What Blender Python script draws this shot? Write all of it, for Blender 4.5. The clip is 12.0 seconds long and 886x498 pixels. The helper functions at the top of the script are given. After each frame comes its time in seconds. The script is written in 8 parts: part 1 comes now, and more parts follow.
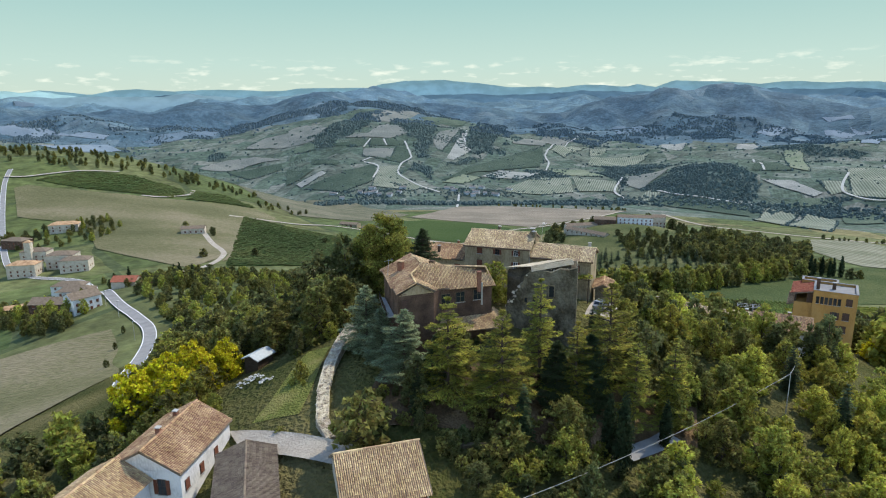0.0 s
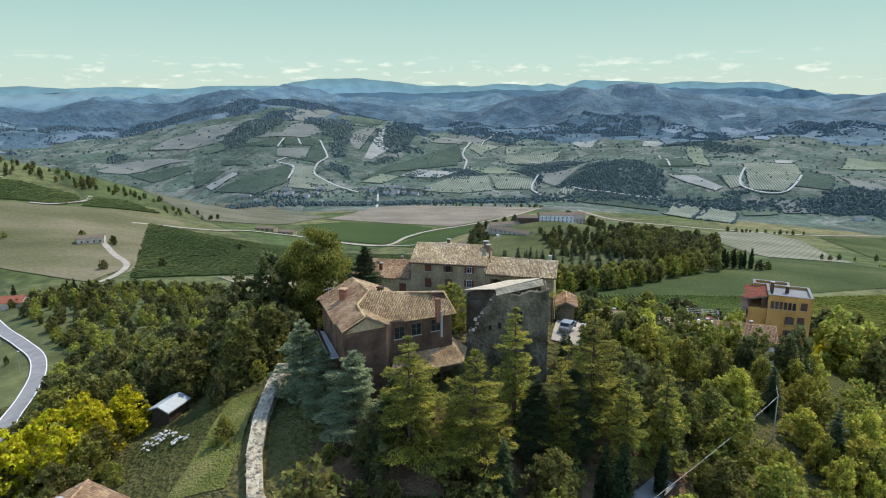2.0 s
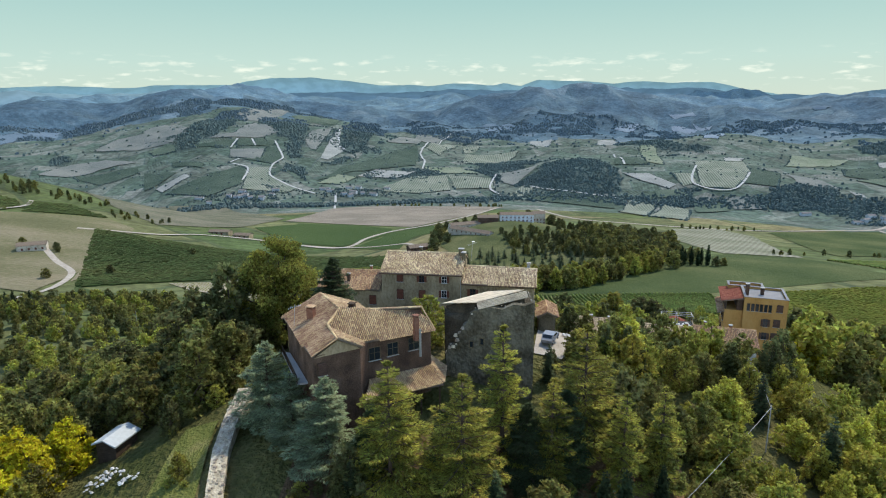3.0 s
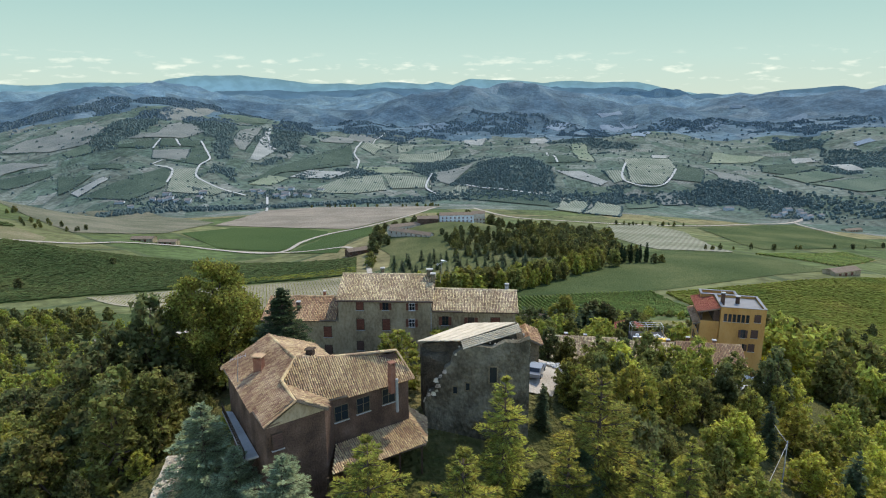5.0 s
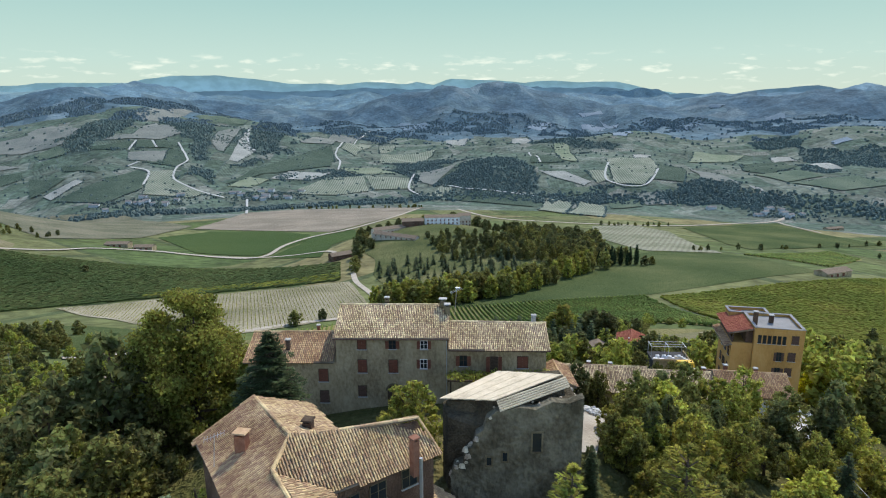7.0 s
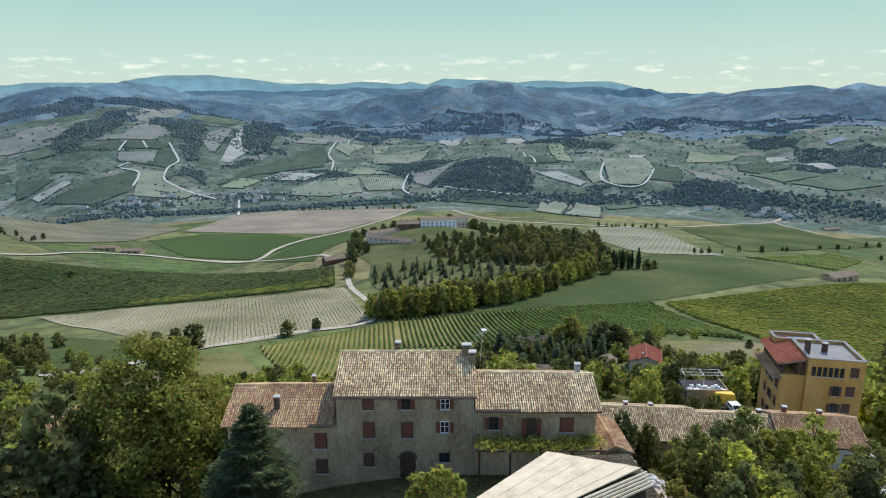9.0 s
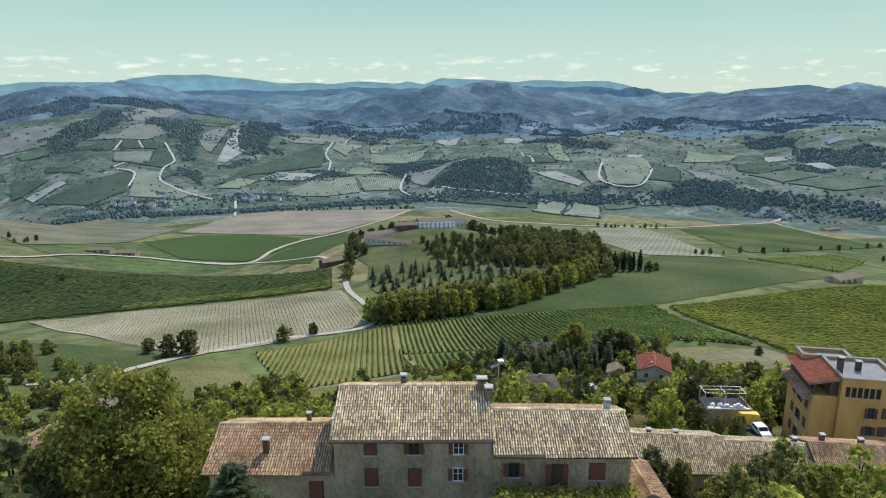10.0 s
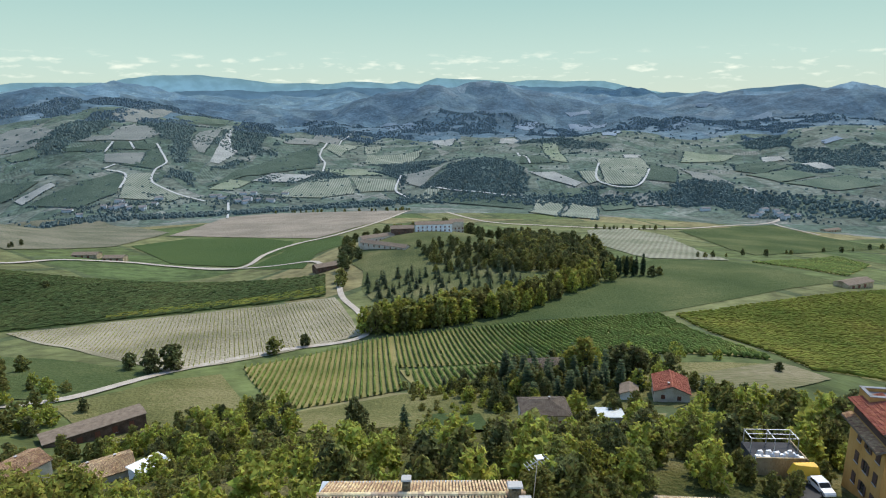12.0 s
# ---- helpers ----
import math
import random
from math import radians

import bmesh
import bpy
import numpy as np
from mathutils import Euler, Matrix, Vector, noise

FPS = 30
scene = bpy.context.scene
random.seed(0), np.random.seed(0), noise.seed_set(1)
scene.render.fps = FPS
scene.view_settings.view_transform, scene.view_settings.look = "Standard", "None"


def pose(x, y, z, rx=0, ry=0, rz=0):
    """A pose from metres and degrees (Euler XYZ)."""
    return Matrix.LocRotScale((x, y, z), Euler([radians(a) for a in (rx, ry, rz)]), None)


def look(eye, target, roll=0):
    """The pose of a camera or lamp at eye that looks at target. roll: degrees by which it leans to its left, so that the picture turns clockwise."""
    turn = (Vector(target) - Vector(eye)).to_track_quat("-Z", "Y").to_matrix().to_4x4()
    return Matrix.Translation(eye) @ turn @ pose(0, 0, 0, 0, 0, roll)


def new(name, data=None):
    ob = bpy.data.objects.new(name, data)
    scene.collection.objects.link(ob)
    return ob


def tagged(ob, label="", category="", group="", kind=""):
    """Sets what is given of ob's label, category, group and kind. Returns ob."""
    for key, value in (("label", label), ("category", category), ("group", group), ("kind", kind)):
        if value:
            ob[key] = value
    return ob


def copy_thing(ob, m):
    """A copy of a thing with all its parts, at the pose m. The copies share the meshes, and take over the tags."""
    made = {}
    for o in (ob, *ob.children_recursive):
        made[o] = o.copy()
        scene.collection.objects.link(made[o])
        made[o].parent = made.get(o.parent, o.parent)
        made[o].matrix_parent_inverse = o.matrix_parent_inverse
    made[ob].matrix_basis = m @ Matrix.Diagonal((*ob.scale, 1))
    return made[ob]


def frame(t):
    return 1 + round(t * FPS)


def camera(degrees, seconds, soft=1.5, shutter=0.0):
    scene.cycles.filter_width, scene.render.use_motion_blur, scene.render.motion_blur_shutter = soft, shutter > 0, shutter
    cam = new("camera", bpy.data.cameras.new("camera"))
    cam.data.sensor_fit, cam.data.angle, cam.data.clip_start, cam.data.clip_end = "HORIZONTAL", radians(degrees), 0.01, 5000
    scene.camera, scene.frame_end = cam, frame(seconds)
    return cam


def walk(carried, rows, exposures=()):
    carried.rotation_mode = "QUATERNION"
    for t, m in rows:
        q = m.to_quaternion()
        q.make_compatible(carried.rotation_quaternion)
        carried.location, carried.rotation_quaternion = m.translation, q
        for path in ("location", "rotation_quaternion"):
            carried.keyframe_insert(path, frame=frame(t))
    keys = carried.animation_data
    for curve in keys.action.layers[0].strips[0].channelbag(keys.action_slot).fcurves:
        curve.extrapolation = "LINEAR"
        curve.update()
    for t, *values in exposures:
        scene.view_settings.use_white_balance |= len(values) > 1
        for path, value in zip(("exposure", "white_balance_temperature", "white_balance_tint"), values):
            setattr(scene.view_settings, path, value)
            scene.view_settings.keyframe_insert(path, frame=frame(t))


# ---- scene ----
# the camera
cam = camera(71.0, 12.0, 1.1)
PATH = [
    (0, (5.452, -115.946, 36.67), (5.185, -114.018, 36.21), -0.5),
    (0.5, (3.655, -112.228, 36.647), (3.432, -110.295, 36.185), -0.4),
    (1, (2.046, -108.685, 36.614), (1.888, -106.745, 36.151), -0.4),
    (1.5, (0.62, -105.173, 36.594), (0.54, -103.229, 36.129), -0.3),
    (2, (-0.618, -101.696, 36.567), (-0.625, -99.752, 36.101), -0.4),
    (2.5, (-1.81, -98.216, 36.496), (-1.748, -96.273, 36.028), -0.4),
    (3, (-2.858, -94.932, 36.437), (-2.732, -92.992, 35.969), -0.4),
    (3.2, (-3.195, -93.483, 36.431), (-3.044, -91.545, 35.96), -0.4),
    (4.8, (-5.825, -82.209, 36.393), (-5.508, -80.292, 35.919), -0.4),
    (5, (-6.13, -80.864, 36.387), (-5.798, -78.949, 35.914), -0.3),
    (5.5, (-6.67, -77.424, 36.4), (-6.315, -75.514, 35.926), -0.3),
    (6, (-7.139, -73.808, 36.366), (-6.769, -71.901, 35.893), -0.3),
    (6.5, (-7.521, -70.183, 36.312), (-7.14, -68.277, 35.838), -0.4),
    (7, (-7.778, -66.647, 36.298), (-7.388, -64.744, 35.825), -0.4),
    (7.2, (-7.957, -65.162, 36.26), (-7.561, -63.259, 35.788), -0.3),
    (8.8, (-7.815, -53.626, 36.365), (-7.406, -51.726, 35.892), -0.4),
    (9, (-7.831, -52.183, 36.398), (-7.42, -50.283, 35.924), -0.4),
    (9.5, (-7.79, -48.504, 36.479), (-7.374, -46.606, 36.005), -0.4),
    (10, (-7.468, -44.59, 36.469), (-7.049, -42.693, 35.994), -0.4),
    (10.5, (-7.056, -40.737, 36.473), (-6.633, -38.841, 35.998), -0.5),
    (11, (-6.639, -37.03, 36.352), (-6.212, -35.135, 35.877), -0.5),
    (11.5, (-6.143, -33.105, 36.373), (-5.712, -31.211, 35.898), -0.5),
    (12, (-5.432, -29.064, 36.407), (-4.998, -27.17, 35.932), -0.5),
]
walk(cam, [(t, look(e, a, r)) for t, e, a, r in PATH], exposures=[(0.0, 0.79), (12.0, 0.79)])

# ---- light ----
SUN_EL, SUN_AZ = 53.0, 46.0
world = bpy.data.worlds.new("sky")
scene.world = world
world.use_nodes = True
wn = world.node_tree.nodes
wn.clear()
sky = wn.new("ShaderNodeTexSky")
sky.sky_type, sky.sun_disc = "NISHITA", False
sky.sun_elevation, sky.sun_rotation = radians(SUN_EL), radians(SUN_AZ)
sky.altitude, sky.air_density, sky.dust_density, sky.ozone_density = 0, 1.2, 0.2, 1.5
bg = wn.new("ShaderNodeBackground")
bg.inputs["Strength"].default_value = 0.15
wo = wn.new("ShaderNodeOutputWorld")
world.node_tree.links.new(sky.outputs[0], bg.inputs[0])
world.node_tree.links.new(bg.outputs[0], wo.inputs[0])
sd = bpy.data.lights.new("sun", "SUN")
sd.energy, sd.angle, sd.color = 2.4, radians(0.55), (1.0, 0.9, 0.74)
sun = new("sun", sd)
se, sa = radians(SUN_EL), radians(SUN_AZ)
sun.matrix_basis = look((0, 0, 300), (-math.sin(sa) * math.cos(se), -math.cos(sa) * math.cos(se), 300 - math.sin(se)))

# ---- materials ----
rng = random.Random(7)


def material(name, colours, scale=1.0, rough=0.85, bump=0.3, fine=12.0, spread=0.25, metal=0.0, per_object=0.0, per_island=0.0,
             translucent=0.0, stretch=(1, 1, 1)):
    """Colours run along a two-scale noise; per_object and per_island vary the brightness of whole pieces."""
    m = bpy.data.materials.new(name)
    m.use_nodes = True
    n, l = m.node_tree.nodes, m.node_tree.links
    p = n["Principled BSDF"]
    p.inputs["Roughness"].default_value, p.inputs["Metallic"].default_value = rough, metal
    p.inputs["Specular IOR Level"].default_value = 0.5 if rough < 0.65 else 0.06
    geo = n.new("ShaderNodeNewGeometry")
    mp = n.new("ShaderNodeMapping")
    mp.inputs["Scale"].default_value = stretch
    l.new(geo.outputs["Position"], mp.inputs["Vector"])
    a, b = n.new("ShaderNodeTexNoise"), n.new("ShaderNodeTexNoise")
    for tex, s, d in ((a, scale, 5.0), (b, scale * fine, 4.0)):
        tex.inputs["Scale"].default_value, tex.inputs["Detail"].default_value = s, d
        l.new(mp.outputs[0], tex.inputs["Vector"])
    mix = n.new("ShaderNodeMath")
    mix.operation = "MULTIPLY_ADD"
    l.new(b.outputs["Fac"], mix.inputs[0])
    mix.inputs[1].default_value = 0.5
    half = n.new("ShaderNodeMath")
    half.operation = "MULTIPLY_ADD"
    l.new(a.outputs["Fac"], half.inputs[0])
    half.inputs[1].default_value, half.inputs[2].default_value = 1.0, -0.25
    l.new(half.outputs[0], mix.inputs[2])
    ramp = n.new("ShaderNodeValToRGB")
    l.new(mix.outputs[0], ramp.inputs[0])
    els = ramp.color_ramp.elements
    while len(els) < len(colours):
        els.new(0.5)
    for i, c in enumerate(colours):
        els[i].position = 0.5 + spread * (2 * i / max(1, len(colours) - 1) - 1)
        els[i].color = (*c, 1)
    out = ramp.outputs[0]
    for amount, socket in ((per_object, "o"), (per_island, "i")):
        if amount:
            src = n.new("ShaderNodeObjectInfo").outputs["Random"] if socket == "o" else geo.outputs["Random Per Island"]
            hsv = n.new("ShaderNodeHueSaturation")
            mr = n.new("ShaderNodeMapRange")
            mr.inputs["To Min"].default_value, mr.inputs["To Max"].default_value = 1 - amount, 1 + amount
            l.new(src, mr.inputs["Value"])
            l.new(mr.outputs[0], hsv.inputs["Value"])
            mh = n.new("ShaderNodeMapRange")
            mh.inputs["To Min"].default_value, mh.inputs["To Max"].default_value = 0.5 - amount * 0.06, 0.5 + amount * 0.06
            l.new(src, mh.inputs["Value"])
            l.new(mh.outputs[0], hsv.inputs["Hue"])
            l.new(out, hsv.inputs["Color"])
            out = hsv.outputs[0]
    l.new(out, p.inputs["Base Color"])
    if bump:
        bp = n.new("ShaderNodeBump")
        bp.inputs["Strength"].default_value, bp.inputs["Distance"].default_value = bump, 0.3 / max(scale, 0.02)
        l.new(b.outputs["Fac"], bp.inputs["Height"])
        l.new(bp.outputs[0], p.inputs["Normal"])
    if translucent:
        tr, ms = n.new("ShaderNodeBsdfTranslucent"), n.new("ShaderNodeMixShader")
        l.new(out, tr.inputs["Color"])
        ms.inputs[0].default_value = translucent
        l.new(p.outputs[0], ms.inputs[1])
        l.new(tr.outputs[0], ms.inputs[2])
        l.new(ms.outputs[0], n["Material Output"].inputs["Surface"])
    return m


def plain(name, colour, rough=0.6, metal=0.0):
    return material(name, [tuple(c * 0.85 for c in colour), tuple(min(1, c * 1.12) for c in colour)], 2.0, rough, 0.05, 8.0, 0.3, metal)


M = {}
M["roof_grey"] = material("weathered_clay_tile", [(0.313, 0.225, 0.132), (0.517, 0.395, 0.244), (0.697, 0.564, 0.376)], 0.35, 0.9, 0.15, 14, 0.24, per_island=0.36)
M["roof_red"] = material("red_clay_tile", [(0.250, 0.148, 0.083), (0.397, 0.253, 0.149), (0.522, 0.362, 0.223)], 0.35, 0.9, 0.15, 14, 0.24, per_island=0.28)
M["roof_ochre"] = material("ochre_clay_tile", [(0.311, 0.205, 0.114), (0.478, 0.335, 0.192), (0.600, 0.452, 0.278)], 0.35, 0.9, 0.15, 14, 0.24, per_island=0.26)
M["roof_new"] = material("new_red_tile", [(0.25, 0.085, 0.055), (0.35, 0.13, 0.085)], 0.8, 0.85, 0.2, 9, 0.25, per_island=0.15)
M["roof_brown"] = material("brown_tile", [(0.13, 0.1, 0.075), (0.23, 0.185, 0.14)], 0.8, 0.9, 0.2, 9, 0.25, per_island=0.2)
M["panel_roof"] = material("pale_sheet_roof", [(0.456, 0.380, 0.269), (0.608, 0.517, 0.376), (0.689, 0.595, 0.448)], 0.9, 0.7, 0.15, 6, 0.25)
M["plaster_grey"] = material("stained_grey_plaster", [(0.218, 0.170, 0.101), (0.358, 0.288, 0.178), (0.467, 0.386, 0.254)], 0.35, 0.95, 0.3, 10, 0.2, stretch=(0.950, 1.000, 0.600))
M["plaster_brown"] = material("brown_brick_plaster", [(0.068, 0.046, 0.034), (0.119, 0.078, 0.056), (0.170, 0.116, 0.085)], 0.5, 0.95, 0.4, 14, 0.2)
M["plaster_ochre"] = material("orange_ochre_render", [(0.375, 0.205, 0.065), (0.473, 0.271, 0.087), (0.506, 0.312, 0.116)], 0.4, 0.9, 0.15, 10, 0.25, stretch=(1, 1, 0.4))
M["plaster_white"] = material("white_lime_wash", [(0.55, 0.55, 0.54), (0.74, 0.74, 0.73), (0.8, 0.8, 0.79)], 0.4, 0.9, 0.15, 10, 0.22, stretch=(1, 1, 0.5))
M["plaster_cream"] = material("cream_render", [(0.405, 0.342, 0.261), (0.540, 0.477, 0.378), (0.594, 0.540, 0.450)], 0.4, 0.9, 0.15, 10, 0.22)
M["stone_dark"] = material("rough_dark_stone", [(0.093, 0.079, 0.051), (0.154, 0.131, 0.083), (0.224, 0.189, 0.123)], 0.45, 0.97, 0.6, 9, 0.2)
# stone_dark made darker: the tower flank's shade is in this colour
M["stone_shaded"] = material("bare_stone_shade_tint", [(0.06, 0.05, 0.035), (0.1, 0.085, 0.058), (0.15, 0.125, 0.085)], 0.6, 0.97, 0.8, 8, 0.2)
M["tower_render"] = material("patched_grey_render", [(0.07, 0.062, 0.042), (0.135, 0.122, 0.086), (0.21, 0.192, 0.14)], 0.45, 0.97, 0.7, 6, 0.17, stretch=(1, 1, 0.8))
M["stone_pale"] = material("pale_rubble_stone", [(0.265, 0.221, 0.160), (0.442, 0.381, 0.287), (0.597, 0.530, 0.420)], 1.2, 0.95, 0.7, 6, 0.22, per_island=0.25)
M["concrete"] = material("worn_concrete", [(0.33, 0.32, 0.3), (0.48, 0.47, 0.44)], 0.6, 0.9, 0.2, 9)
M["white_debris"] = material("white_rubble", [(0.4, 0.39, 0.36), (0.62, 0.61, 0.58)], 1.5, 0.8, 0.3, 5, per_island=0.15)
M["shutter"] = material("red_brown_shutter_paint", [(0.125, 0.052, 0.034), (0.2, 0.08, 0.05)], 1.5, 0.7, 0.2, 8, stretch=(1, 1, 8))
M["shutter_dark"] = material("dark_brown_shutter_paint", [(0.07, 0.045, 0.035), (0.13, 0.08, 0.06)], 1.5, 0.7, 0.2, 8, stretch=(1, 1, 8))
M["wood_dark"] = material("dark_old_timber", [(0.05, 0.035, 0.025), (0.11, 0.08, 0.055)], 1.5, 0.85, 0.4, 6, stretch=(1, 1, 5))
M["brick"] = material("red_brick", [(0.188, 0.083, 0.056), (0.285, 0.143, 0.098)], 2.0, 0.9, 0.4, 6, per_island=0.25)
M["white_paint"] = plain("white_paint", (0.78, 0.78, 0.77))
M["metal_grey"] = plain("galvanised_metal", (0.45, 0.47, 0.48), 0.4, 0.6)
M["sheet_blue"] = plain("pale_blue_grey_sheet", (0.4, 0.44, 0.45), 0.6, 0.1)
M["asphalt_pale"] = material("pale_asphalt", [(0.2, 0.2, 0.2), (0.3, 0.3, 0.295)], 0.3, 0.9, 0.1, 20)
M["asphalt"] = material("asphalt", [(0.045, 0.045, 0.047), (0.08, 0.08, 0.08)], 0.3, 0.9, 0.1, 20)
M["track"] = material("pale_dirt_track", [(0.306, 0.272, 0.226), (0.459, 0.416, 0.348)], 0.3, 0.95, 0.3, 10)
# far track, roof and wall carry the distance haze in their colours
M["far_track"] = material("hazed_far_track", [(0.33, 0.345, 0.33), (0.45, 0.46, 0.44)], 0.05, 0.95, 0.1, 10)
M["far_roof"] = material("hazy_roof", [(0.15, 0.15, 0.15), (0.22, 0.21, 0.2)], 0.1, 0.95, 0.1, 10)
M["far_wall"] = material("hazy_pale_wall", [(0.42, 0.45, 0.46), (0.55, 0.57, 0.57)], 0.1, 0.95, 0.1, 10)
M["rubber"] = plain("black_rubber", (0.03, 0.03, 0.03), 0.8)
M["carpaint"] = plain("white_car_paint", (0.75, 0.76, 0.77), 0.25)
M["carpaint_grey"] = plain("grey_car_paint", (0.22, 0.23, 0.24), 0.3)
M["yellow_sheet"] = plain("yellow_tarpaulin", (0.75, 0.45, 0.03), 0.6)
M["soil"] = material("dry_earth", [(0.075, 0.052, 0.03), (0.13, 0.088, 0.05), (0.26, 0.18, 0.1)], 0.3, 0.95, 0.5, 12)
M["bark"] = material("grey_brown_bark", [(0.06, 0.045, 0.035), (0.13, 0.1, 0.08)], 2.0, 0.95, 0.6, 6, stretch=(1, 1, 0.3))
glass = bpy.data.materials.new("dark_window_glass")
glass.use_nodes = True
gp = glass.node_tree.nodes["Principled BSDF"]
gp.inputs["Base Color"].default_value, gp.inputs["Roughness"].default_value = (0.02, 0.025, 0.03, 1), 0.08
M["glass"] = glass
LEAF = {
    "oak": material("oak_leaves", [(0.121, 0.132, 0.038), (0.212, 0.212, 0.063), (0.335, 0.298, 0.092)], 0.45, 0.7, 0, 5, 0.25, per_island=0.5, per_object=0.22, translucent=0.5),
    "dark": material("dark_leaves", [(0.084, 0.1, 0.038), (0.142, 0.152, 0.06), (0.215, 0.208, 0.08)], 0.45, 0.7, 0, 5, 0.25, per_island=0.5, per_object=0.22, translucent=0.46),
    "bright": material("bright_leaves", [(0.180, 0.198, 0.040), (0.304, 0.302, 0.064), (0.447, 0.393, 0.086)], 0.45, 0.7, 0, 5, 0.25, per_island=0.45, per_object=0.2, translucent=0.5),
    "lime": material("sunlit_lime_leaves", [(0.260, 0.267, 0.051), (0.423, 0.403, 0.076), (0.588, 0.517, 0.101)], 0.45, 0.7, 0, 5, 0.25, per_island=0.4, per_object=0.2, translucent=0.5),
    "linden": material("linden_leaves", [(0.126, 0.144, 0.031), (0.237, 0.237, 0.051), (0.371, 0.325, 0.076)], 0.35, 0.7, 0, 5, 0.25, per_island=0.5, translucent=0.5),
    "yellow": material("yellow_leaves", [(0.26, 0.25, 0.018), (0.5, 0.43, 0.022), (0.64, 0.54, 0.035)], 0.5, 0.7, 0, 6, 0.25, per_island=0.4, per_object=0.15, translucent=0.4),
    "needle": material("yellow_green_needles", [(0.1, 0.116, 0.024), (0.235, 0.235, 0.042), (0.43, 0.37, 0.062)], 0.4, 0.75, 0, 6, 0.25, per_island=0.5, per_object=0.15, translucent=0.25),
    "blue": material("blue_grey_needles", [(0.115, 0.150, 0.080), (0.216, 0.263, 0.140), (0.340, 0.389, 0.211)], 0.6, 0.75, 0, 6, 0.25, per_island=0.45, per_object=0.1, translucent=0.15),
    "spruce": material("dark_needles", [(0.034, 0.050, 0.023), (0.063, 0.082, 0.035), (0.097, 0.115, 0.051)], 0.5, 0.75, 0, 6, 0.25, per_island=0.45, per_object=0.2, translucent=0.15),
    "cypress": material("cypress_foliage", [(0.02, 0.034, 0.016), (0.04, 0.058, 0.026)], 0.6, 0.8, 0, 6, 0.25, per_island=0.4, per_object=0.15, translucent=0.15),
    "vine": material("vine_leaves", [(0.083, 0.124, 0.029), (0.138, 0.182, 0.044), (0.207, 0.234, 0.058)], 0.05, 0.75, 0, 30, 0.25, per_island=0.3, translucent=0.2),
    "vine_dark": material("dark_vine_leaves", [(0.06, 0.084, 0.028), (0.09, 0.113, 0.038), (0.135, 0.148, 0.05)], 0.015, 0.75, 0, 60, 0.25, per_island=0.3, translucent=0.15),
    "vine_gold": material("yellowing_vine_leaves", [(0.110, 0.136, 0.024), (0.183, 0.195, 0.033), (0.256, 0.236, 0.046)], 0.03, 0.75, 0, 30, 0.25, per_island=0.3, translucent=0.2),
    # both far woods have haze in the leaf colour, the first more
    "far_haze": material("hazy_woods", [(0.075, 0.115, 0.135), (0.1, 0.142, 0.16), (0.125, 0.168, 0.185)], 0.01, 0.9, 0, 20, 0.25, per_island=0.15),
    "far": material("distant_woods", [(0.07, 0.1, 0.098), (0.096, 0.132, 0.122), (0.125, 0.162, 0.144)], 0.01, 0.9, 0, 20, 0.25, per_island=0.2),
}
GROUNDM = {
    "bank": material("sunny_bank_grass", [(0.1, 0.12, 0.03), (0.17, 0.185, 0.05), (0.25, 0.23, 0.085)], 0.25, 0.95, 0.8, 12, 0.22),
    "grass": material("dry_hill_grass", [(0.057, 0.067, 0.020), (0.100, 0.098, 0.034), (0.162, 0.142, 0.062)], 0.05, 0.95, 0.6, 25, 0.2),
    "meadow": material("green_meadow", [(0.04, 0.062, 0.022), (0.062, 0.085, 0.031), (0.1, 0.115, 0.048)], 0.014, 0.95, 0.3, 45, 0.18),
    "meadow_dry": material("mown_tan_meadow", [(0.101, 0.107, 0.051), (0.152, 0.145, 0.077), (0.230, 0.200, 0.130)], 0.012, 0.95, 0.3, 40, 0.2, stretch=(0.500, 1.455, 1.150)),
    "pale_soil": material("pale_vineyard_soil", [(0.155, 0.146, 0.088), (0.267, 0.245, 0.167), (0.378, 0.344, 0.255)], 0.015, 0.95, 0.4, 50, 0.2),
    "park": material("shaded_park_lawn", [(0.05, 0.066, 0.026), (0.085, 0.1, 0.04), (0.14, 0.14, 0.065)], 0.03, 0.95, 0.3, 25, 0.2),
    "olive": material("dry_olive_grass", [(0.085, 0.094, 0.034), (0.13, 0.13, 0.05), (0.2, 0.18, 0.085)], 0.03, 0.95, 0.4, 25, 0.18),
    "dark_green": material("dark_green_crop", [(0.04, 0.07, 0.022), (0.06, 0.09, 0.03)], 0.01, 0.95, 0.3, 60, 0.25),
    "vine_ground": material("vineyard_grass_strip", [(0.150, 0.156, 0.054), (0.275, 0.240, 0.108)], 0.05, 0.95, 0.3, 20, 0.25),
}


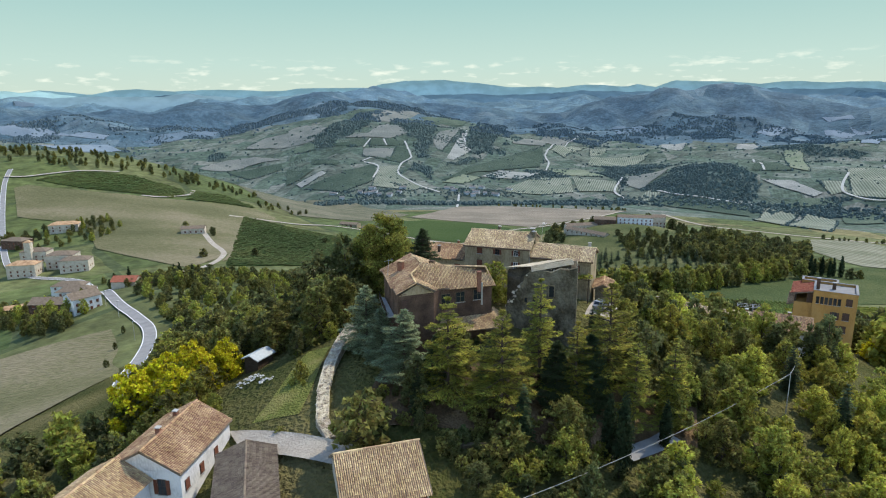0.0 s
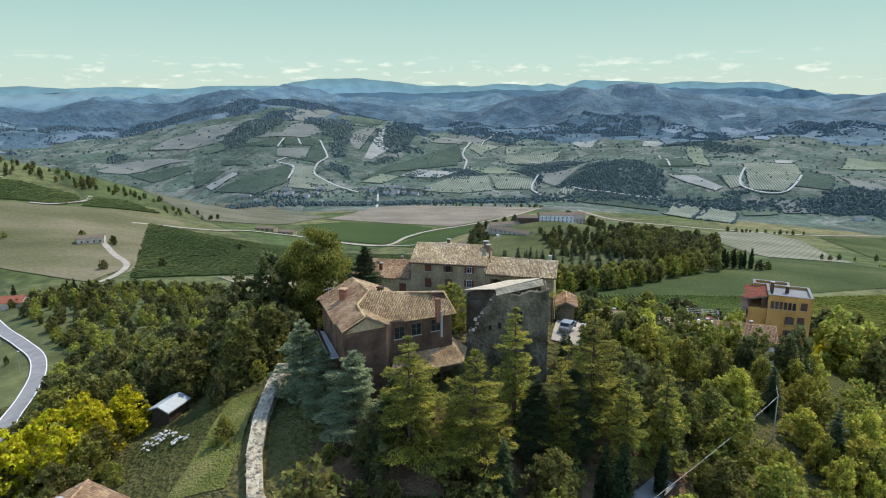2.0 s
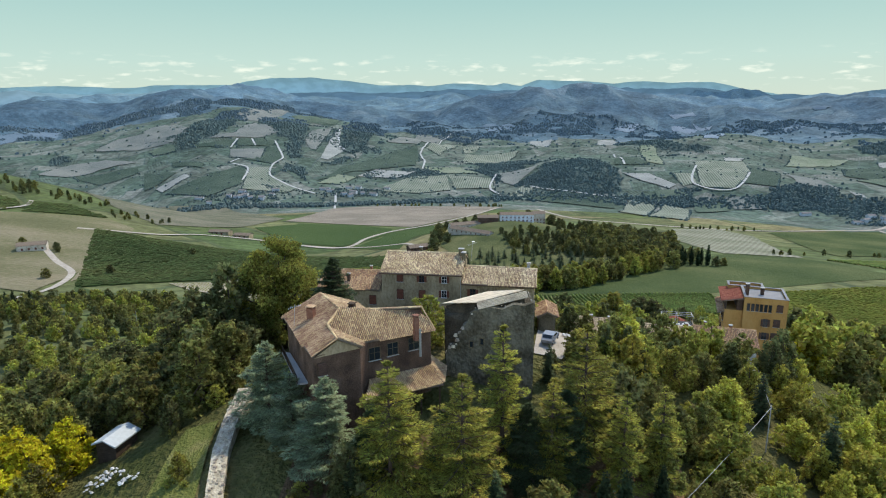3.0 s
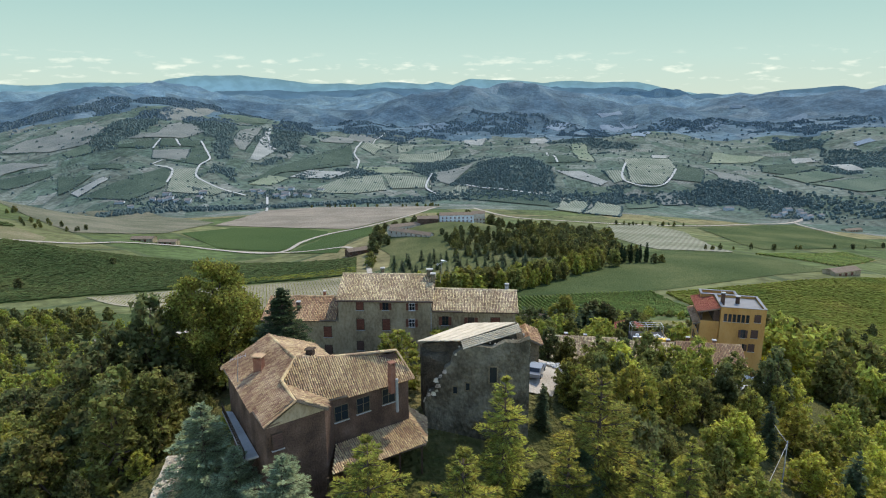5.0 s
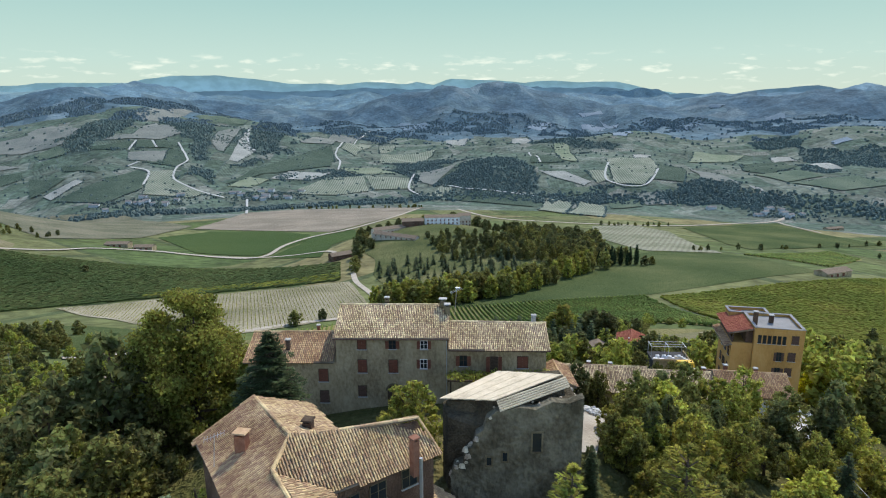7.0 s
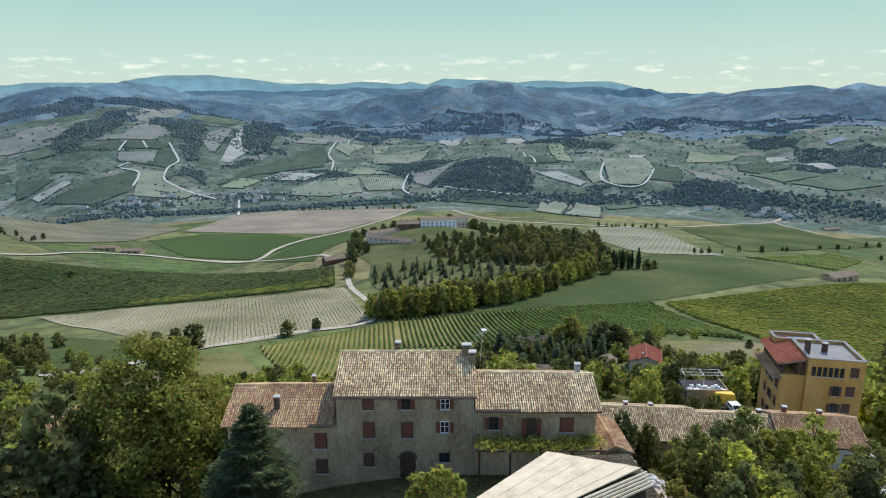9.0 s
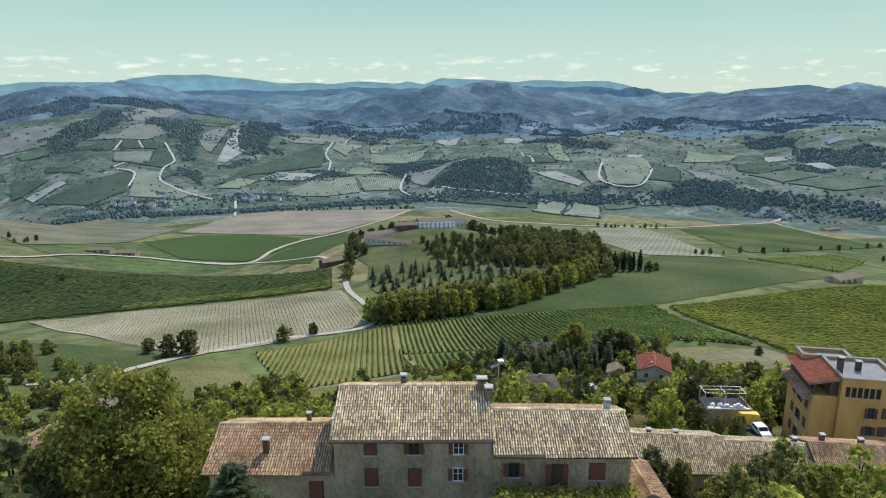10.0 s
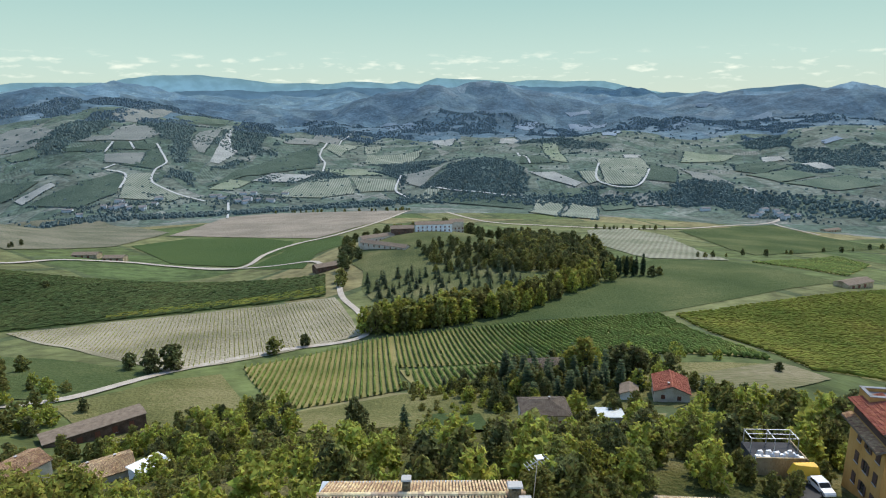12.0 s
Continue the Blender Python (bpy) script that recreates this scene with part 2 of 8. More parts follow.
# ---- building blocks ----
class Soup:
    """Vertices and faces that are gathered for one mesh."""

    def __init__(self):
        self.v, self.f = [], []

    def poly(self, pts):
        i = len(self.v)
        self.v += [tuple(p) for p in pts]
        self.f.append(tuple(range(i, i + len(pts))))
        return self

    def prism(self, low, high):
        """A closed body between two rings of as many points, low and high."""
        i, n = len(self.v), len(low)
        self.v += [tuple(p) for p in low] + [tuple(p) for p in high]
        self.f.append(tuple(range(i + n - 1, i - 1, -1)))
        self.f.append(tuple(range(i + n, i + 2 * n)))
        for k in range(n):
            j = (k + 1) % n
            self.f.append((i + k, i + j, i + n + j, i + n + k))
        return self

    def box(self, x0, y0, z0, x1, y1, z1):
        r = ((x0, y0), (x1, y0), (x1, y1), (x0, y1))
        return self.prism([(*p, z0) for p in r], [(*p, z1) for p in r])

    def tube(self, path, radii, sides=6):
        """A tapered tube along a path of points."""
        i = len(self.v)
        path = [Vector(p) for p in path]
        for k, p in enumerate(path):
            d = (path[min(k + 1, len(path) - 1)] - path[max(k - 1, 0)]).normalized()
            a = d.orthogonal().normalized()
            b = d.cross(a)
            for s in range(sides):
                w = 2 * math.pi * s / sides
                self.v.append(tuple(p + (a * math.cos(w) + b * math.sin(w)) * radii[k]))
        for k in range(len(path) - 1):
            for s in range(sides):
                q = (s + 1) % sides
                self.f.append((i + k * sides + s, i + k * sides + q, i + (k + 1) * sides + q, i + (k + 1) * sides + s))
        self.f.append(tuple(i + s for s in range(sides - 1, -1, -1)))
        e = i + (len(path) - 1) * sides
        self.f.append(tuple(e + s for s in range(sides)))
        return self

    def lump(self, c, r, seed=0, squash=1.0):
        """A rough eight-sided stone or clod."""
        w = random.Random(seed)
        ring = lambda k, z: [(c[0] + r * k * math.cos(a) * w.uniform(0.75, 1.2), c[1] + r * k * math.sin(a) * w.uniform(0.75, 1.2),
                              c[2] + z * r * squash * w.uniform(0.8, 1.2)) for a in (0.2, 1.3, 2.3, 3.4, 4.4, 5.5)]
        return self.prism(ring(1.0, -0.5), ring(0.6, 0.55))

    def mesh(self, name, mat):
        me = bpy.data.meshes.new(name)
        me.from_pydata(self.v, [], self.f)
        me.materials.append(mat)
        me.update()
        return me


def part(name, soup, mat, parent=None, label=""):
    ob = new(name, soup.mesh(name, mat) if isinstance(soup, Soup) else soup)
    ob.parent = parent
    return tagged(ob, label)


def thing(name, label, category, at=(0, 0, 0), turn=0.0, group="", kind=""):
    ob = new(name)
    ob.matrix_basis = pose(*at, 0, 0, turn)
    ob.empty_display_size = 0.5
    return tagged(ob, label, category, group, kind)


# ---- the lie of the land ----
KNOLLS = [
    (0, -10, 18, 1.6), (-30, -40, 22, 1.6), (25, -40, 22, -4.0), (-45, -10, 22, -1.9), (62, 22, 30, 6.9), (160, 150, 55, 11.9),
    (-25, 215, 60, -7.4), (-75, 240, 60, 5.0), (90, 130, 55, 2.0), (360, 320, 120, 14.9), (130, 440, 60, 4.6), (108, 560, 70, 28.0),
    (-75, 600, 110, -5.7), (-150, 130, 70, 4.9), (-200, 190, 60, 21.3), (-290, 420, 120, 6.6), (-400, 560, 140, 26.9), (900, 900, 250, -6.0),
    (57, 118, 20, -5.0), (38, 19, 13, -5.5), (51, 14, 12, -3.0), (-76, 168, 20, -4.0), (-80, 131, 12, -2.5), (-58, 121, 14, -3.5), (72, 112, 10, -1.5),
    (118, 42, 24, 11.0), (-800, 690, 215, 130.0), (-560, 840, 150, 40.0), (21, -7, 8, 1.6),
]
# far hills: azimuth, range, widths, height
HILLS = [
    (-15, 2350, 7, 480, 105), (-4, 2150, 6, 300, 36), (6, 2050, 6, 260, 12), (17, 1520, 2.5, 120, 22),
    (-34, 1900, 8, 400, -25), (-24, 1650, 3, 300, -25), (-44, 2300, 8, 500, 10), (26, 1650, 4, 200, 16), (36, 1500, 5, 180, 12),
    (33, 2450, 6, 250, 22), (45, 2000, 5, 300, 30), (24, 2350, 3, 300, -22),
    # blue hills beyond
    (13.4, 3150, 4.6, 260, 142), (18.5, 3250, 2.4, 220, 62), (5.5, 3050, 2.6, 200, 40), (-19, 3000, 3.4, 240, 112), (-13.5, 3550, 4.5, 240, 92), (-5, 3450, 4, 200, 38),
    (25, 3400, 3.6, 240, 52), (31, 3000, 3.2, 220, 48), (36.5, 3500, 4, 260, 66), (43, 3100, 3.4, 240, 70), (49, 3400, 4, 260, 80), (-28, 3200, 3.6, 240, 78), (-36, 2900, 4, 240, 60),
    (-43, 3300, 4, 260, 84),
]


def smooth(a, b, x):  # also falls, when a > b
    t = min(1.0, max(0.0, (x - a) / (b - a)))
    return t * t * (3 - 2 * t)


PROFILE = ((0, -190), (1320, -192), (1420, -184), (1750, -157), (2050, -118), (2400, -103), (2800, -92), (3200, -58), (3700, -8), (4200, 34), (4900, 74))


def far_height(az, r):
    z = 0.0
    for (a, za), (b, zb) in zip(PROFILE, PROFILE[1:]):
        if a <= r <= b:
            z = za + (zb - za) * smooth(a, b, r) * 0.4 + (zb - za) * (r - a) / (b - a) * 0.6
    z += 26 * smooth(8, 16, az) * math.exp(-((r - 1520) / 220) ** 2) - 34 * smooth(26, 34, az) * smooth(3500, 4200, r)
    for a0, r0, sa_, sr, h in HILLS:
        z += h * math.exp(-((az - a0) / sa_) ** 2 * 0.5 - ((r - r0) / sr) ** 2 * 0.5)
    return z


def land(x, y):
    r = math.hypot(x, y + 15)
    z = 1.5 - 86 * (1 - math.exp(-(r / 150) ** 1.6)) - 0.103 * 40 * math.log1p(math.exp(min(60, (r - 250) / 40)))
    for cx, cy, s, h in KNOLLS:
        d = ((x - cx) ** 2 + (y - cy) ** 2) / (2 * s * s)
        if d < 12:
            z += h * math.exp(-d)
    if r > 1150:
        az = math.degrees(math.atan2(x, y + 60))
        n = noise.fractal(Vector((x / 620, y / 620, 3.1)), 1.0, 2.1, 5)
        f = far_height(az, r) + n * (16 + 40 * smooth(1350, 2300, r)) * smooth(1300, 1700, r)
        far = smooth(2250, 2900, r)
        if far:  # spurs and side valleys
            f += far * (46 * (0.45 - abs(noise.noise(Vector((x / 420, y / 420, 7.7)))) * 2) + 17 * (0.4 - abs(noise.noise(Vector((x / 150, y / 150, 2.2)))) * 2))
        k = smooth(1150, 1420, r)
        if y < -60:
            k *= smooth(-1500, -60, y)
        z = z * (1 - k) + f * k
    return z


# outlines of the woods on the far slopes, in plan
WOODS = [
    [(-659, 1747), (-660, 1886), (-629, 2143), (-522, 2249), (-528, 1985), (-553, 1852), (-591, 1740), (-631, 1722)],
    [(-493, 2142), (-419, 2252), (-343, 2255), (-291, 1825), (-278, 1669), (-297, 1644), (-340, 1763), (-375, 1853)],
    [(-220, 2303), (-172, 2362), (-55, 2367), (-58, 2350), (-119, 1800), (-153, 1739), (-179, 1805)],
    [(-225, 1614), (-191, 1680), (-139, 1752), (-186, 1620)],
    [(264, 1406), (318, 1464), (391, 1585), (457, 1542), (503, 1449), (524, 1385), (500, 1319), (481, 1249), (382, 1285), (316, 1333)],
    [(155, 1636), (199, 1627), (251, 1774), (411, 1807), (277, 1633), (239, 1454), (223, 1531)],
    [(33, 1537), (60, 1655), (103, 1634), (62, 1557)],
    [(792, 1185), (863, 1207), (893, 1131), (859, 1066), (904, 1040), (925, 987), (855, 992), (809, 1015), (792, 1062), (751, 1057), (731, 1096)],
    [(1327, 1460), (1368, 1339), (1473, 1292), (1291, 1120), (1191, 1156), (1249, 1358)],
    [(790, 2191), (802, 1746), (882, 1646), (847, 1613), (759, 1688), (684, 1817)],
    [(600, 1231), (647, 1219), (599, 1147), (567, 1188)],
    [(-312, 1587), (-258, 1562), (-236, 1480), (-279, 1511), (-312, 1521)],
    [(1434, 1798), (1381, 1525), (1327, 1460), (1268, 1581)],
    [(-64, 2849), (36, 3144), (52, 2723), (-42, 2767)],
]


def inside(p, poly):
    c = False
    for (ax, ay), (bx, by) in zip(poly, poly[1:] + poly[:1]):
        if (ay > p[1]) != (by > p[1]) and p[0] < (bx - ax) * (p[1] - ay) / (by - ay) + ax:
            c = not c
    return c


WOOD_BOXES = [(min(p[0] for p in q), max(p[0] for p in q), min(p[1] for p in q), max(p[1] for p in q), q) for q in WOODS]


def woods(x, y):
    """How wooded the far slopes are, from 0 to 1."""
    r = math.hypot(x, y + 60)
    b = noise.fractal(Vector((x / 90, y / 90, 4.2)), 0.9, 2.2, 4)
    xw, yw = x + 22 * b, y + 30 * noise.noise(Vector((x / 60, y / 60, 1.2)))
    if any(x0 < xw < x1 and y0 < yw < y1 and inside((xw, yw), q) for x0, x1, y0, y1, q in WOOD_BOXES):
        return 1.0
    c = noise.fractal(Vector((x / 300, y / 300, 9.7)), 0.9, 2.2, 3)
    return smooth(0.3, 0.5, b * 0.45 + 0.75 * max(0.0, c - 0.15) + (0.42 + 0.4 * c) * smooth(2250, 2650, r))


def patchwork(name, fields, wood, cell, glow=0.0, ruled=0.35):
    """Slopes of small fields, each with its own crop and row direction, between woods."""
    m = bpy.data.materials.new(name)
    m.use_nodes = True
    n, l = m.node_tree.nodes, m.node_tree.links
    p = n["Principled BSDF"]
    p.inputs["Roughness"].default_value, p.inputs["Specular IOR Level"].default_value = 0.95, 0.1
    geo = n.new("ShaderNodeNewGeometry")
    wob = n.new("ShaderNodeTexNoise")
    wob.inputs["Scale"].default_value = 0.006
    l.new(geo.outputs["Position"], wob.inputs["Vector"])
    add = n.new("ShaderNodeVectorMath")
    add.operation = "MULTIPLY_ADD"
    l.new(wob.outputs["Color"], add.inputs[0])
    add.inputs[1].default_value = (60, 60, 0)
    l.new(geo.outputs["Position"], add.inputs[2])
    # parcels in blocks, each block turned its own way
    big = n.new("ShaderNodeTexVoronoi")
    big.inputs["Scale"].default_value = 0.26 / cell
    l.new(add.outputs[0], big.inputs["Vector"])
    bs = n.new("ShaderNodeSeparateColor")
    l.new(big.outputs["Color"], bs.inputs[0])
    ba = n.new("ShaderNodeMath")
    ba.operation = "MULTIPLY"
    ba.inputs[1].default_value = 3.1
    l.new(bs.outputs[0], ba.inputs[0])
    turned = n.new("ShaderNodeVectorRotate")
    turned.rotation_type = "Z_AXIS"
    l.new(add.outputs[0], turned.inputs["Vector"])
    l.new(ba.outputs[0], turned.inputs["Angle"])
    parcels = n.new("ShaderNodeTexBrick")
    parcels.offset, parcels.offset_frequency, parcels.squash, parcels.squash_frequency = 0.37, 2, 1.7, 3
    for k, v in (("Scale", 1 / cell), ("Brick Width", 1.0), ("Row Height", 0.62), ("Mortar Size", 0.022), ("Mortar Smooth", 0.1), ("Bias", 0.0)):
        parcels.inputs[k].default_value = v
    parcels.inputs["Color1"].default_value, parcels.inputs["Color2"].default_value, parcels.inputs["Mortar"].default_value = (0, 0, 0, 1), (1, 1, 1, 1), (0, 0, 0, 1)
    l.new(turned.outputs[0], parcels.inputs["Vector"])
    sep = n.new("ShaderNodeSeparateColor")
    l.new(parcels.outputs["Color"], sep.inputs[0])
    ramp = n.new("ShaderNodeValToRGB")
    ramp.color_ramp.interpolation = "CONSTANT"
    els = ramp.color_ramp.elements
    while len(els) < len(fields):
        els.new(0.5)
    for i, c in enumerate(fields):
        els[i].position, els[i].color = i / len(fields), (*c, 1)
    l.new(sep.outputs[0], ramp.inputs[0])
    # rows along a direction of each field's own
    rot = n.new("ShaderNodeVectorRotate")
    rot.rotation_type = "Z_AXIS"
    ang = n.new("ShaderNodeMath")
    ang.operation = "MULTIPLY"
    ang.inputs[1].default_value = 6.0
    l.new(sep.outputs[1], ang.inputs[0])
    l.new(geo.outputs["Position"], rot.inputs["Vector"])
    l.new(ang.outputs[0], rot.inputs["Angle"])
    wave = n.new("ShaderNodeTexWave")
    wave.inputs["Scale"].default_value, wave.inputs["Distortion"].default_value = 0.045, 0.6
    l.new(rot.outputs[0], wave.inputs["Vector"])
    rows = n.new("ShaderNodeMix")
    rows.data_type, rows.blend_type = "RGBA", "MULTIPLY"
    fac = n.new("ShaderNodeMath")
    fac.operation = "MULTIPLY"
    fac.inputs[1].default_value = ruled
    l.new(sep.outputs[2], fac.inputs[0])
    l.new(fac.outputs[0], rows.inputs["Factor"])
    l.new(ramp.outputs[0], rows.inputs["A"])
    l.new(wave.outputs["Color"], rows.inputs["B"])
    # hedges and lanes between the fields
    er = n.new("ShaderNodeMath")
    er.operation = "SUBTRACT"
    er.inputs[0].default_value = 1.0
    l.new(parcels.outputs["Fac"], er.inputs[1])
    hedge = n.new("ShaderNodeMix")
    hedge.data_type = "RGBA"
    l.new(er.outputs[0], hedge.inputs["Factor"])
    hedge.inputs["A"].default_value = (*wood[1], 1)
    l.new(rows.outputs["Result"], hedge.inputs["B"])
    att = n.new("ShaderNodeAttribute")
    att.attribute_name = "wooded"
    mot = n.new("ShaderNodeTexNoise")
    mot.inputs["Scale"].default_value, mot.inputs["Detail"].default_value = 0.03, 6
    l.new(geo.outputs["Position"], mot.inputs["Vector"])
    wr = n.new("ShaderNodeValToRGB")
    wr.color_ramp.elements[0].position, wr.color_ramp.elements[1].position = 0.38, 0.62
    wr.color_ramp.elements[0].color, wr.color_ramp.elements[1].color = (*wood[0], 1), (*wood[1], 1)
    l.new(mot.outputs["Fac"], wr.inputs[0])
    mix = n.new("ShaderNodeMix")
    mix.data_type = "RGBA"
    l.new(att.outputs["Fac"], mix.inputs["Factor"])
    l.new(hedge.outputs["Result"], mix.inputs["A"])
    l.new(wr.outputs[0], mix.inputs["B"])
    # scrub, bare spots and single bushes, at two sizes
    result = mix.outputs["Result"]
    for size, lo, hi in ((0.011, 0.8, 1.2), (0.085, 0.84, 1.15) if glow else (0.085, 0.68, 1.28)):
        tex, span, times = n.new("ShaderNodeTexNoise"), n.new("ShaderNodeMapRange"), n.new("ShaderNodeMix")
        tex.inputs["Scale"].default_value, tex.inputs["Detail"].default_value = size, 5
        l.new(geo.outputs["Position"], tex.inputs["Vector"])
        for key, v in (("From Min", 0.34), ("From Max", 0.66), ("To Min", lo), ("To Max", hi)):
            span.inputs[key].default_value = v
        l.new(tex.outputs["Fac"], span.inputs["Value"])
        times.data_type, times.blend_type = "RGBA", "MULTIPLY"
        times.inputs["Factor"].default_value = 1.0
        l.new(result, times.inputs["A"])
        l.new(span.outputs[0], times.inputs["B"])
        result = times.outputs["Result"]
    l.new(result, p.inputs["Base Color"])
    bp = n.new("ShaderNodeBump")
    bp.inputs["Strength"].default_value, bp.inputs["Distance"].default_value = 0.6, 14.0
    l.new(mot.outputs["Fac"], bp.inputs["Height"])
    l.new(bp.outputs[0], p.inputs["Normal"])
    # haze over the farther bands: their own colour also glows
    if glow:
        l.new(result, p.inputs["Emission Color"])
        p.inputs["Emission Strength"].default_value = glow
    return m


M["valley"] = patchwork("valley_fields", [(0.085, 0.11, 0.04), (0.13, 0.14, 0.06), (0.07, 0.1, 0.035), (0.18, 0.165, 0.08), (0.1, 0.125, 0.045), (0.12, 0.135, 0.055)],
                        [(0.04, 0.06, 0.03), (0.07, 0.09, 0.04)], 190, 0.0, 0.1)
# grey-blue haze is mixed into the hill crops and woods
M["hills"] = patchwork("hazed_hill_fields", [(0.092, 0.129, 0.098), (0.125, 0.152, 0.122), (0.072, 0.108, 0.083), (0.145, 0.171, 0.143), (0.087, 0.125, 0.096), (0.174, 0.191, 0.165), (0.078, 0.115, 0.086), (0.116, 0.144, 0.116), (0.097, 0.132, 0.103)],
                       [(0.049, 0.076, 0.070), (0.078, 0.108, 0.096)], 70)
# farther bands: haze is painted as a bluer palette plus a glow
M["distance"] = patchwork("haze_blue_distance", [(0.074, 0.124, 0.155), (0.096, 0.150, 0.179), (0.064, 0.112, 0.144), (0.120, 0.174, 0.206), (0.083, 0.134, 0.165)],
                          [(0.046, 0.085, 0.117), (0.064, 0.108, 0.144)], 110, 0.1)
M["far_distance"] = patchwork("haze_pale_distance", [(0.086, 0.150, 0.196), (0.108, 0.178, 0.223), (0.080, 0.140, 0.184), (0.126, 0.200, 0.239)],
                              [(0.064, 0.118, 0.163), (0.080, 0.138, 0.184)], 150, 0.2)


# ---- ground: one sheet to the horizon ----
def build_ground():
    angles = [-52 + 0.32 * i for i in range(338)] + [56.5 + 2.5 * i for i in range(101)]
    radii, r = [], 1.2
    while r < 4780:
        radii.append(r)
        r += max(1.4, r * (0.022 if r < 1100 else 0.014))
    vs, wood = [(0.0, -15.0, land(0, -15))], [0.0]
    for r in radii:
        for a in angles:
            x, y = r * math.sin(radians(a)), -15 + r * math.cos(radians(a))
            z = land(x, y)
            if r < 160:
                z += noise.noise(Vector((x / 6, y / 6, 0.5))) * 0.3 * smooth(40, 70, r) * smooth(160, 110, r)
            vs.append((x, y, z))
            wood.append(woods(x, y) if r > 1200 else 0.0)
    na, fs, slots = len(angles), [], []
    for k in range(na):
        fs.append((0, 1 + k, 1 + (k + 1) % na))
        slots.append(0)
    for i in range(len(radii) - 1):
        for k in range(na):
            v = vs[1 + i * na + k]
            # the slot steps to a more haze-tinted material with range
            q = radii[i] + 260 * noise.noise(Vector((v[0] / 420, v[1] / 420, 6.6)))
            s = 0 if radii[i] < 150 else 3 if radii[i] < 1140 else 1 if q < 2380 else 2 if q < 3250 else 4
            a, b = 1 + i * na + k, 1 + i * na + (k + 1) % na
            fs.append((a, a + na, b + na, b))
            slots.append(s)
    me = bpy.data.meshes.new("ground")
    me.from_pydata(vs, [], [f[::-1] for f in fs])
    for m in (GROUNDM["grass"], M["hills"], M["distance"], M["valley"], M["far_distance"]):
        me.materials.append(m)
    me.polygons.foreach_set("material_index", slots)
    me.attributes.new("wooded", "FLOAT", "POINT").data.foreach_set("value", wood)
    me.polygons.foreach_set("use_smooth", [True] * len(me.polygons))
    me.update()
    return tagged(new("ground", me), "grassy hill falling to a farmed valley and hills", "ground", kind="structure")


ground = build_ground()


# ---- distant mountains ----
def mountain_range(r, peaks, base, colour, glow, seed, label, rough=17):
    """A ridge line round the horizon; peaks are azimuth, width, height over the base, or azimuth and height where there is no base."""
    m = bpy.data.materials.new("haze_blue_mountain")
    m.use_nodes = True
    p = m.node_tree.nodes["Principled BSDF"]
    # distance haze is put into the blue base colour and a matching glow
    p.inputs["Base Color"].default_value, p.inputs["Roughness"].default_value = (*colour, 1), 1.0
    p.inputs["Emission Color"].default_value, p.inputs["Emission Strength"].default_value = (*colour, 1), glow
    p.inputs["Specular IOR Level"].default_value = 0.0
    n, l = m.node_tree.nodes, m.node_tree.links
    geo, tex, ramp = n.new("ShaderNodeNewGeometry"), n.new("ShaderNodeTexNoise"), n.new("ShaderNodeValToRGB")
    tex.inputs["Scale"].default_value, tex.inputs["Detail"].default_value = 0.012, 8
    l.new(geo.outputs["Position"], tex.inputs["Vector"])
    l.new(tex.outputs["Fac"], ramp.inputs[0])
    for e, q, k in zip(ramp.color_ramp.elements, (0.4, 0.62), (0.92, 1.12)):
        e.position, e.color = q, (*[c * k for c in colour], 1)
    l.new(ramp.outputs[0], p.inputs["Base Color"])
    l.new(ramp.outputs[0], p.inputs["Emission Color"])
    vs, fs, n = [], [], 0
    for i in range(0, 361):
        a = -72 + 0.4 * i
        if base is None:
            h = float(np.interp(a, [p[0] for p in peaks], [p[1] for p in peaks]))
        else:
            h = base + sum(k * math.exp(-((a - a0) / w) ** 2) for a0, w, k in peaks)
        h += rough * noise.fractal(Vector((a / 2.6, seed, 0)), 0.8, 2.2, 6)
        x, y = math.sin(radians(a)), math.cos(radians(a))
        for rr, z in ((r - 420, -150), (r - 170, h * 0.5 - 30 + 14 * noise.fractal(Vector((a / 2, seed, 4)), 0.8, 2.2, 3)), (r, h), (r + 60, -60)):
            vs.append((x * rr, y * rr - 60, z))
    for i in range(360):
        for k in range(3):
            fs.append((i * 4 + k, i * 4 + 4 + k, i * 4 + 5 + k, i * 4 + 1 + k))
    me = bpy.data.meshes.new("mountain_range")
    me.from_pydata(vs, [], fs)
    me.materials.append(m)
    me.polygons.foreach_set("use_smooth", [True] * len(me.polygons))
    return tagged(new("backdrop", me), label, "mountains", kind="structure")


# the horizon: azimuth and height of the crest
CREST = [(-42.4, 126), (-41.4, 113), (-40.5, 130), (-38.9, 120), (-37.0, 103), (-35.0, 131), (-33.4, 138), (-30.9, 123), (-27.4, 138), (-25.6, 130), (-23.2, 122), (-20.4, 141), (-18.0, 144), (-14.3, 145), (-13.3, 170), (-11.2, 192), (-7.8, 197), (-4.7, 172), (-1.9, 141), (0.9, 140), (2.4, 132), (4.8, 150), (6.3, 150), (8.3, 133), (9.3, 152), (10.8, 127), (12.3, 170), (13.8, 165), (16.9, 155), (18.9, 137), (20.3, 152), (21.8, 150), (23.8, 136), (26.7, 141), (28.6, 104), (30.5, 72), (32.3, 47), (34.5, 53), (36.3, 29), (37.5, 47), (39.6, 52), (41.1, 72), (43.1, 63), (44.6, 34), (46.4, 12), (47.4, 41)]
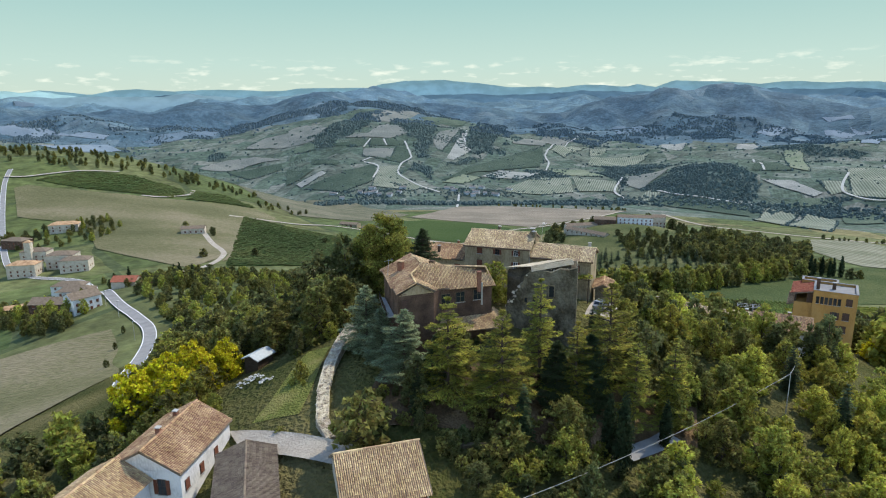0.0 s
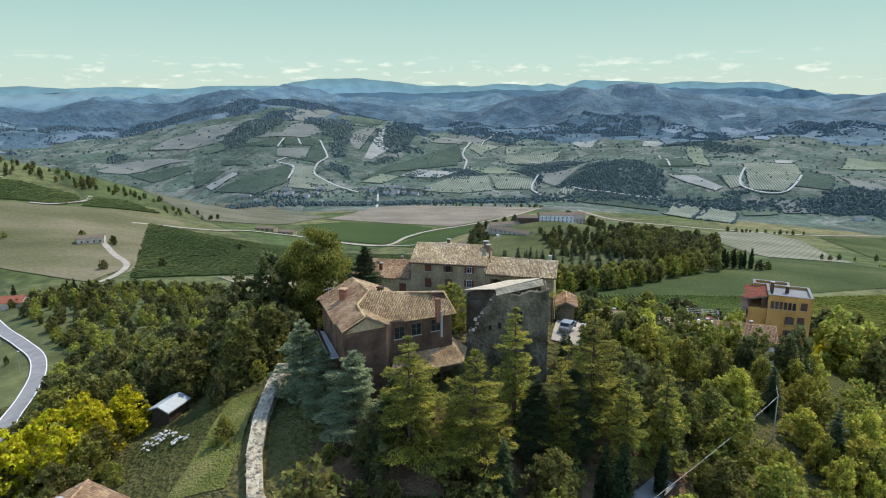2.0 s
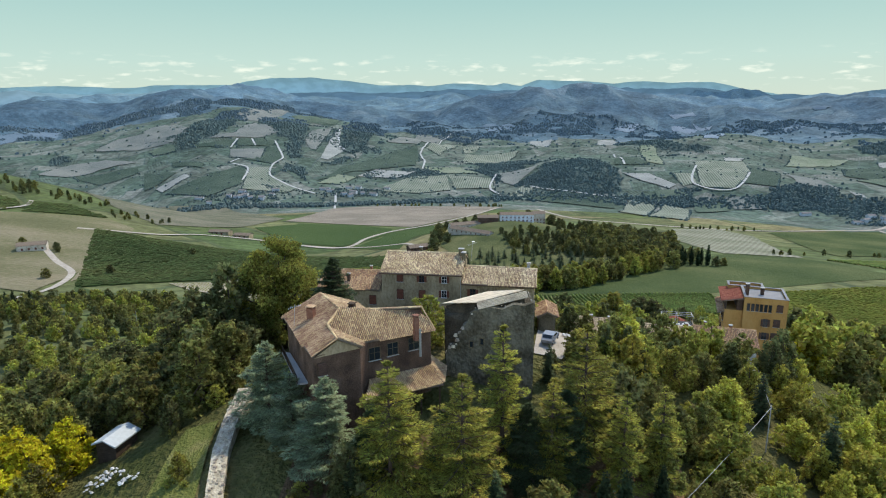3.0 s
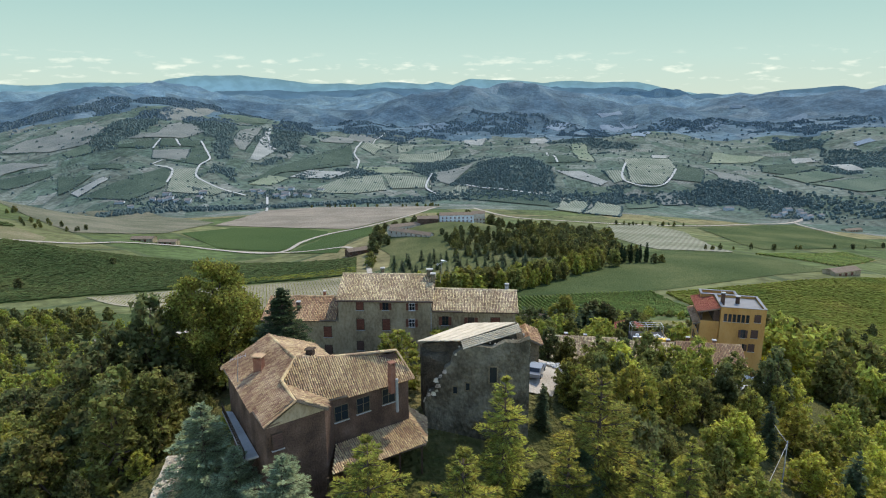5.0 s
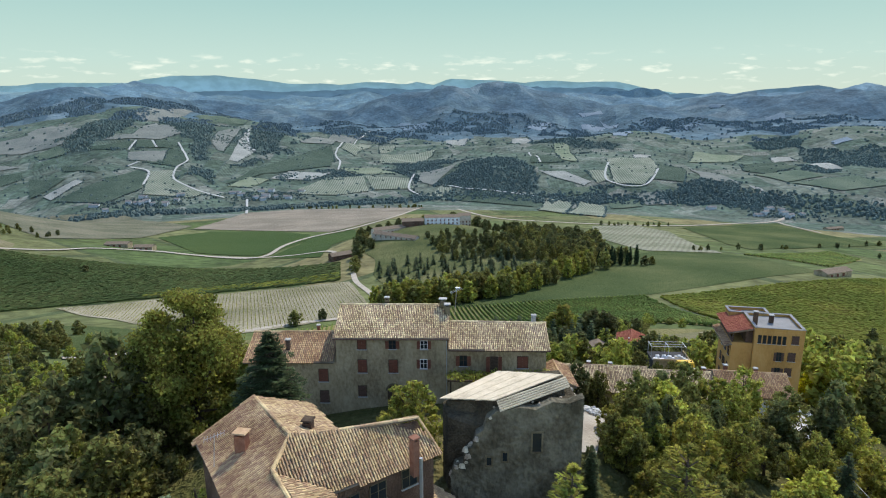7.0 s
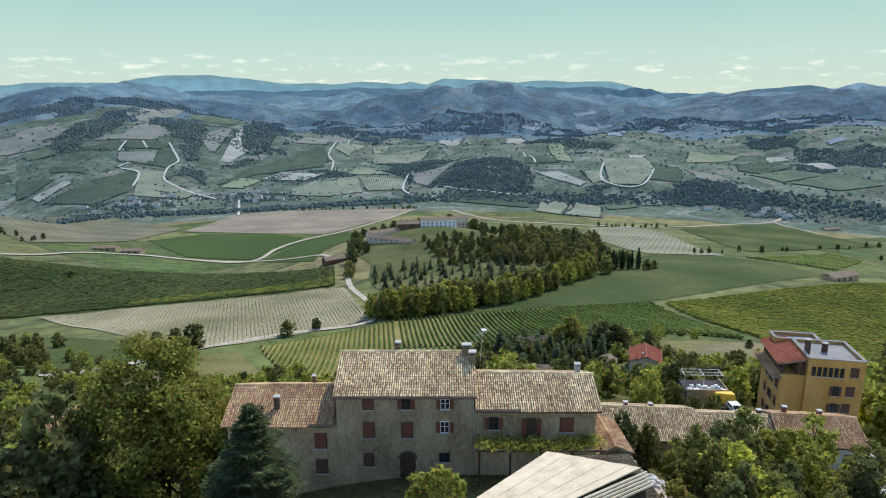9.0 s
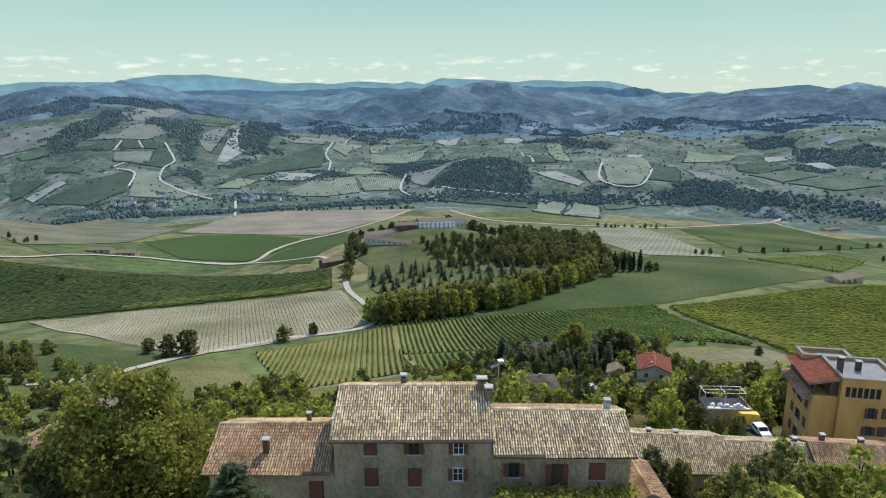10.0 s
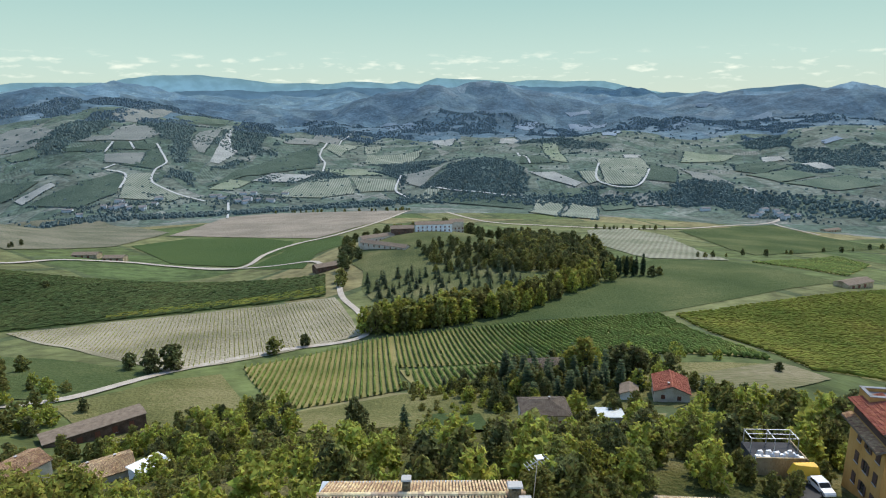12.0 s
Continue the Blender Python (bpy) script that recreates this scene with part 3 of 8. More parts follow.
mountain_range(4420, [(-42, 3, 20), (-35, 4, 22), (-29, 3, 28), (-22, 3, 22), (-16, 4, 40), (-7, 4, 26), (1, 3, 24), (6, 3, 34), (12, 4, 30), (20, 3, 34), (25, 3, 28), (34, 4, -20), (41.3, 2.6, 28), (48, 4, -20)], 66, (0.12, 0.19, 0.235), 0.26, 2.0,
               "wooded ridge before the far mountains, tinted blue for haze", 16)
mountain_range(4690, CREST, None, (0.2, 0.32, 0.36), 0.32, 5.0, "mountain chain on the horizon, tinted pale blue for haze", 5)


def sky_backdrop():
    """Pale teal sky low over the horizon, with thin streaks of cloud."""
    m = bpy.data.materials.new("pale_sky")
    m.use_nodes = True
    n, l = m.node_tree.nodes, m.node_tree.links
    n.remove(n["Principled BSDF"])
    em = n.new("ShaderNodeEmission")
    geo, sep, mr = n.new("ShaderNodeNewGeometry"), n.new("ShaderNodeSeparateXYZ"), n.new("ShaderNodeMapRange")
    l.new(geo.outputs["Position"], sep.inputs[0])
    l.new(sep.outputs["Z"], mr.inputs["Value"])
    mr.inputs["From Min"].default_value, mr.inputs["From Max"].default_value = 60, 900
    ramp = n.new("ShaderNodeValToRGB")
    els = ramp.color_ramp.elements
    els.new(0.3)
    for e, p, c in zip(els, (0.0, 0.3, 1.0), ((0.376, 0.442, 0.376), (0.328, 0.437, 0.395), (0.205, 0.35, 0.346))):
        e.position, e.color = p, (*c, 1)
    l.new(mr.outputs[0], ramp.inputs[0])
    st, tex = n.new("ShaderNodeMapping"), n.new("ShaderNodeTexNoise")
    st.inputs["Scale"].default_value = (0.0065, 0.0065, 0.026)
    l.new(geo.outputs["Position"], st.inputs["Vector"])
    l.new(st.outputs[0], tex.inputs["Vector"])
    tex.inputs["Scale"].default_value, tex.inputs["Detail"].default_value = 1.0, 7
    th = n.new("ShaderNodeMapRange")
    th.inputs["From Min"].default_value, th.inputs["From Max"].default_value = 0.56, 0.74
    l.new(tex.outputs["Fac"], th.inputs["Value"])
    band = n.new("ShaderNodeValToRGB")
    be = band.color_ramp.elements
    be.new(0.12), be.new(0.3)
    for e, p, v in zip(be, (0.03, 0.12, 0.3, 0.36), (0.3, 1.0, 0.7, 0.0)):
        e.position, e.color = p, (v, v, v, 1)
    l.new(mr.outputs[0], band.inputs[0])
    mul = n.new("ShaderNodeMath")
    mul.operation = "MULTIPLY"
    l.new(th.outputs[0], mul.inputs[0])
    l.new(band.outputs[0], mul.inputs[1])
    mix = n.new("ShaderNodeMix")
    mix.data_type = "RGBA"
    l.new(mul.outputs[0], mix.inputs["Factor"])
    l.new(ramp.outputs[0], mix.inputs["A"])
    mix.inputs["B"].default_value = (0.56, 0.6, 0.52, 1)
    l.new(mix.outputs["Result"], em.inputs["Color"])
    l.new(em.outputs[0], n["Material Output"].inputs["Surface"])
    s = []
    for i in range(81):
        a = radians(-80 + 2 * i)
        for z in (-80, 200, 500, 950):
            s.append((4760 * math.sin(a), 4760 * math.cos(a) - 60, z))
    me = bpy.data.meshes.new("sky_backdrop")
    me.from_pydata(s, [], [(i * 4 + k, i * 4 + 4 + k, i * 4 + 5 + k, i * 4 + 1 + k) for i in range(80) for k in range(3)])
    me.materials.append(m)
    return tagged(new("backdrop", me), "pale teal sky with thin white clouds", "sky", kind="structure")


sky_backdrop()


# ---- roofs and walls ----
def tiled_slope(parent, pts, mat, width=0.24, length=0.42, seed=1, ridge=True, name="roof_slope", label=""):
    """One roof plane: a slab with rows of half-round clay tiles on it. pts: its outline, counter-clockwise from above."""
    pts = [Vector(p) for p in pts]
    nrm = Vector((0, 0, 0))
    for a, b in zip(pts, pts[1:] + pts[:1]):
        nrm += a.cross(b)
    nrm.normalize()
    if nrm.z < 0:
        nrm = -nrm
    c = sum(pts, Vector()) / len(pts)
    down = Vector((0, 0, -1)) - nrm * nrm.dot(Vector((0, 0, -1)))
    down.normalize()
    side = nrm.cross(down)
    flat = [p - nrm * nrm.dot(p - c) for p in pts]
    slab = part("roof_deck" if name == "roof_slope" else name + "_deck", Soup().prism([p - nrm * 0.22 for p in flat], [p - nrm * 0.02 for p in flat]), M["roof_brown"], parent)
    q = [((p - c).dot(side), (p - c).dot(down)) for p in flat]
    u0, u1 = min(p[0] for p in q), max(p[0] for p in q)
    v0, v1 = min(p[1] for p in q), max(p[1] for p in q)
    s, w = Soup(), random.Random(seed)
    for i in range(int((u1 - u0) / width) + 1):
        u = u0 + (i + 0.5) * width
        jig = w.uniform(-0.02, 0.02)
        for k in range(int((v1 - v0) / length) + 1):
            v = v0 + k * length
            if not inside((u, v + length * 0.5), q):
                continue
            wv = w.uniform(-0.022, 0.022)
            o = c + side * (u + wv) + down * (v + jig) + nrm * (0.01 + w.uniform(0, 0.012))
            r0, r1 = width * 0.31, width * 0.39
            e = down * (length * 1.06)
            j = len(s.v)
            for rr, base, lift in ((r0, o, 0.0), (r1, o + e, 0.02)):
                for an in (-1.0, -0.5, 0.5, 1.0):
                    sn, cs = math.sin(an * 1.5), math.cos(an * 1.5)
                    s.v.append(tuple(base + side * (rr * sn) + nrm * (lift + rr * cs * 1.5)))
            for m_ in range(3):
                s.f.append((j + m_, j + m_ + 1, j + m_ + 5, j + m_ + 4))
            s.f.append((j + 4, j + 5, j + 6, j + 7))
    tagged(part("tiles", s, mat, parent, label), kind="stuff")
    return slab


def ridge_caps(parent, a, b, mat, r=0.16):
    """A row of half-round cap tiles from a to b."""
    a, b = Vector(a), Vector(b)
    d = b - a
    n = max(1, int(d.length / 0.42))
    side = d.cross(Vector((0, 0, 1))).normalized()
    up = side.cross(d).normalized()
    if up.z < 0:
        up = -up
    s = Soup()
    for i in range(n):
        p, e = a + d * (i / n), a + d * ((i + 1.08) / n)
        j = len(s.v)
        for o, rr in ((p, r), (e, r * 1.12)):
            for an in (-1.5, -0.8, 0, 0.8, 1.5):
                s.v.append(tuple(o + side * (rr * math.sin(an)) + up * (rr * math.cos(an) - 0.02)))
        s.f += [(j + k, j + k + 1, j + k + 6, j + k + 5) for k in range(4)] + [(j + 5, j + 6, j + 7, j + 8, j + 9)]
    return tagged(part("ridge_tiles", s, mat, parent), kind="stuff")


def walls(parent, ring, z0, top, mat, name="wall", label=""):
    """An upright wall body over a ring of plan points; top: its height at each point, or one height."""
    t = top if isinstance(top, (list, tuple)) else [top] * len(ring)
    return part(name, Soup().prism([(x, y, z0) for x, y in ring], [(x, y, z) for (x, y), z in zip(ring, t)]), mat, parent, label)


def window(parent, at, face, w, h, shutters="", mat="shutter", sill=True, bars=True, frame_mat="wood_dark"):
    """A window on a wall: a frame in a recess, panes, a sill and shutters that are open, shut or none. face: the wall's outward direction in degrees."""
    win = new("window")
    win.parent = parent
    win.matrix_basis = pose(*at, 0, 0, face)
    f = Soup()
    for x0, x1, z0, z1 in ((-w / 2 - 0.06, -w / 2, 0, h), (w / 2, w / 2 + 0.06, 0, h), (-w / 2 - 0.06, w / 2 + 0.06, h, h + 0.06), (-w / 2 - 0.06, w / 2 + 0.06, -0.06, 0)):
        f.box(x0, -0.05, z0, x1, 0.1, z1)
    if bars and shutters != "shut":
        f.box(-0.03, -0.035, 0, 0.03, 0.02, h)
        f.box(-w / 2, -0.03, h * 0.55, w / 2, 0.02, h * 0.55 + 0.04)
    part("window_frame", f, M["white_paint"] if shutters == "open_white" else M[frame_mat], win)
    if shutters != "shut":
        part("pane", Soup().box(-w / 2, -0.02, 0, w / 2, 0.0, h), M["glass"], win)
    if sill:
        part("window_sill", Soup().box(-w / 2 - 0.12, -0.16, -0.13, w / 2 + 0.12, 0.05, -0.06), M["concrete"], win)
    if shutters == "shut":
        for sx in (-1, 1):
            part("shutter", shutter_leaf(w / 2 - 0.01, h, sx * w / 4), M[mat], win)
    elif shutters:
        for sx in (-1, 1):
            part("shutter", shutter_leaf(w / 2, h, sx * (w / 2 + w / 4 + 0.06)), M[mat], win)
    return win


def shutter_leaf(w, h, x):
    """A louvred leaf: one zigzag section drawn across its width."""
    k = max(3, int(h / 0.16))
    sec = [(-0.06, 0.0)] + [p for i in range(k) for p in ((-0.125, 0.02 + (h - 0.04) * i / k), (-0.095, 0.02 + (h - 0.04) * (i + 0.85) / k))] + [(-0.06, h)]
    return Soup().prism([(x - w / 2, y, z) for y, z in sec], [(x + w / 2, y, z) for y, z in sec])


def chimney(parent, at, w, d, h, mat="brick", cap="concrete", turn=0.0):
    ch = new("chimney")
    ch.parent = parent
    ch.matrix_basis = pose(*at, 0, 0, turn)
    part("chimney_shaft", Soup().box(-w / 2, -d / 2, -1.2, w / 2, d / 2, h - 0.28), M[mat], ch)
    for sx in (-1, 1):
        for sy in (-1, 1):
            part("cap_post", Soup().box(sx * w * 0.36 - 0.06, sy * d * 0.36 - 0.06, h - 0.28, sx * w * 0.36 + 0.06, sy * d * 0.36 + 0.06, h - 0.08), M[mat], ch)
    part("cap", Soup().prism([(-w * 0.66, -d * 0.66, h - 0.08), (w * 0.66, -d * 0.66, h - 0.08), (w * 0.66, d * 0.66, h - 0.08), (-w * 0.66, d * 0.66, h - 0.08)],
                             [(-w * 0.6, -d * 0.6, h + 0.02), (w * 0.6, -d * 0.6, h + 0.02), (w * 0.6, d * 0.6, h + 0.02), (-w * 0.6, d * 0.6, h + 0.02)]), M[cap], ch)
    return ch


def gable_house(name, at, turn, length, depth, eave, rise, wall, roof, label, wins=(), over=0.4, deep=4.0, hip=False, chims=(), group="", detail=True, category="house"):
    """A plain house with its ridge along its length. at: the middle of its floor. wins: face, along, height, width, height, shutters."""
    h = thing(name, label, category, at, turn, group)
    lx, ly = length / 2, depth / 2
    ring = [(-lx, -ly), (lx, -ly), (lx, ly), (-lx, ly)]
    walls(h, ring, -deep, eave, M[wall])
    ox, oy = lx + over, ly + over
    zr, drop = eave + rise, rise / ly * over
    rx = lx - ly * 0.9 if hip else ox
    ew = eave - drop + 0.12
    R0, R1 = (-rx, 0, zr + 0.12), (rx, 0, zr + 0.12)
    for k, pts in enumerate(([(-ox, -oy, ew), (ox, -oy, ew), R1, R0], [(ox, oy, ew), (-ox, oy, ew), R0, R1])):
        if detail:
            tiled_slope(h, pts, M[roof], 0.24, 0.4, k + 3)
        else:
            part("roof_slope", Soup().prism([(x, y, z - 0.2) for x, y, z in pts], pts), M[roof], h)
    if hip:
        for k, pts in enumerate(([(ox, -oy, ew), (ox, oy, ew), R1], [(-ox, oy, ew), (-ox, -oy, ew), R0])):
            if detail:
                tiled_slope(h, pts, M[roof], 0.24, 0.4, k + 9)
            else:
                part("roof_slope", Soup().prism([(x, y, z - 0.2) for x, y, z in pts], pts), M[roof], h)
        part("upper_wall", Soup().prism([(-lx, -ly, eave - 0.3), (lx, -ly, eave - 0.3), (lx, ly, eave - 0.3), (-lx, ly, eave - 0.3)],
                                        [(-rx, -0.2, zr - 0.3), (rx, -0.2, zr - 0.3), (rx, 0.2, zr - 0.3), (-rx, 0.2, zr - 0.3)]), M[wall], h)
    else:
        part("upper_wall", Soup().prism([(-lx, -ly, eave - 0.05), (-lx, ly, eave - 0.05), (-lx, 0, zr - 0.08)], [(lx, -ly, eave - 0.05), (lx, ly, eave - 0.05), (lx, 0, zr - 0.08)]), M[wall], h)
    if detail:
        ridge_caps(h, (R0[0], 0, zr + 0.14), (R1[0], 0, zr + 0.14), M[roof])
    for face, a, z, w, hh, sh in wins:
        p = {"s": (a, -ly, z, 0), "n": (a, ly, z, 180), "e": (lx, a, z, 90), "w": (-lx, a, z, -90)}[face]
        window(h, p[:3], p[3], w, hh, sh, bars=detail)
    for cx, cy, hh in chims:
        chimney(h, (cx, cy, zr - rise * abs(cy) / ly), 0.55, 0.55, hh)
    return h


# ---- the long farmhouse on the hilltop ----
def farmhouse():
    h = thing("farmhouse", "long grey-plastered stone farmhouse with weathered clay tile roofs and red-brown shutters", "house", (-6.49, 1.34, 0), -13.07)
    rise = 0.4165
    # centre block
    walls(h, [(-0.1, 0.4), (12.75, 0.4), (12.75, 8.5), (-0.1, 8.5)], -6, 9.35, M["plaster_grey"], "centre_wall", "stained grey plaster wall")
    part("centre_gable", Soup().prism([(-0.1, 0.4, 9.3), (-0.1, 8.5, 9.3), (-0.1, 8.5, 10.2), (-0.1, 5.4, 11.45)], [(12.75, 0.4, 9.3), (12.75, 8.5, 9.3), (12.75, 8.5, 10.2), (12.75, 5.4, 11.45)]), M["plaster_grey"], h)
    tiled_slope(h, [(-0.4, -0.02, 9.5), (13.0, -0.02, 9.5), (12.9, 5.42, 11.77), (-0.4, 5.42, 11.77)], M["roof_grey"], 0.21, 0.34, 11)
    tiled_slope(h, [(12.9, 8.9, 10.32), (-0.4, 8.9, 10.32), (-0.4, 5.42, 11.77), (12.9, 5.42, 11.77)], M["roof_ochre"], 0.22, 0.36, 12)
    ridge_caps(h, (-0.4, 5.42, 11.8), (12.9, 5.42, 11.8), M["roof_grey"])
    # right wing
    walls(h, [(12.76, 0.42), (24.2, 0.42), (24.2, 8.4), (12.76, 8.4)], -6, 8.0, M["plaster_grey"], "wing_wall")
    part("wing_gable", Soup().prism([(12.76, 0.42, 7.95), (12.76, 8.4, 7.95), (12.76, 4.4, 9.6)], [(24.2, 0.42, 7.95), (24.2, 8.4, 7.95), (24.2, 4.4, 9.6)]), M["plaster_grey"], h)
    tiled_slope(h, [(12.9, -0.1, 8.2), (24.6, -0.1, 8.12), (24.6, 4.25, 9.88), (12.9, 4.4, 10.02)], M["roof_grey"], 0.21, 0.34, 13)
    tiled_slope(h, [(24.6, 8.6, 8.1), (12.9, 8.8, 8.15), (12.9, 4.4, 10.02), (24.6, 4.25, 9.88)], M["roof_ochre"], 0.22, 0.36, 14)
    ridge_caps(h, (12.9, 4.4, 10.05), (24.6, 4.25, 9.9), M["roof_grey"])
    # left wing
    walls(h, [(-10.6, 0.5), (-0.12, 0.5), (-0.12, 8.6), (-10.6, 8.6)], -6, 6.3, M["plaster_grey"], "wing_wall")
    part("wing_gable", Soup().prism([(-10.6, 0.5, 6.25), (-10.6, 8.6, 6.25), (-10.6, 4.6, 8.2)], [(-0.12, 0.5, 6.25), (-0.12, 8.6, 6.25), (-0.12, 4.6, 8.2)]), M["plaster_grey"], h)
    tiled_slope(h, [(-11.0, 0.0, 6.5), (-0.45, 0.0, 6.55), (-0.45, 4.6, 8.6), (-11.0, 4.6, 8.5)], M["roof_red"], 0.22, 0.35, 15)
    tiled_slope(h, [(-0.45, 9.1, 6.5), (-11.0, 9.1, 6.5), (-11.0, 4.6, 8.5), (-0.45, 4.6, 8.6)], M["roof_ochre"], 0.22, 0.36, 16)
    ridge_caps(h, (-11.0, 4.6, 8.53), (-0.45, 4.6, 8.63), M["roof_ochre"])
    # windows: along the front, sill height, size, shutters
    for u, z, w, hh, sh in ((2.9, 8.1, 0.95, 1.1, "shut"), (6.45, 8.15, 0.75, 0.95, "open"), (10.1, 8.15, 0.75, 0.95, "open_white"),
                            (2.9, 5.2, 1.0, 1.55, "shut"), (6.5, 5.2, 1.0, 1.55, "shut"), (10.05, 5.7, 0.75, 1.1, "open_white"),
                            (2.8, 2.15, 0.9, 1.3, "shut"), (10.0, 2.6, 0.9, 0.9, "")):
        window(h, (u, 0.4, z), 0, w, hh, sh, "shutter_dark" if z == 2.15 else "shutter")
    for u, z, w, hh, sh in ((-1.75, 4.0, 1.05, 1.5, "shut"), (-1.75, 1.3, 1.0, 1.45, "shut")):
        window(h, (u, 0.5, z), 0, w, hh, sh, "shutter_dark" if z < 2 else "shutter")
    window(h, (14.65, 0.42, 6.05), 0, 0.8, 1.2, "open")
    window(h, (21.5, 0.42, 5.8), 0, 1.2, 1.4, "shut")
    door = new("door")
    door.parent = h
    door.matrix_basis = pose(18.2, 0.42, 5.2)
    part("door_leaf", Soup().box(-0.45, -0.04, 0, 0.45, 0.02, 2.0), M["wood_dark"], door)
    for sx in (-1, 1):
        part("shutter", shutter_leaf(0.42, 2.0, sx * 0.7), M["shutter"], door)
    arch = new("arched_door")
    arch.parent = h
    arch.matrix_basis = pose(6.5, 0.4, 0.9)
    ring = [(-0.75, 0), (0.75, 0)] + [(0.75 * math.cos(a), 1.95 + 0.75 * math.sin(a)) for a in [math.pi * i / 10 for i in range(11)]]
    part("door_leaf", Soup().prism([(x, -0.03, z) for x, z in ring], [(x, 0.05, z) for x, z in ring]), M["wood_dark"], arch)
    sur = Soup()
    for i in range(10):
        a0, a1 = math.pi * i / 10, math.pi * (i + 0.94) / 10
        q = [(0.75 * math.cos(a0), 1.95 + 0.75 * math.sin(a0)), (0.95 * math.cos(a0), 1.95 + 0.95 * math.sin(a0)), (0.95 * math.cos(a1), 1.95 + 0.95 * math.sin(a1)), (0.75 * math.cos(a1), 1.95 + 0.75 * math.sin(a1))]
        sur.prism([(x, -0.06, z) for x, z in q], [(x, 0.04, z) for x, z in q])
    part("arch_stones", sur, M["stone_dark"], arch)
    # gutters and a down pipe
    part("gutter", Soup().tube([(-0.4, -0.08, 9.44), (13.0, -0.08, 9.44)], [0.07, 0.07]), M["shutter_dark"], h)
    part("gutter", Soup().tube([(12.9, -0.16, 8.12), (24.6, -0.16, 8.05)], [0.07, 0.07]), M["shutter_dark"], h)
    part("down_pipe", Soup().tube([(12.72, 0.3, 9.4), (12.72, 0.3, 1.0)], [0.05, 0.05]), M["metal_grey"], h)
    chimney(h, (5.3, 6.0, 11.5), 0.5, 0.5, 1.1, "stone_dark")
    chimney(h, (12.2, 5.0, 11.5), 0.75, 0.55, 1.25, "stone_dark")
    chimney(h, (12.75, 4.0, 11.2), 0.6, 0.6, 1.2, "stone_dark")
    chimney(h, (23.2, 4.9, 9.6), 0.5, 0.5, 1.1, "concrete")
    chimney(h, (-6.1, 1.9, 7.2), 0.5, 0.45, 1.5, "plaster_brown", "concrete")
    chimney(h, (-3.2, 5.4, 8.3), 0.35, 0.35, 0.9, "brick", "concrete")
    return h


farmhouse()


# ---- the angled house before the tower ----
def angled_house():
    h = thing("angled_house", "brown-plastered brick house with two angled red clay tile roofs", "house")
    FL, BL = (-18.5, -18.8, 9.65), (-13.0, -32.3, 9.75)
    P1, J, V, G = (-13.85, -16.5, 11.95), (-10.62, -24.2, 12.35), (-11.75, -27.2, 11.5), (-10.4, -30.5, 11.0)
    T, K = (-7.5, -29.9, 10.0), (-6.95, -21.6, 10.5)
    R2, ER, VB = (-0.85, -22.6, 11.7), (0.8, -23.7, 9.0), (-7.85, -27.6, 9.3)
    KC, RB = (-9.25, -15.1, 10.1), (-1.6, -19.2, 10.0)
    H1 = (-9.4, -23.9, 12.0)
    zb = -4
    walls(h, [(-17.9, -19.0), (-12.9, -31.7), (-8.0, -29.3), (-7.3, -27.0), (0.2, -23.3), (-1.4, -19.9), (-7.0, -22.0), (-9.6, -15.9), (-13.6, -17.2)], zb,
          [9.5, 9.55, 9.6, 9.1, 8.8, 9.7, 10.2, 9.7, 11.5], M["plaster_brown"])
    part("gable_wall", Soup().prism([(-12.9, -31.7, 9.3), (-8.0, -29.4, 9.4), (-10.3, -30.3, 10.8)], [(-13.4, -30.2, 9.3), (-9.0, -27.9, 9.4), (-11.3, -27.6, 11.2)]), M["plaster_grey"], h)
    part("gable_wall", Soup().prism([(0.2, -23.3, 8.7), (-1.4, -19.9, 9.6), (-0.9, -22.4, 11.4)], [(-3.0, -24.7, 8.7), (-4.0, -20.8, 9.6), (-3.6, -23.0, 11.4)]), M["plaster_brown"], h)
    tiled_slope(h, [FL, BL, G, V, J, P1], M["roof_red"], 0.22, 0.35, 21)
    tiled_slope(h, [P1, J, H1, K, KC], M["roof_ochre"], 0.22, 0.36, 22)
    tiled_slope(h, [J, V, VB, ER, R2, H1], M["roof_ochre"], 0.22, 0.36, 23)
    tiled_slope(h, [V, G, T, VB], M["roof_ochre"], 0.22, 0.36, 24)
    tiled_slope(h, [H1, R2, RB, K], M["roof_ochre"], 0.22, 0.36, 25)
    for a, b in ((P1, J), (J, V), (V, G), (J, H1), (H1, R2)):
        ridge_caps(h, Vector(a) + Vector((0, 0, 0.06)), Vector(b) + Vector((0, 0, 0.06)), M["roof_ochre"])
    for a, b in ((FL, P1), (BL, G), (ER, R2)):
        ridge_caps(h, Vector(a) + Vector((0, 0, 0.04)), Vector(b) + Vector((0, 0, 0.04)), M["roof_red"], 0.12)
    # front windows of the long arm
    a = math.degrees(math.atan2(3.7, 7.5))
    for k, (sx, z) in enumerate(((0.38, 6.9), (0.72, 7.0), (0.1, 6.8))):
        window(h, (-7.3 + 7.5 * sx, -27.0 + 3.7 * sx - 0.02, z), a, 1.35, 1.5, "", frame_mat="stone_dark")
    window(h, (-12.0, -31.35, 7.2), 24, 0.9, 1.4, "shut", "shutter_dark")
    chimney(h, (-14.2, -22.9, 10.9), 0.85, 0.75, 1.5, "brick", "roof_red", -22)
    chimney(h, (-9.35, -21.9, 11.2), 0.7, 0.7, 1.1, "plaster_brown", "wood_dark", -22)
    chimney(h, (-1.6, -25.3, 9.7), 0.55, 0.55, 2.0, "brick", "brick", 26)
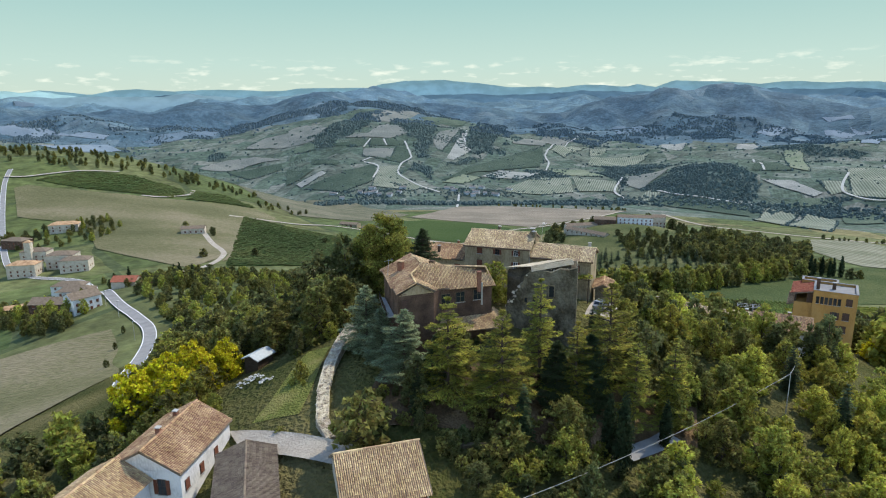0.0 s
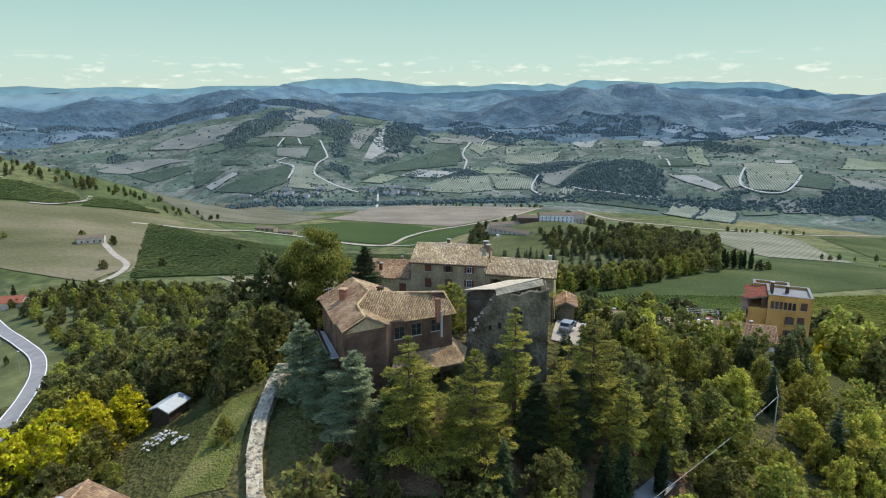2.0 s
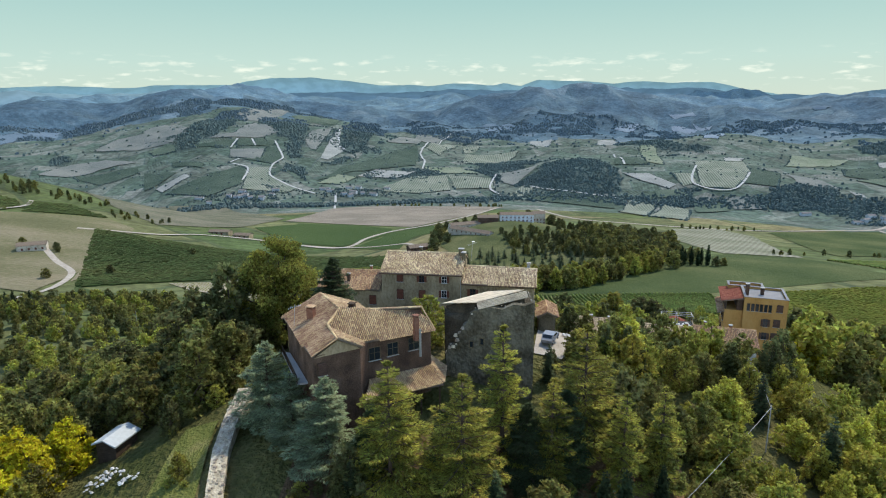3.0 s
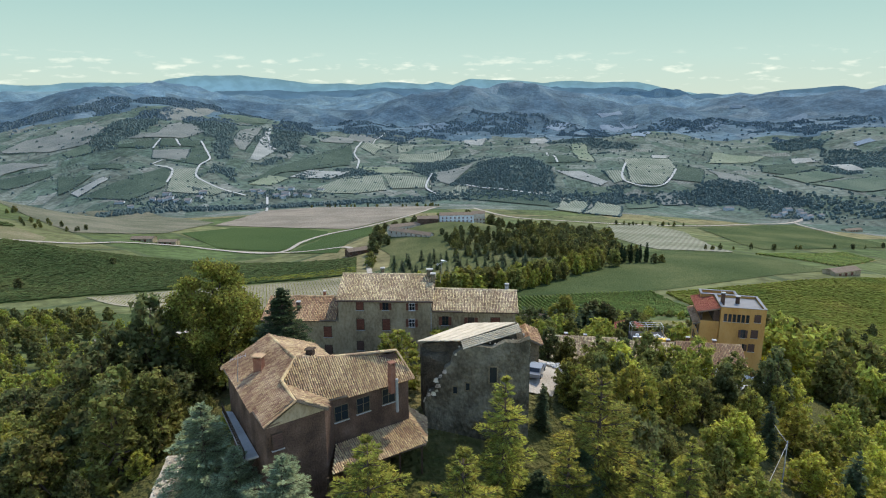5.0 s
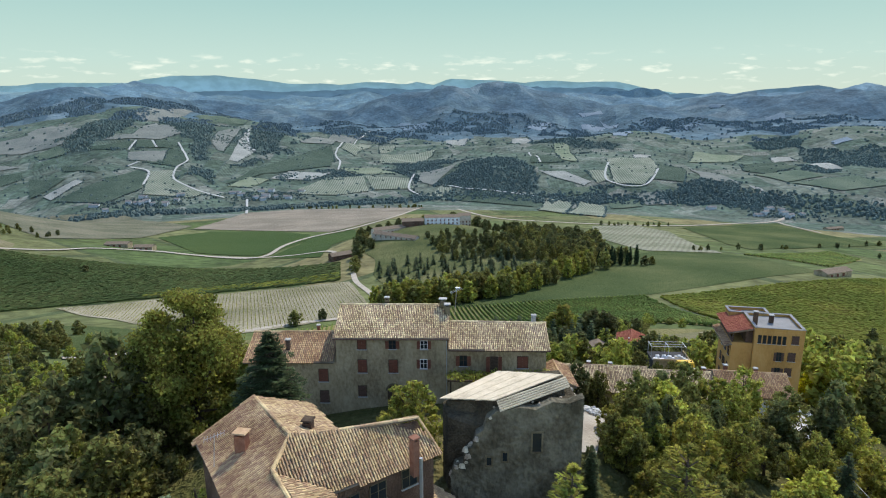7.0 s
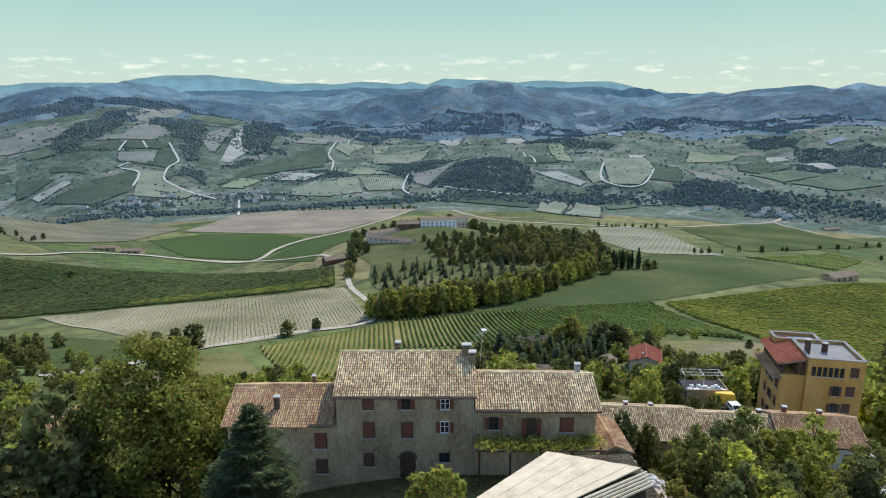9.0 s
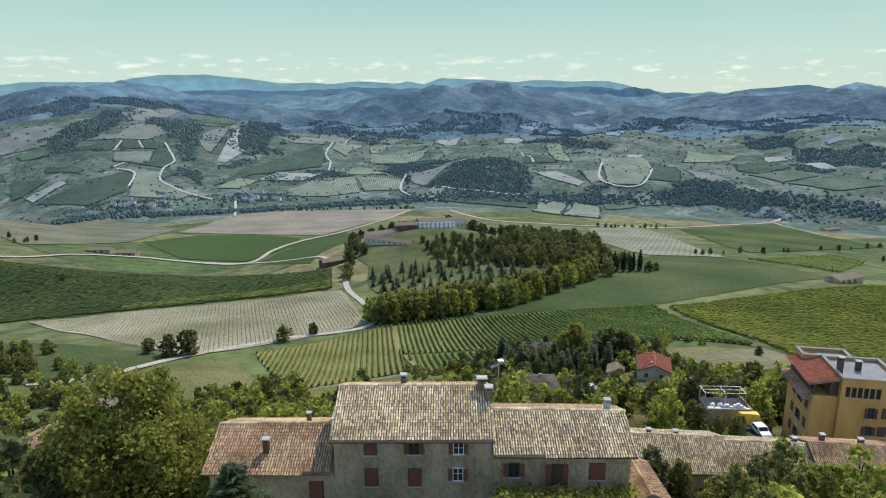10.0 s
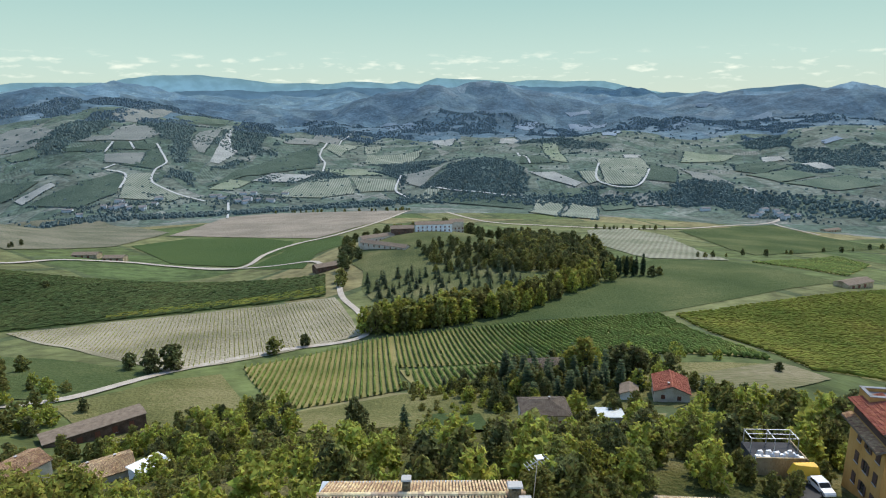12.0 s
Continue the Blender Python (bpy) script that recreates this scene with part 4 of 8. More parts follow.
    part("flue", Soup().tube([(-1.15, -25.5, 10.0), (-1.15, -25.5, 6.5)], [0.14, 0.14], 8), M["metal_grey"], h)
    part("balcony", Soup().prism([(-18.6, -20.0, 5.2), (-17.5, -20.4, 5.2), (-14.0, -29.2, 5.2), (-15.2, -29.6, 5.2)], [(-18.6, -20.0, 5.4), (-17.5, -20.4, 5.4), (-14.0, -29.2, 5.4), (-15.2, -29.6, 5.4)]), M["concrete"], h)
    rail = Soup()
    for i in range(22):
        p = Vector((-18.55, -20.1, 5.4)).lerp(Vector((-15.15, -29.5, 5.4)), i / 21)
        rail.box(p.x - 0.03, p.y - 0.03, 5.4, p.x + 0.03, p.y + 0.03, 6.3)
    rail.tube([(-18.55, -20.1, 6.32), (-15.15, -29.5, 6.32)], [0.04, 0.04])
    part("balcony_rail", rail, M["wood_dark"], h)
    # lean-to porch along the front
    tiled_slope(h, [(-7.6, -30.0, 3.3), (1.6, -26.3, 3.2), (0.3, -23.4, 4.4), (-7.2, -27.2, 4.5)], M["roof_ochre"], 0.22, 0.36, 26, name="porch_roof")
    tiled_slope(h, [(1.6, -26.3, 3.2), (2.4, -21.4, 3.3), (0.2, -20.6, 4.5), (0.3, -23.4, 4.4)], M["roof_ochre"], 0.22, 0.36, 27, name="porch_roof")
    for i in range(5):
        p = Vector((-8.0, -30.2, 0)).lerp(Vector((1.1, -26.3, 0)), i / 4)
        part("porch_post", Soup().box(p.x - 0.1, p.y - 0.1, -3, p.x + 0.1, p.y + 0.1, 3.1), M["wood_dark"], h)
    return h


angled_house()


# ---- the ruined tower ----
def tower():
    t = thing("stone_tower", "squat ruined tower of rough dark stone under a pale sheet roof", "tower")
        # the rendered front stands before a bare, recessed flank; its torn edge climbs in steps
    front = [(2.3, 4.6), (2.6, 5.6), (3.3, 5.9), (3.5, 7.0), (4.1, 7.3), (4.4, 8.5), (5.0, 8.9), (5.3, 10.0), (6.0, 10.6), (8.0, 11.0), (9.3, 10.8), (10.6, 11.5), (12.0, 11.4), (13.2, 11.9)]
    edge = [(2.2, -4.0)] + front + [(13.2, -4.0)]
    part("wall", Soup().prism([(x, -20.2 - 0.218 * (x - 2.2), z) for x, z in edge], [(x + 0.2, -19.3 - 0.218 * (x - 2.2), z) for x, z in edge]), M["tower_render"], t, "rough grey wall with streaked render and a broken edge")
    # flank and upper wall have their shade painted into the stone colour
    walls(t, [(4.6, -19.6), (13.1, -21.6), (13.6, -16.0), (8.9, -12.9), (2.4, -16.4), (2.5, -18.2)], -4, [8.6, 11.3, 11.4, 10.0, 9.6, 9.0], M["stone_shaded"], "flank_wall", "bare stone, darkened to show shade")
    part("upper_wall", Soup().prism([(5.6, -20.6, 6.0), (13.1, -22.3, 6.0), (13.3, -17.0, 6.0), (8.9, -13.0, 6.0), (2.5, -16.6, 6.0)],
                                    [(6.1, -20.0, 11.15), (12.3, -19.9, 12.35), (12.6, -17.8, 11.9), (8.9, -13.3, 10.1), (2.6, -16.8, 9.85)]), M["stone_shaded"], t)
    # broken stones along the torn corner and the wall head
    w, s = random.Random(5), Soup()
    for i in range(18):
        x, z = front[min(len(front) - 1, i * 9 // 17)]
        s.lump((x + w.uniform(-0.1, 0.4), -20.1 - 0.218 * (x - 2.2) + w.uniform(-0.25, 0.5), z + w.uniform(-0.5, 0.12)), w.uniform(0.16, 0.36), i)
    for i in range(18):
        p = Vector((6.1, -20.4, 10.5)).lerp(Vector((13.0, -21.2, 11.3)), i / 17)
        s.lump((p.x, p.y + w.uniform(-0.5, 0.3), p.z + w.uniform(-0.6, 0.15)), w.uniform(0.1, 0.22), i + 90)
    for i in range(12):
        p = Vector((13.2, -22.3, 11.0)).lerp(Vector((13.6, -16.3, 11.2)), i / 11)
        s.lump((p.x, p.y, p.z + w.uniform(-0.3, 0.15)), w.uniform(0.1, 0.24), i + 200)
    tagged(part("broken_masonry", s, M["stone_pale"], t), kind="stuff")
    # the sheet roof in lapped strips
    n = 9
    for i in range(n):
        a0, a1 = Vector((2.0, -16.8, 10.12)).lerp(Vector((6.0, -20.5, 11.35)), i / n), Vector((2.0, -16.8, 10.12)).lerp(Vector((6.0, -20.5, 11.35)), (i + 1.04) / n)
        b0, b1 = Vector((8.6, -12.9, 10.35)).lerp(Vector((12.45, -19.4, 12.55)), i / n), Vector((8.6, -12.9, 10.35)).lerp(Vector((12.45, -19.4, 12.55)), (i + 1.04) / n)
        z = Vector((0, 0, 0.03 * (i % 2)))
        part("roof_sheet", Soup().prism([a0 + z, a1 + z, b1 + z, b0 + z], [v + z + Vector((0, 0, 0.09)) for v in (a0, a1, b1, b0)]), M["panel_roof"], t)
    for i in range(5):
        o = Vector((0.02 * i, -0.16 * i, -0.13 * i))
        part("roof_purlin", Soup().tube([Vector((6.2, -20.7, 11.36)) + o, Vector((12.7, -19.8, 12.5)) + o], [0.09, 0.09], 5), M["panel_roof"], t)
    # openings, set into the front face
    d = Vector((11.0, -2.4, 0)).normalized()
    for k, z, ww, hh in ((0.66, 6.9, 0.75, 1.75), (0.30, 5.6, 0.4, 0.75), (0.42, 6.0, 0.38, 0.8)):
        p = Vector((2.2, -20.2, 0)) + d * (11.25 * k)
        o = new("opening")
        o.parent = t
        o.matrix_basis = pose(p.x, p.y, z, 0, 0, -12.3)
        part("dark_recess", Soup().box(-ww / 2, -0.03, 0, ww / 2, 0.1, hh), M["glass"], o)
        fr = Soup()
        for x0, x1, z0, z1 in ((-ww / 2 - 0.15, -ww / 2, -0.1, hh + 0.1), (ww / 2, ww / 2 + 0.15, -0.1, hh + 0.1), (-ww / 2 - 0.15, ww / 2 + 0.15, hh, hh + 0.18), (-ww / 2 - 0.15, ww / 2 + 0.15, -0.16, 0)):
            fr.box(x0, -0.07, z0, x1, 0.1, z1)
        part("stone_frame", fr, M["stone_dark"], o)
    return t


tower()


# ---- the tall orange house ----
def orange_house():
    h = thing("orange_house", "tall orange-rendered house with a roof terrace and red lean-to", "house", (68.6, 25.4, -0.1), -24.0)
    wl = M["plaster_ochre"]
    walls(h, [(0, 0), (8.3, 0), (8.3, 8.6), (0, 8.6)], -26, -4.9, wl, "tall_wall")
    for x0, y0, x1, y1 in ((0, 0, 8.3, 0.3), (0, 8.3, 8.3, 8.6), (0, 0.31, 0.3, 8.29), (8.0, 0.31, 8.3, 8.29)):
        part("parapet", Soup().box(x0, y0, -4.89, x1, y1, -4.3), wl, h)
        part("coping", Soup().box(x0 - 0.1, y0 - 0.1, -4.3, x1 + 0.1, y1 + 0.1, -4.2), M["asphalt_pale"], h)
    part("terrace_floor", Soup().box(0.31, 0.31, -4.88, 7.99, 8.29, -4.78), M["asphalt_pale"], h)
    # lower part to the side, under a red lean-to
    walls(h, [(-3.6, 0.6), (-0.02, 0.6), (-0.02, 10.6), (-3.6, 10.6)], -26, -7.6, wl, "side_wall")
    part("loggia_back", Soup().box(-1.2, 0.9, -7.59, -0.03, 10.3, -5.4), M["plaster_brown"], h)
    for y in (0.9, 3.4, 5.9, 8.4, 10.3):
        part("loggia_post", Soup().box(-3.5, y - 0.12, -7.59, -3.26, y + 0.12, -5.75), M["wood_dark"], h)
    part("loggia_rail", Soup().box(-3.58, 0.7, -7.58, -3.5, 10.5, -6.75), M["shutter_dark"], h)
    tiled_slope(h, [(-4.2, 0.4, -5.75), (-0.02, 0.4, -4.75), (-0.02, 11.0, -4.75), (-4.2, 11.0, -5.75)], M["roof_new"], 0.3, 0.45, 31, name="lean_to")
    tiled_slope(h, [(-5.0, 0.2, -8.3), (-3.62, 0.2, -7.8), (-3.62, 10.9, -7.8), (-5.0, 10.9, -8.3)], M["roof_red"], 0.28, 0.45, 32, name="canopy")
    # upper terrace block at the back
    walls(h, [(-2.6, 8.7), (4.6, 8.7), (4.6, 12.0), (-2.6, 12.0)], -26, -5.0, wl, "back_wall")
    part("terrace_floor", Soup().box(-2.3, 9.0, -4.99, 4.3, 11.7, -4.92), M["asphalt_pale"], h)
    for x0, y0, x1, y1 in ((-2.6, 8.7, 4.6, 9.0), (-2.6, 11.7, 4.6, 12.0), (-2.6, 9.01, -2.3, 11.69), (4.3, 9.01, 4.6, 11.69)):
        part("parapet", Soup().box(x0, y0, -4.99, x1, y1, -4.4), wl, h)
        part("coping", Soup().box(x0 - 0.1, y0 - 0.1, -4.4, x1 + 0.1, y1 + 0.1, -4.3), M["asphalt_pale"], h)
    chimney(h, (0.7, 3.2, -4.8), 0.7, 0.7, 2.6, "plaster_brown", "concrete")
    chimney(h, (3.8, 4.6, -4.8), 0.7, 0.7, 1.6, "plaster_brown", "concrete")
    for i in range(6):
        window(h, (0.9 + i * 0.82, 0, -7.2), 0, 0.5, 1.5, "", bars=False)
    for x, z, w, hh in ((6.8, -7.0, 1.1, 1.5), (6.5, -10.3, 1.2, 1.6), (4.4, -10.4, 0.8, 1.6), (6.2, -13.2, 1.1, 1.5), (4.4, -13.2, 0.9, 1.4)):
        window(h, (x, 0, z), 0, w, hh, "open" if w < 1 else "shut", "shutter_dark")
    window(h, (0, 3.0, -7.4), -90, 0.9, 1.7, "shut", "shutter_dark")
    for v in (2.2, 4.9, 7.6):
        for z in (-10.6, -13.8, -17.0):
            window(h, (-3.6, v, z), -90, 1.0, 1.5, "shut" if v != 4.9 else "open", "shutter_dark")
    return h


orange_house()


# ---- fields, lanes and vines ----
def drape(name, corners, mat, label, category, lift=0.3, step=9.0, kind="structure"):
    """A field laid on the land between four corners."""
    a, b, c, d = [Vector((*p, 0)) for p in corners]
    n = max(2, min(60, int(max((b - a).length, (c - d).length) / step)))
    m = max(2, min(60, int(max((d - a).length, (c - b).length) / step)))
    s = Soup()
    for i in range(n + 1):
        for j in range(m + 1):
            u, v = i / n, j / m
            p = a.lerp(b, u).lerp(d.lerp(c, u), v)
            wob = 1.6 * noise.noise(Vector((p.x / 23, p.y / 23, 1.7))) if i in (0, n) or j in (0, m) else 0
            s.v.append((p.x + wob, p.y + wob, land(p.x, p.y) + lift))
    for i in range(n):
        for j in range(m):
            k = i * (m + 1) + j
            s.f.append((k, k + m + 1, k + m + 2, k + 1))
    ob = new(name, s.mesh(name, mat))
    return tagged(ob, label, category, kind=kind)


def lane(name, pts, width, mat, label, lift=0.4, edge=None):
    """A road along plan points, laid on the land, with white edge lines where they show."""
    fine = []
    for k in range(len(pts) - 1):
        p0, p1, p2, p3 = [Vector((*pts[min(max(i, 0), len(pts) - 1)], 0)) for i in (k - 1, k, k + 1, k + 2)]
        n = max(3, int((p2 - p1).length / 5))
        for i in range(n):
            t = i / n
            fine.append(0.5 * (2 * p1 + (p2 - p0) * t + (2 * p0 - 5 * p1 + 4 * p2 - p3) * t * t + (3 * p1 - p0 - 3 * p2 + p3) * t ** 3))
    fine.append(Vector((*pts[-1], 0)))

    def strip(o0, o1, up):
        s = Soup()
        for i, p in enumerate(fine):
            d = (fine[min(i + 1, len(fine) - 1)] - fine[max(i - 1, 0)]).normalized()
            q = Vector((-d.y, d.x, 0))
            z = land(p.x, p.y) + up
            for o in (o0, (o0 + o1) / 2, o1):
                e = p + q * o
                s.v.append((e.x, e.y, max(z - 0.15, land(e.x, e.y) + up)))
        for i in range(len(fine) - 1):
            for k in range(2):
                s.f.append((i * 3 + k, i * 3 + 3 + k, i * 3 + 4 + k, i * 3 + 1 + k))
        return s
    ob = tagged(new(name, strip(-width / 2, width / 2, lift).mesh(name, mat)), label, "road", kind="structure")
    if edge:
        for sgn in (-1, 1):
            o = sgn * (width / 2 - 0.3)
            part("edge_line", strip(o - 0.16, o + 0.16, lift + 0.03), edge, ob)
    return ob


def vine_rows(corners, angle, gap, mat, label, height=1.5, thick=0.7, seg=1.6, fill=0.97, seed=3, name="vine_rows"):
    """Rows of vines across a field: short leafy lengths, uneven in height and width."""
    w, s = random.Random(seed), Soup()
    poly = list(corners)
    cx, cy = sum(p[0] for p in poly) / len(poly), sum(p[1] for p in poly) / len(poly)
    dx, dy = math.cos(radians(angle)), math.sin(radians(angle))
    ext = max(math.hypot(p[0] - cx, p[1] - cy) for p in poly)
    k = -int(ext / gap)
    while k * gap < ext:
        ox, oy = cx - dy * k * gap, cy + dx * k * gap
        t = -ext + w.uniform(0, seg)
        while t < ext:
            x, y = ox + dx * t, oy + dy * t
            if inside((x, y), poly) and w.random() < fill:
                z, hh = land(x, y) + 0.2, height * w.uniform(0.87, 1.1)
                a, b = thick * w.uniform(0.35, 0.6), thick * w.uniform(0.2, 0.4)
                l0 = seg * 0.54
                i = len(s.v)
                for e, f in ((-l0, w.uniform(0.8, 1.1)), (l0, w.uniform(0.8, 1.1))):
                    for o, h in ((-a * 0.7, 0.25), (-a, 0.6 * hh), (-b * 0.5, hh * f), (b * 0.6, hh * f * 0.96), (a, 0.55 * hh), (a * 0.7, 0.25)):
                        o += w.uniform(-0.1, 0.1)
                        s.v.append((x + dx * e - dy * o, y + dy * e + dx * o, z + h))
                s.f += [(i + q, i + q + 1, i + q + 7, i + q + 6) for q in range(5)] + [(i, i + 5, i + 4, i + 3, i + 2, i + 1), (i + 6, i + 7, i + 8, i + 9, i + 10, i + 11)]
            t += seg
        k += 1
    return tagged(new(name, s.mesh(name, mat)), label, "vines", kind="stuff")


def parcel(name, ring, mat, label, lift=2.0, wave=3.0):
    """A field of any outline, laid on the land; rings shrink towards its middle."""
    cx, cy = sum(p[0] for p in ring) / len(ring), sum(p[1] for p in ring) / len(ring)
    edge = []
    for (ax, ay), (bx, by) in zip(ring, ring[1:] + ring[:1]):
        n = max(2, int(math.hypot(bx - ax, by - ay) / 16))
        for i in range(n):
            x, y = ax + (bx - ax) * i / n, ay + (by - ay) * i / n
            o = wave * noise.noise(Vector((x / 30, y / 30, 5.5)))
            edge.append((x + o, y - o))
    m = max(2, int(max(math.hypot(x - cx, y - cy) for x, y in edge) / 18))
    s, n = Soup(), len(edge)
    for k in range(m):
        f = 1 - k / m
        s.v += [(x, y, land(x, y) + lift) for x, y in ((cx + (ex - cx) * f, cy + (ey - cy) * f) for ex, ey in edge)]
    s.v.append((cx, cy, land(cx, cy) + lift))
    for k in range(m - 1):
        s.f += [(k * n + i, k * n + (i + 1) % n, (k + 1) * n + (i + 1) % n, (k + 1) * n + i) for i in range(n)]
    s.f += [((m - 1) * n + i, (m - 1) * n + (i + 1) % n, m * n) for i in range(n)]
    ob = new(name, s.mesh(name, mat))
    ob.data.polygons.foreach_set("use_smooth", [True] * len(ob.data.polygons))
    return tagged(ob, label, "field", kind="structure")


def hill_rows(name, dark, light, turn, depth=0.5):
    """Vine rows seen from afar: fine bands up the slope, broken by bare patches."""
    m = material(name, [dark, light], 0.02, 0.95, 0.3, 14, 0.14)
    n, l = m.node_tree.nodes, m.node_tree.links
    p = n["Principled BSDF"]
    geo, rot, wave, mix = n.new("ShaderNodeNewGeometry"), n.new("ShaderNodeVectorRotate"), n.new("ShaderNodeTexWave"), n.new("ShaderNodeMix")
    rot.rotation_type, mix.data_type, mix.blend_type = "Z_AXIS", "RGBA", "MULTIPLY"
    rot.inputs["Angle"].default_value = radians(turn)
    wave.inputs["Scale"].default_value, wave.inputs["Distortion"].default_value = 0.055, 0.5
    l.new(geo.outputs["Position"], rot.inputs["Vector"])
    l.new(rot.outputs[0], wave.inputs["Vector"])
    src = p.inputs["Base Color"].links[0].from_socket
    mix.inputs["Factor"].default_value = depth
    l.new(src, mix.inputs["A"])
    l.new(wave.outputs["Color"], mix.inputs["B"])
    l.new(mix.outputs["Result"], p.inputs["Base Color"])
    return m


GROUNDM["stubble"] = hill_rows("striped_stubble", (0.17, 0.182, 0.12), (0.26, 0.26, 0.19), 35, 0.25)
GROUNDM["ploughed"] = hill_rows("striped_ploughed_soil", (0.2, 0.178, 0.14), (0.285, 0.25, 0.196), 68, 0.22)
GROUNDM["grey_stubble"] = hill_rows("grey_tan_stubble", (0.11, 0.118, 0.076), (0.19, 0.182, 0.13), 80, 0.2)

# near valley
A_ = [(-316, 548), (9, 471), (6, 398), (-236, 344)]
drape("field", A_, GROUNDM["dark_green"], "dark green vineyard ground on the valley slope", "field")
vine_rows(A_, 20, 2.8, LEAF["vine_dark"], "dense dark green vine rows on the valley slope", 1.5, 1.2, 2.4)
vine_rows([(-128, 384), (6, 428), (6, 402), (-128, 371)], 20, 3.0, LEAF["vine_gold"], "gold-tinged vine rows along the field edge", 1.75, 1.6, 3.0, 0.8, 9)
drape("field", [(-176, 352), (14, 392), (22, 288), (-68, 240)], GROUNDM["pale_soil"], "pale dry soil of a young vineyard", "field", 0.35)
vine_rows([(-172, 350), (12, 388), (20, 292), (-66, 244)], 96, 2.2, LEAF["vine_gold"], "young vines in thin rows on pale soil", 0.55, 0.34, 1.1, 0.5, 4)
C1, C2 = [(-36, 244), (36, 279), (27, 180), (-16, 171)], [(36, 279), (194, 275), (166, 157), (30, 222)]
drape("field", C1, GROUNDM["vine_ground"], "dry grass between vine rows", "field", 0.35)
drape("field", C2, GROUNDM["vine_ground"], "dry grass between the rows of a long vineyard", "field", 0.35)
vine_rows(C1, 84, 2.5, LEAF["vine"], "green vine rows running down the slope", 1.7, 0.9, 1.5)
vine_rows(C2, 84, 2.5, LEAF["vine"], "green vine rows of a long vineyard below the hill", 1.7, 0.9, 1.7, seed=5)
D_ = [(200, 270), (440, 306), (320, 132), (174, 146)]
drape("field", D_, GROUNDM["vine_ground"], "grass under yellowing vines", "field", 0.35)
vine_rows(D_, 150, 2.5, LEAF["vine_gold"], "yellowing green vine rows on a broad slope", 1.5, 1.1, 1.5, seed=6)
drape("meadow", [(71, 283), (215, 392), (366, 322), (195, 279)], GROUNDM["meadow"], "smooth green mown meadow", "field", 0.32)
drape("meadow", [(213, 392), (311, 470), (372, 437), (366, 322)], GROUNDM["meadow"], "green meadow beside the cypresses", "field", 0.34)
drape("meadow", [(-236, 346), (-72, 240), (-92, 203), (-205, 196)], GROUNDM["meadow"], "green meadow beside the lane", "field", 0.34)
parcel("field", [(-189, 888), (-151, 1225), (-45, 1252), (213, 1197), (128, 990), (10, 777), (-70, 821)], GROUNDM["ploughed"], "large pinkish ploughed field on the valley floor", 0.7)
parcel("field", [(-207, 755), (-159, 841), (-70, 821), (-18, 756), (-22, 700), (-71, 590), (-139, 622)], GROUNDM["dark_green"], "dark green crop field", 0.6)
parcel("field", [(-14, 729), (40, 789), (48, 698), (6, 585), (-6, 512), (-59, 566)], GROUNDM["dark_green"], "small dark green crop field", 0.5)
parcel("field", [(388, 767), (463, 789), (471, 699), (374, 450), (311, 479), (329, 630)], GROUNDM["stubble"], "pale striped stubble field", 0.6)
parcel("field", [(530, 760), (805, 893), (752, 746), (734, 609), (453, 515)], GROUNDM["meadow"], "wide green field on the valley floor", 0.6)
parcel("field", [(387, 436), (568, 523), (550, 464), (403, 351)], GROUNDM["vine_ground"], "strip of green crop above the meadow", 0.45)
vine_rows([(387, 436), (568, 523), (550, 464), (403, 351)], 30, 3.4, LEAF["vine"], "green vine rows above the meadow", 1.5, 1.3, 3.2, 0.95, 12)
parcel("field", [(-585, 1313), (-376, 1241), (-199, 942), (-222, 743), (-290, 640), (-520, 900)], GROUNDM["grey_stubble"], "tan stubble field on the valley floor", 0.7)
parcel("field", [(-604, 548), (-597, 562), (-524, 567), (-423, 579), (-335, 620), (-292, 580), (-262, 470), (-255, 405), (-262, 335), (-384, 388), (-448, 460), (-538, 474)], GROUNDM["meadow_dry"], "large mown tan field on the rounded hill", 0.6)
for ring in ([(-601, 580), (-578, 629), (-528, 660), (-450, 648), (-425, 612), (-430, 589), (-531, 575)], [(-436, 648), (-403, 679), (-339, 628), (-410, 594)]):
    parcel("field", ring, GROUNDM["dark_green"], "dark vineyard ground on the rounded hill", 0.9)
    vine_rows(ring, 25, 4.0, LEAF["vine_dark"], "dark green vine rows on the rounded hill", 1.6, 2.0, 5.0, 0.97, 14)
lane("dirt_lane", [(-640, 575), (-618, 584), (-600, 606), (-580, 633), (-545, 662)], 4.5, M["track"], "pale track round the hill vineyard", 1.2)
lane("dirt_lane", [(-436, 655), (-424, 620), (-436, 585), (-460, 578)], 4.5, M["track"], "pale track between the hill vineyards", 1.2)
parcel("meadow", [(-258, 395), (-262, 440), (-300, 520), (-240, 400), (-248, 360)], GROUNDM["meadow_dry"], "dry grass strip beside the farm lane", 0.6)
drape("meadow", [(-275, 74), (-172, 116), (-122, 50), (-120, -24)], GROUNDM["meadow_dry"], "olive green mown meadow beside the road", "field", 0.15, 6)
drape("meadow", [(112, 140), (166, 152), (172, 136), (117, 112)], GROUNDM["meadow_dry"], "dry tan grass plot", "field", 0.4, 6)
parcel("lawn", [(39, 462), (33, 411), (40, 340), (70, 318), (160, 385), (235, 420), (330, 620), (260, 690), (160, 620), (60, 575), (25, 520)], GROUNDM["park"], "park lawn round the estate", 0.45)
parcel("meadow", [(-95, 196), (-66, 230), (-44, 236), (-22, 168), (-10, 125), (-60, 150)], GROUNDM["olive"], "dry olive grass beside the lane", 0.25)
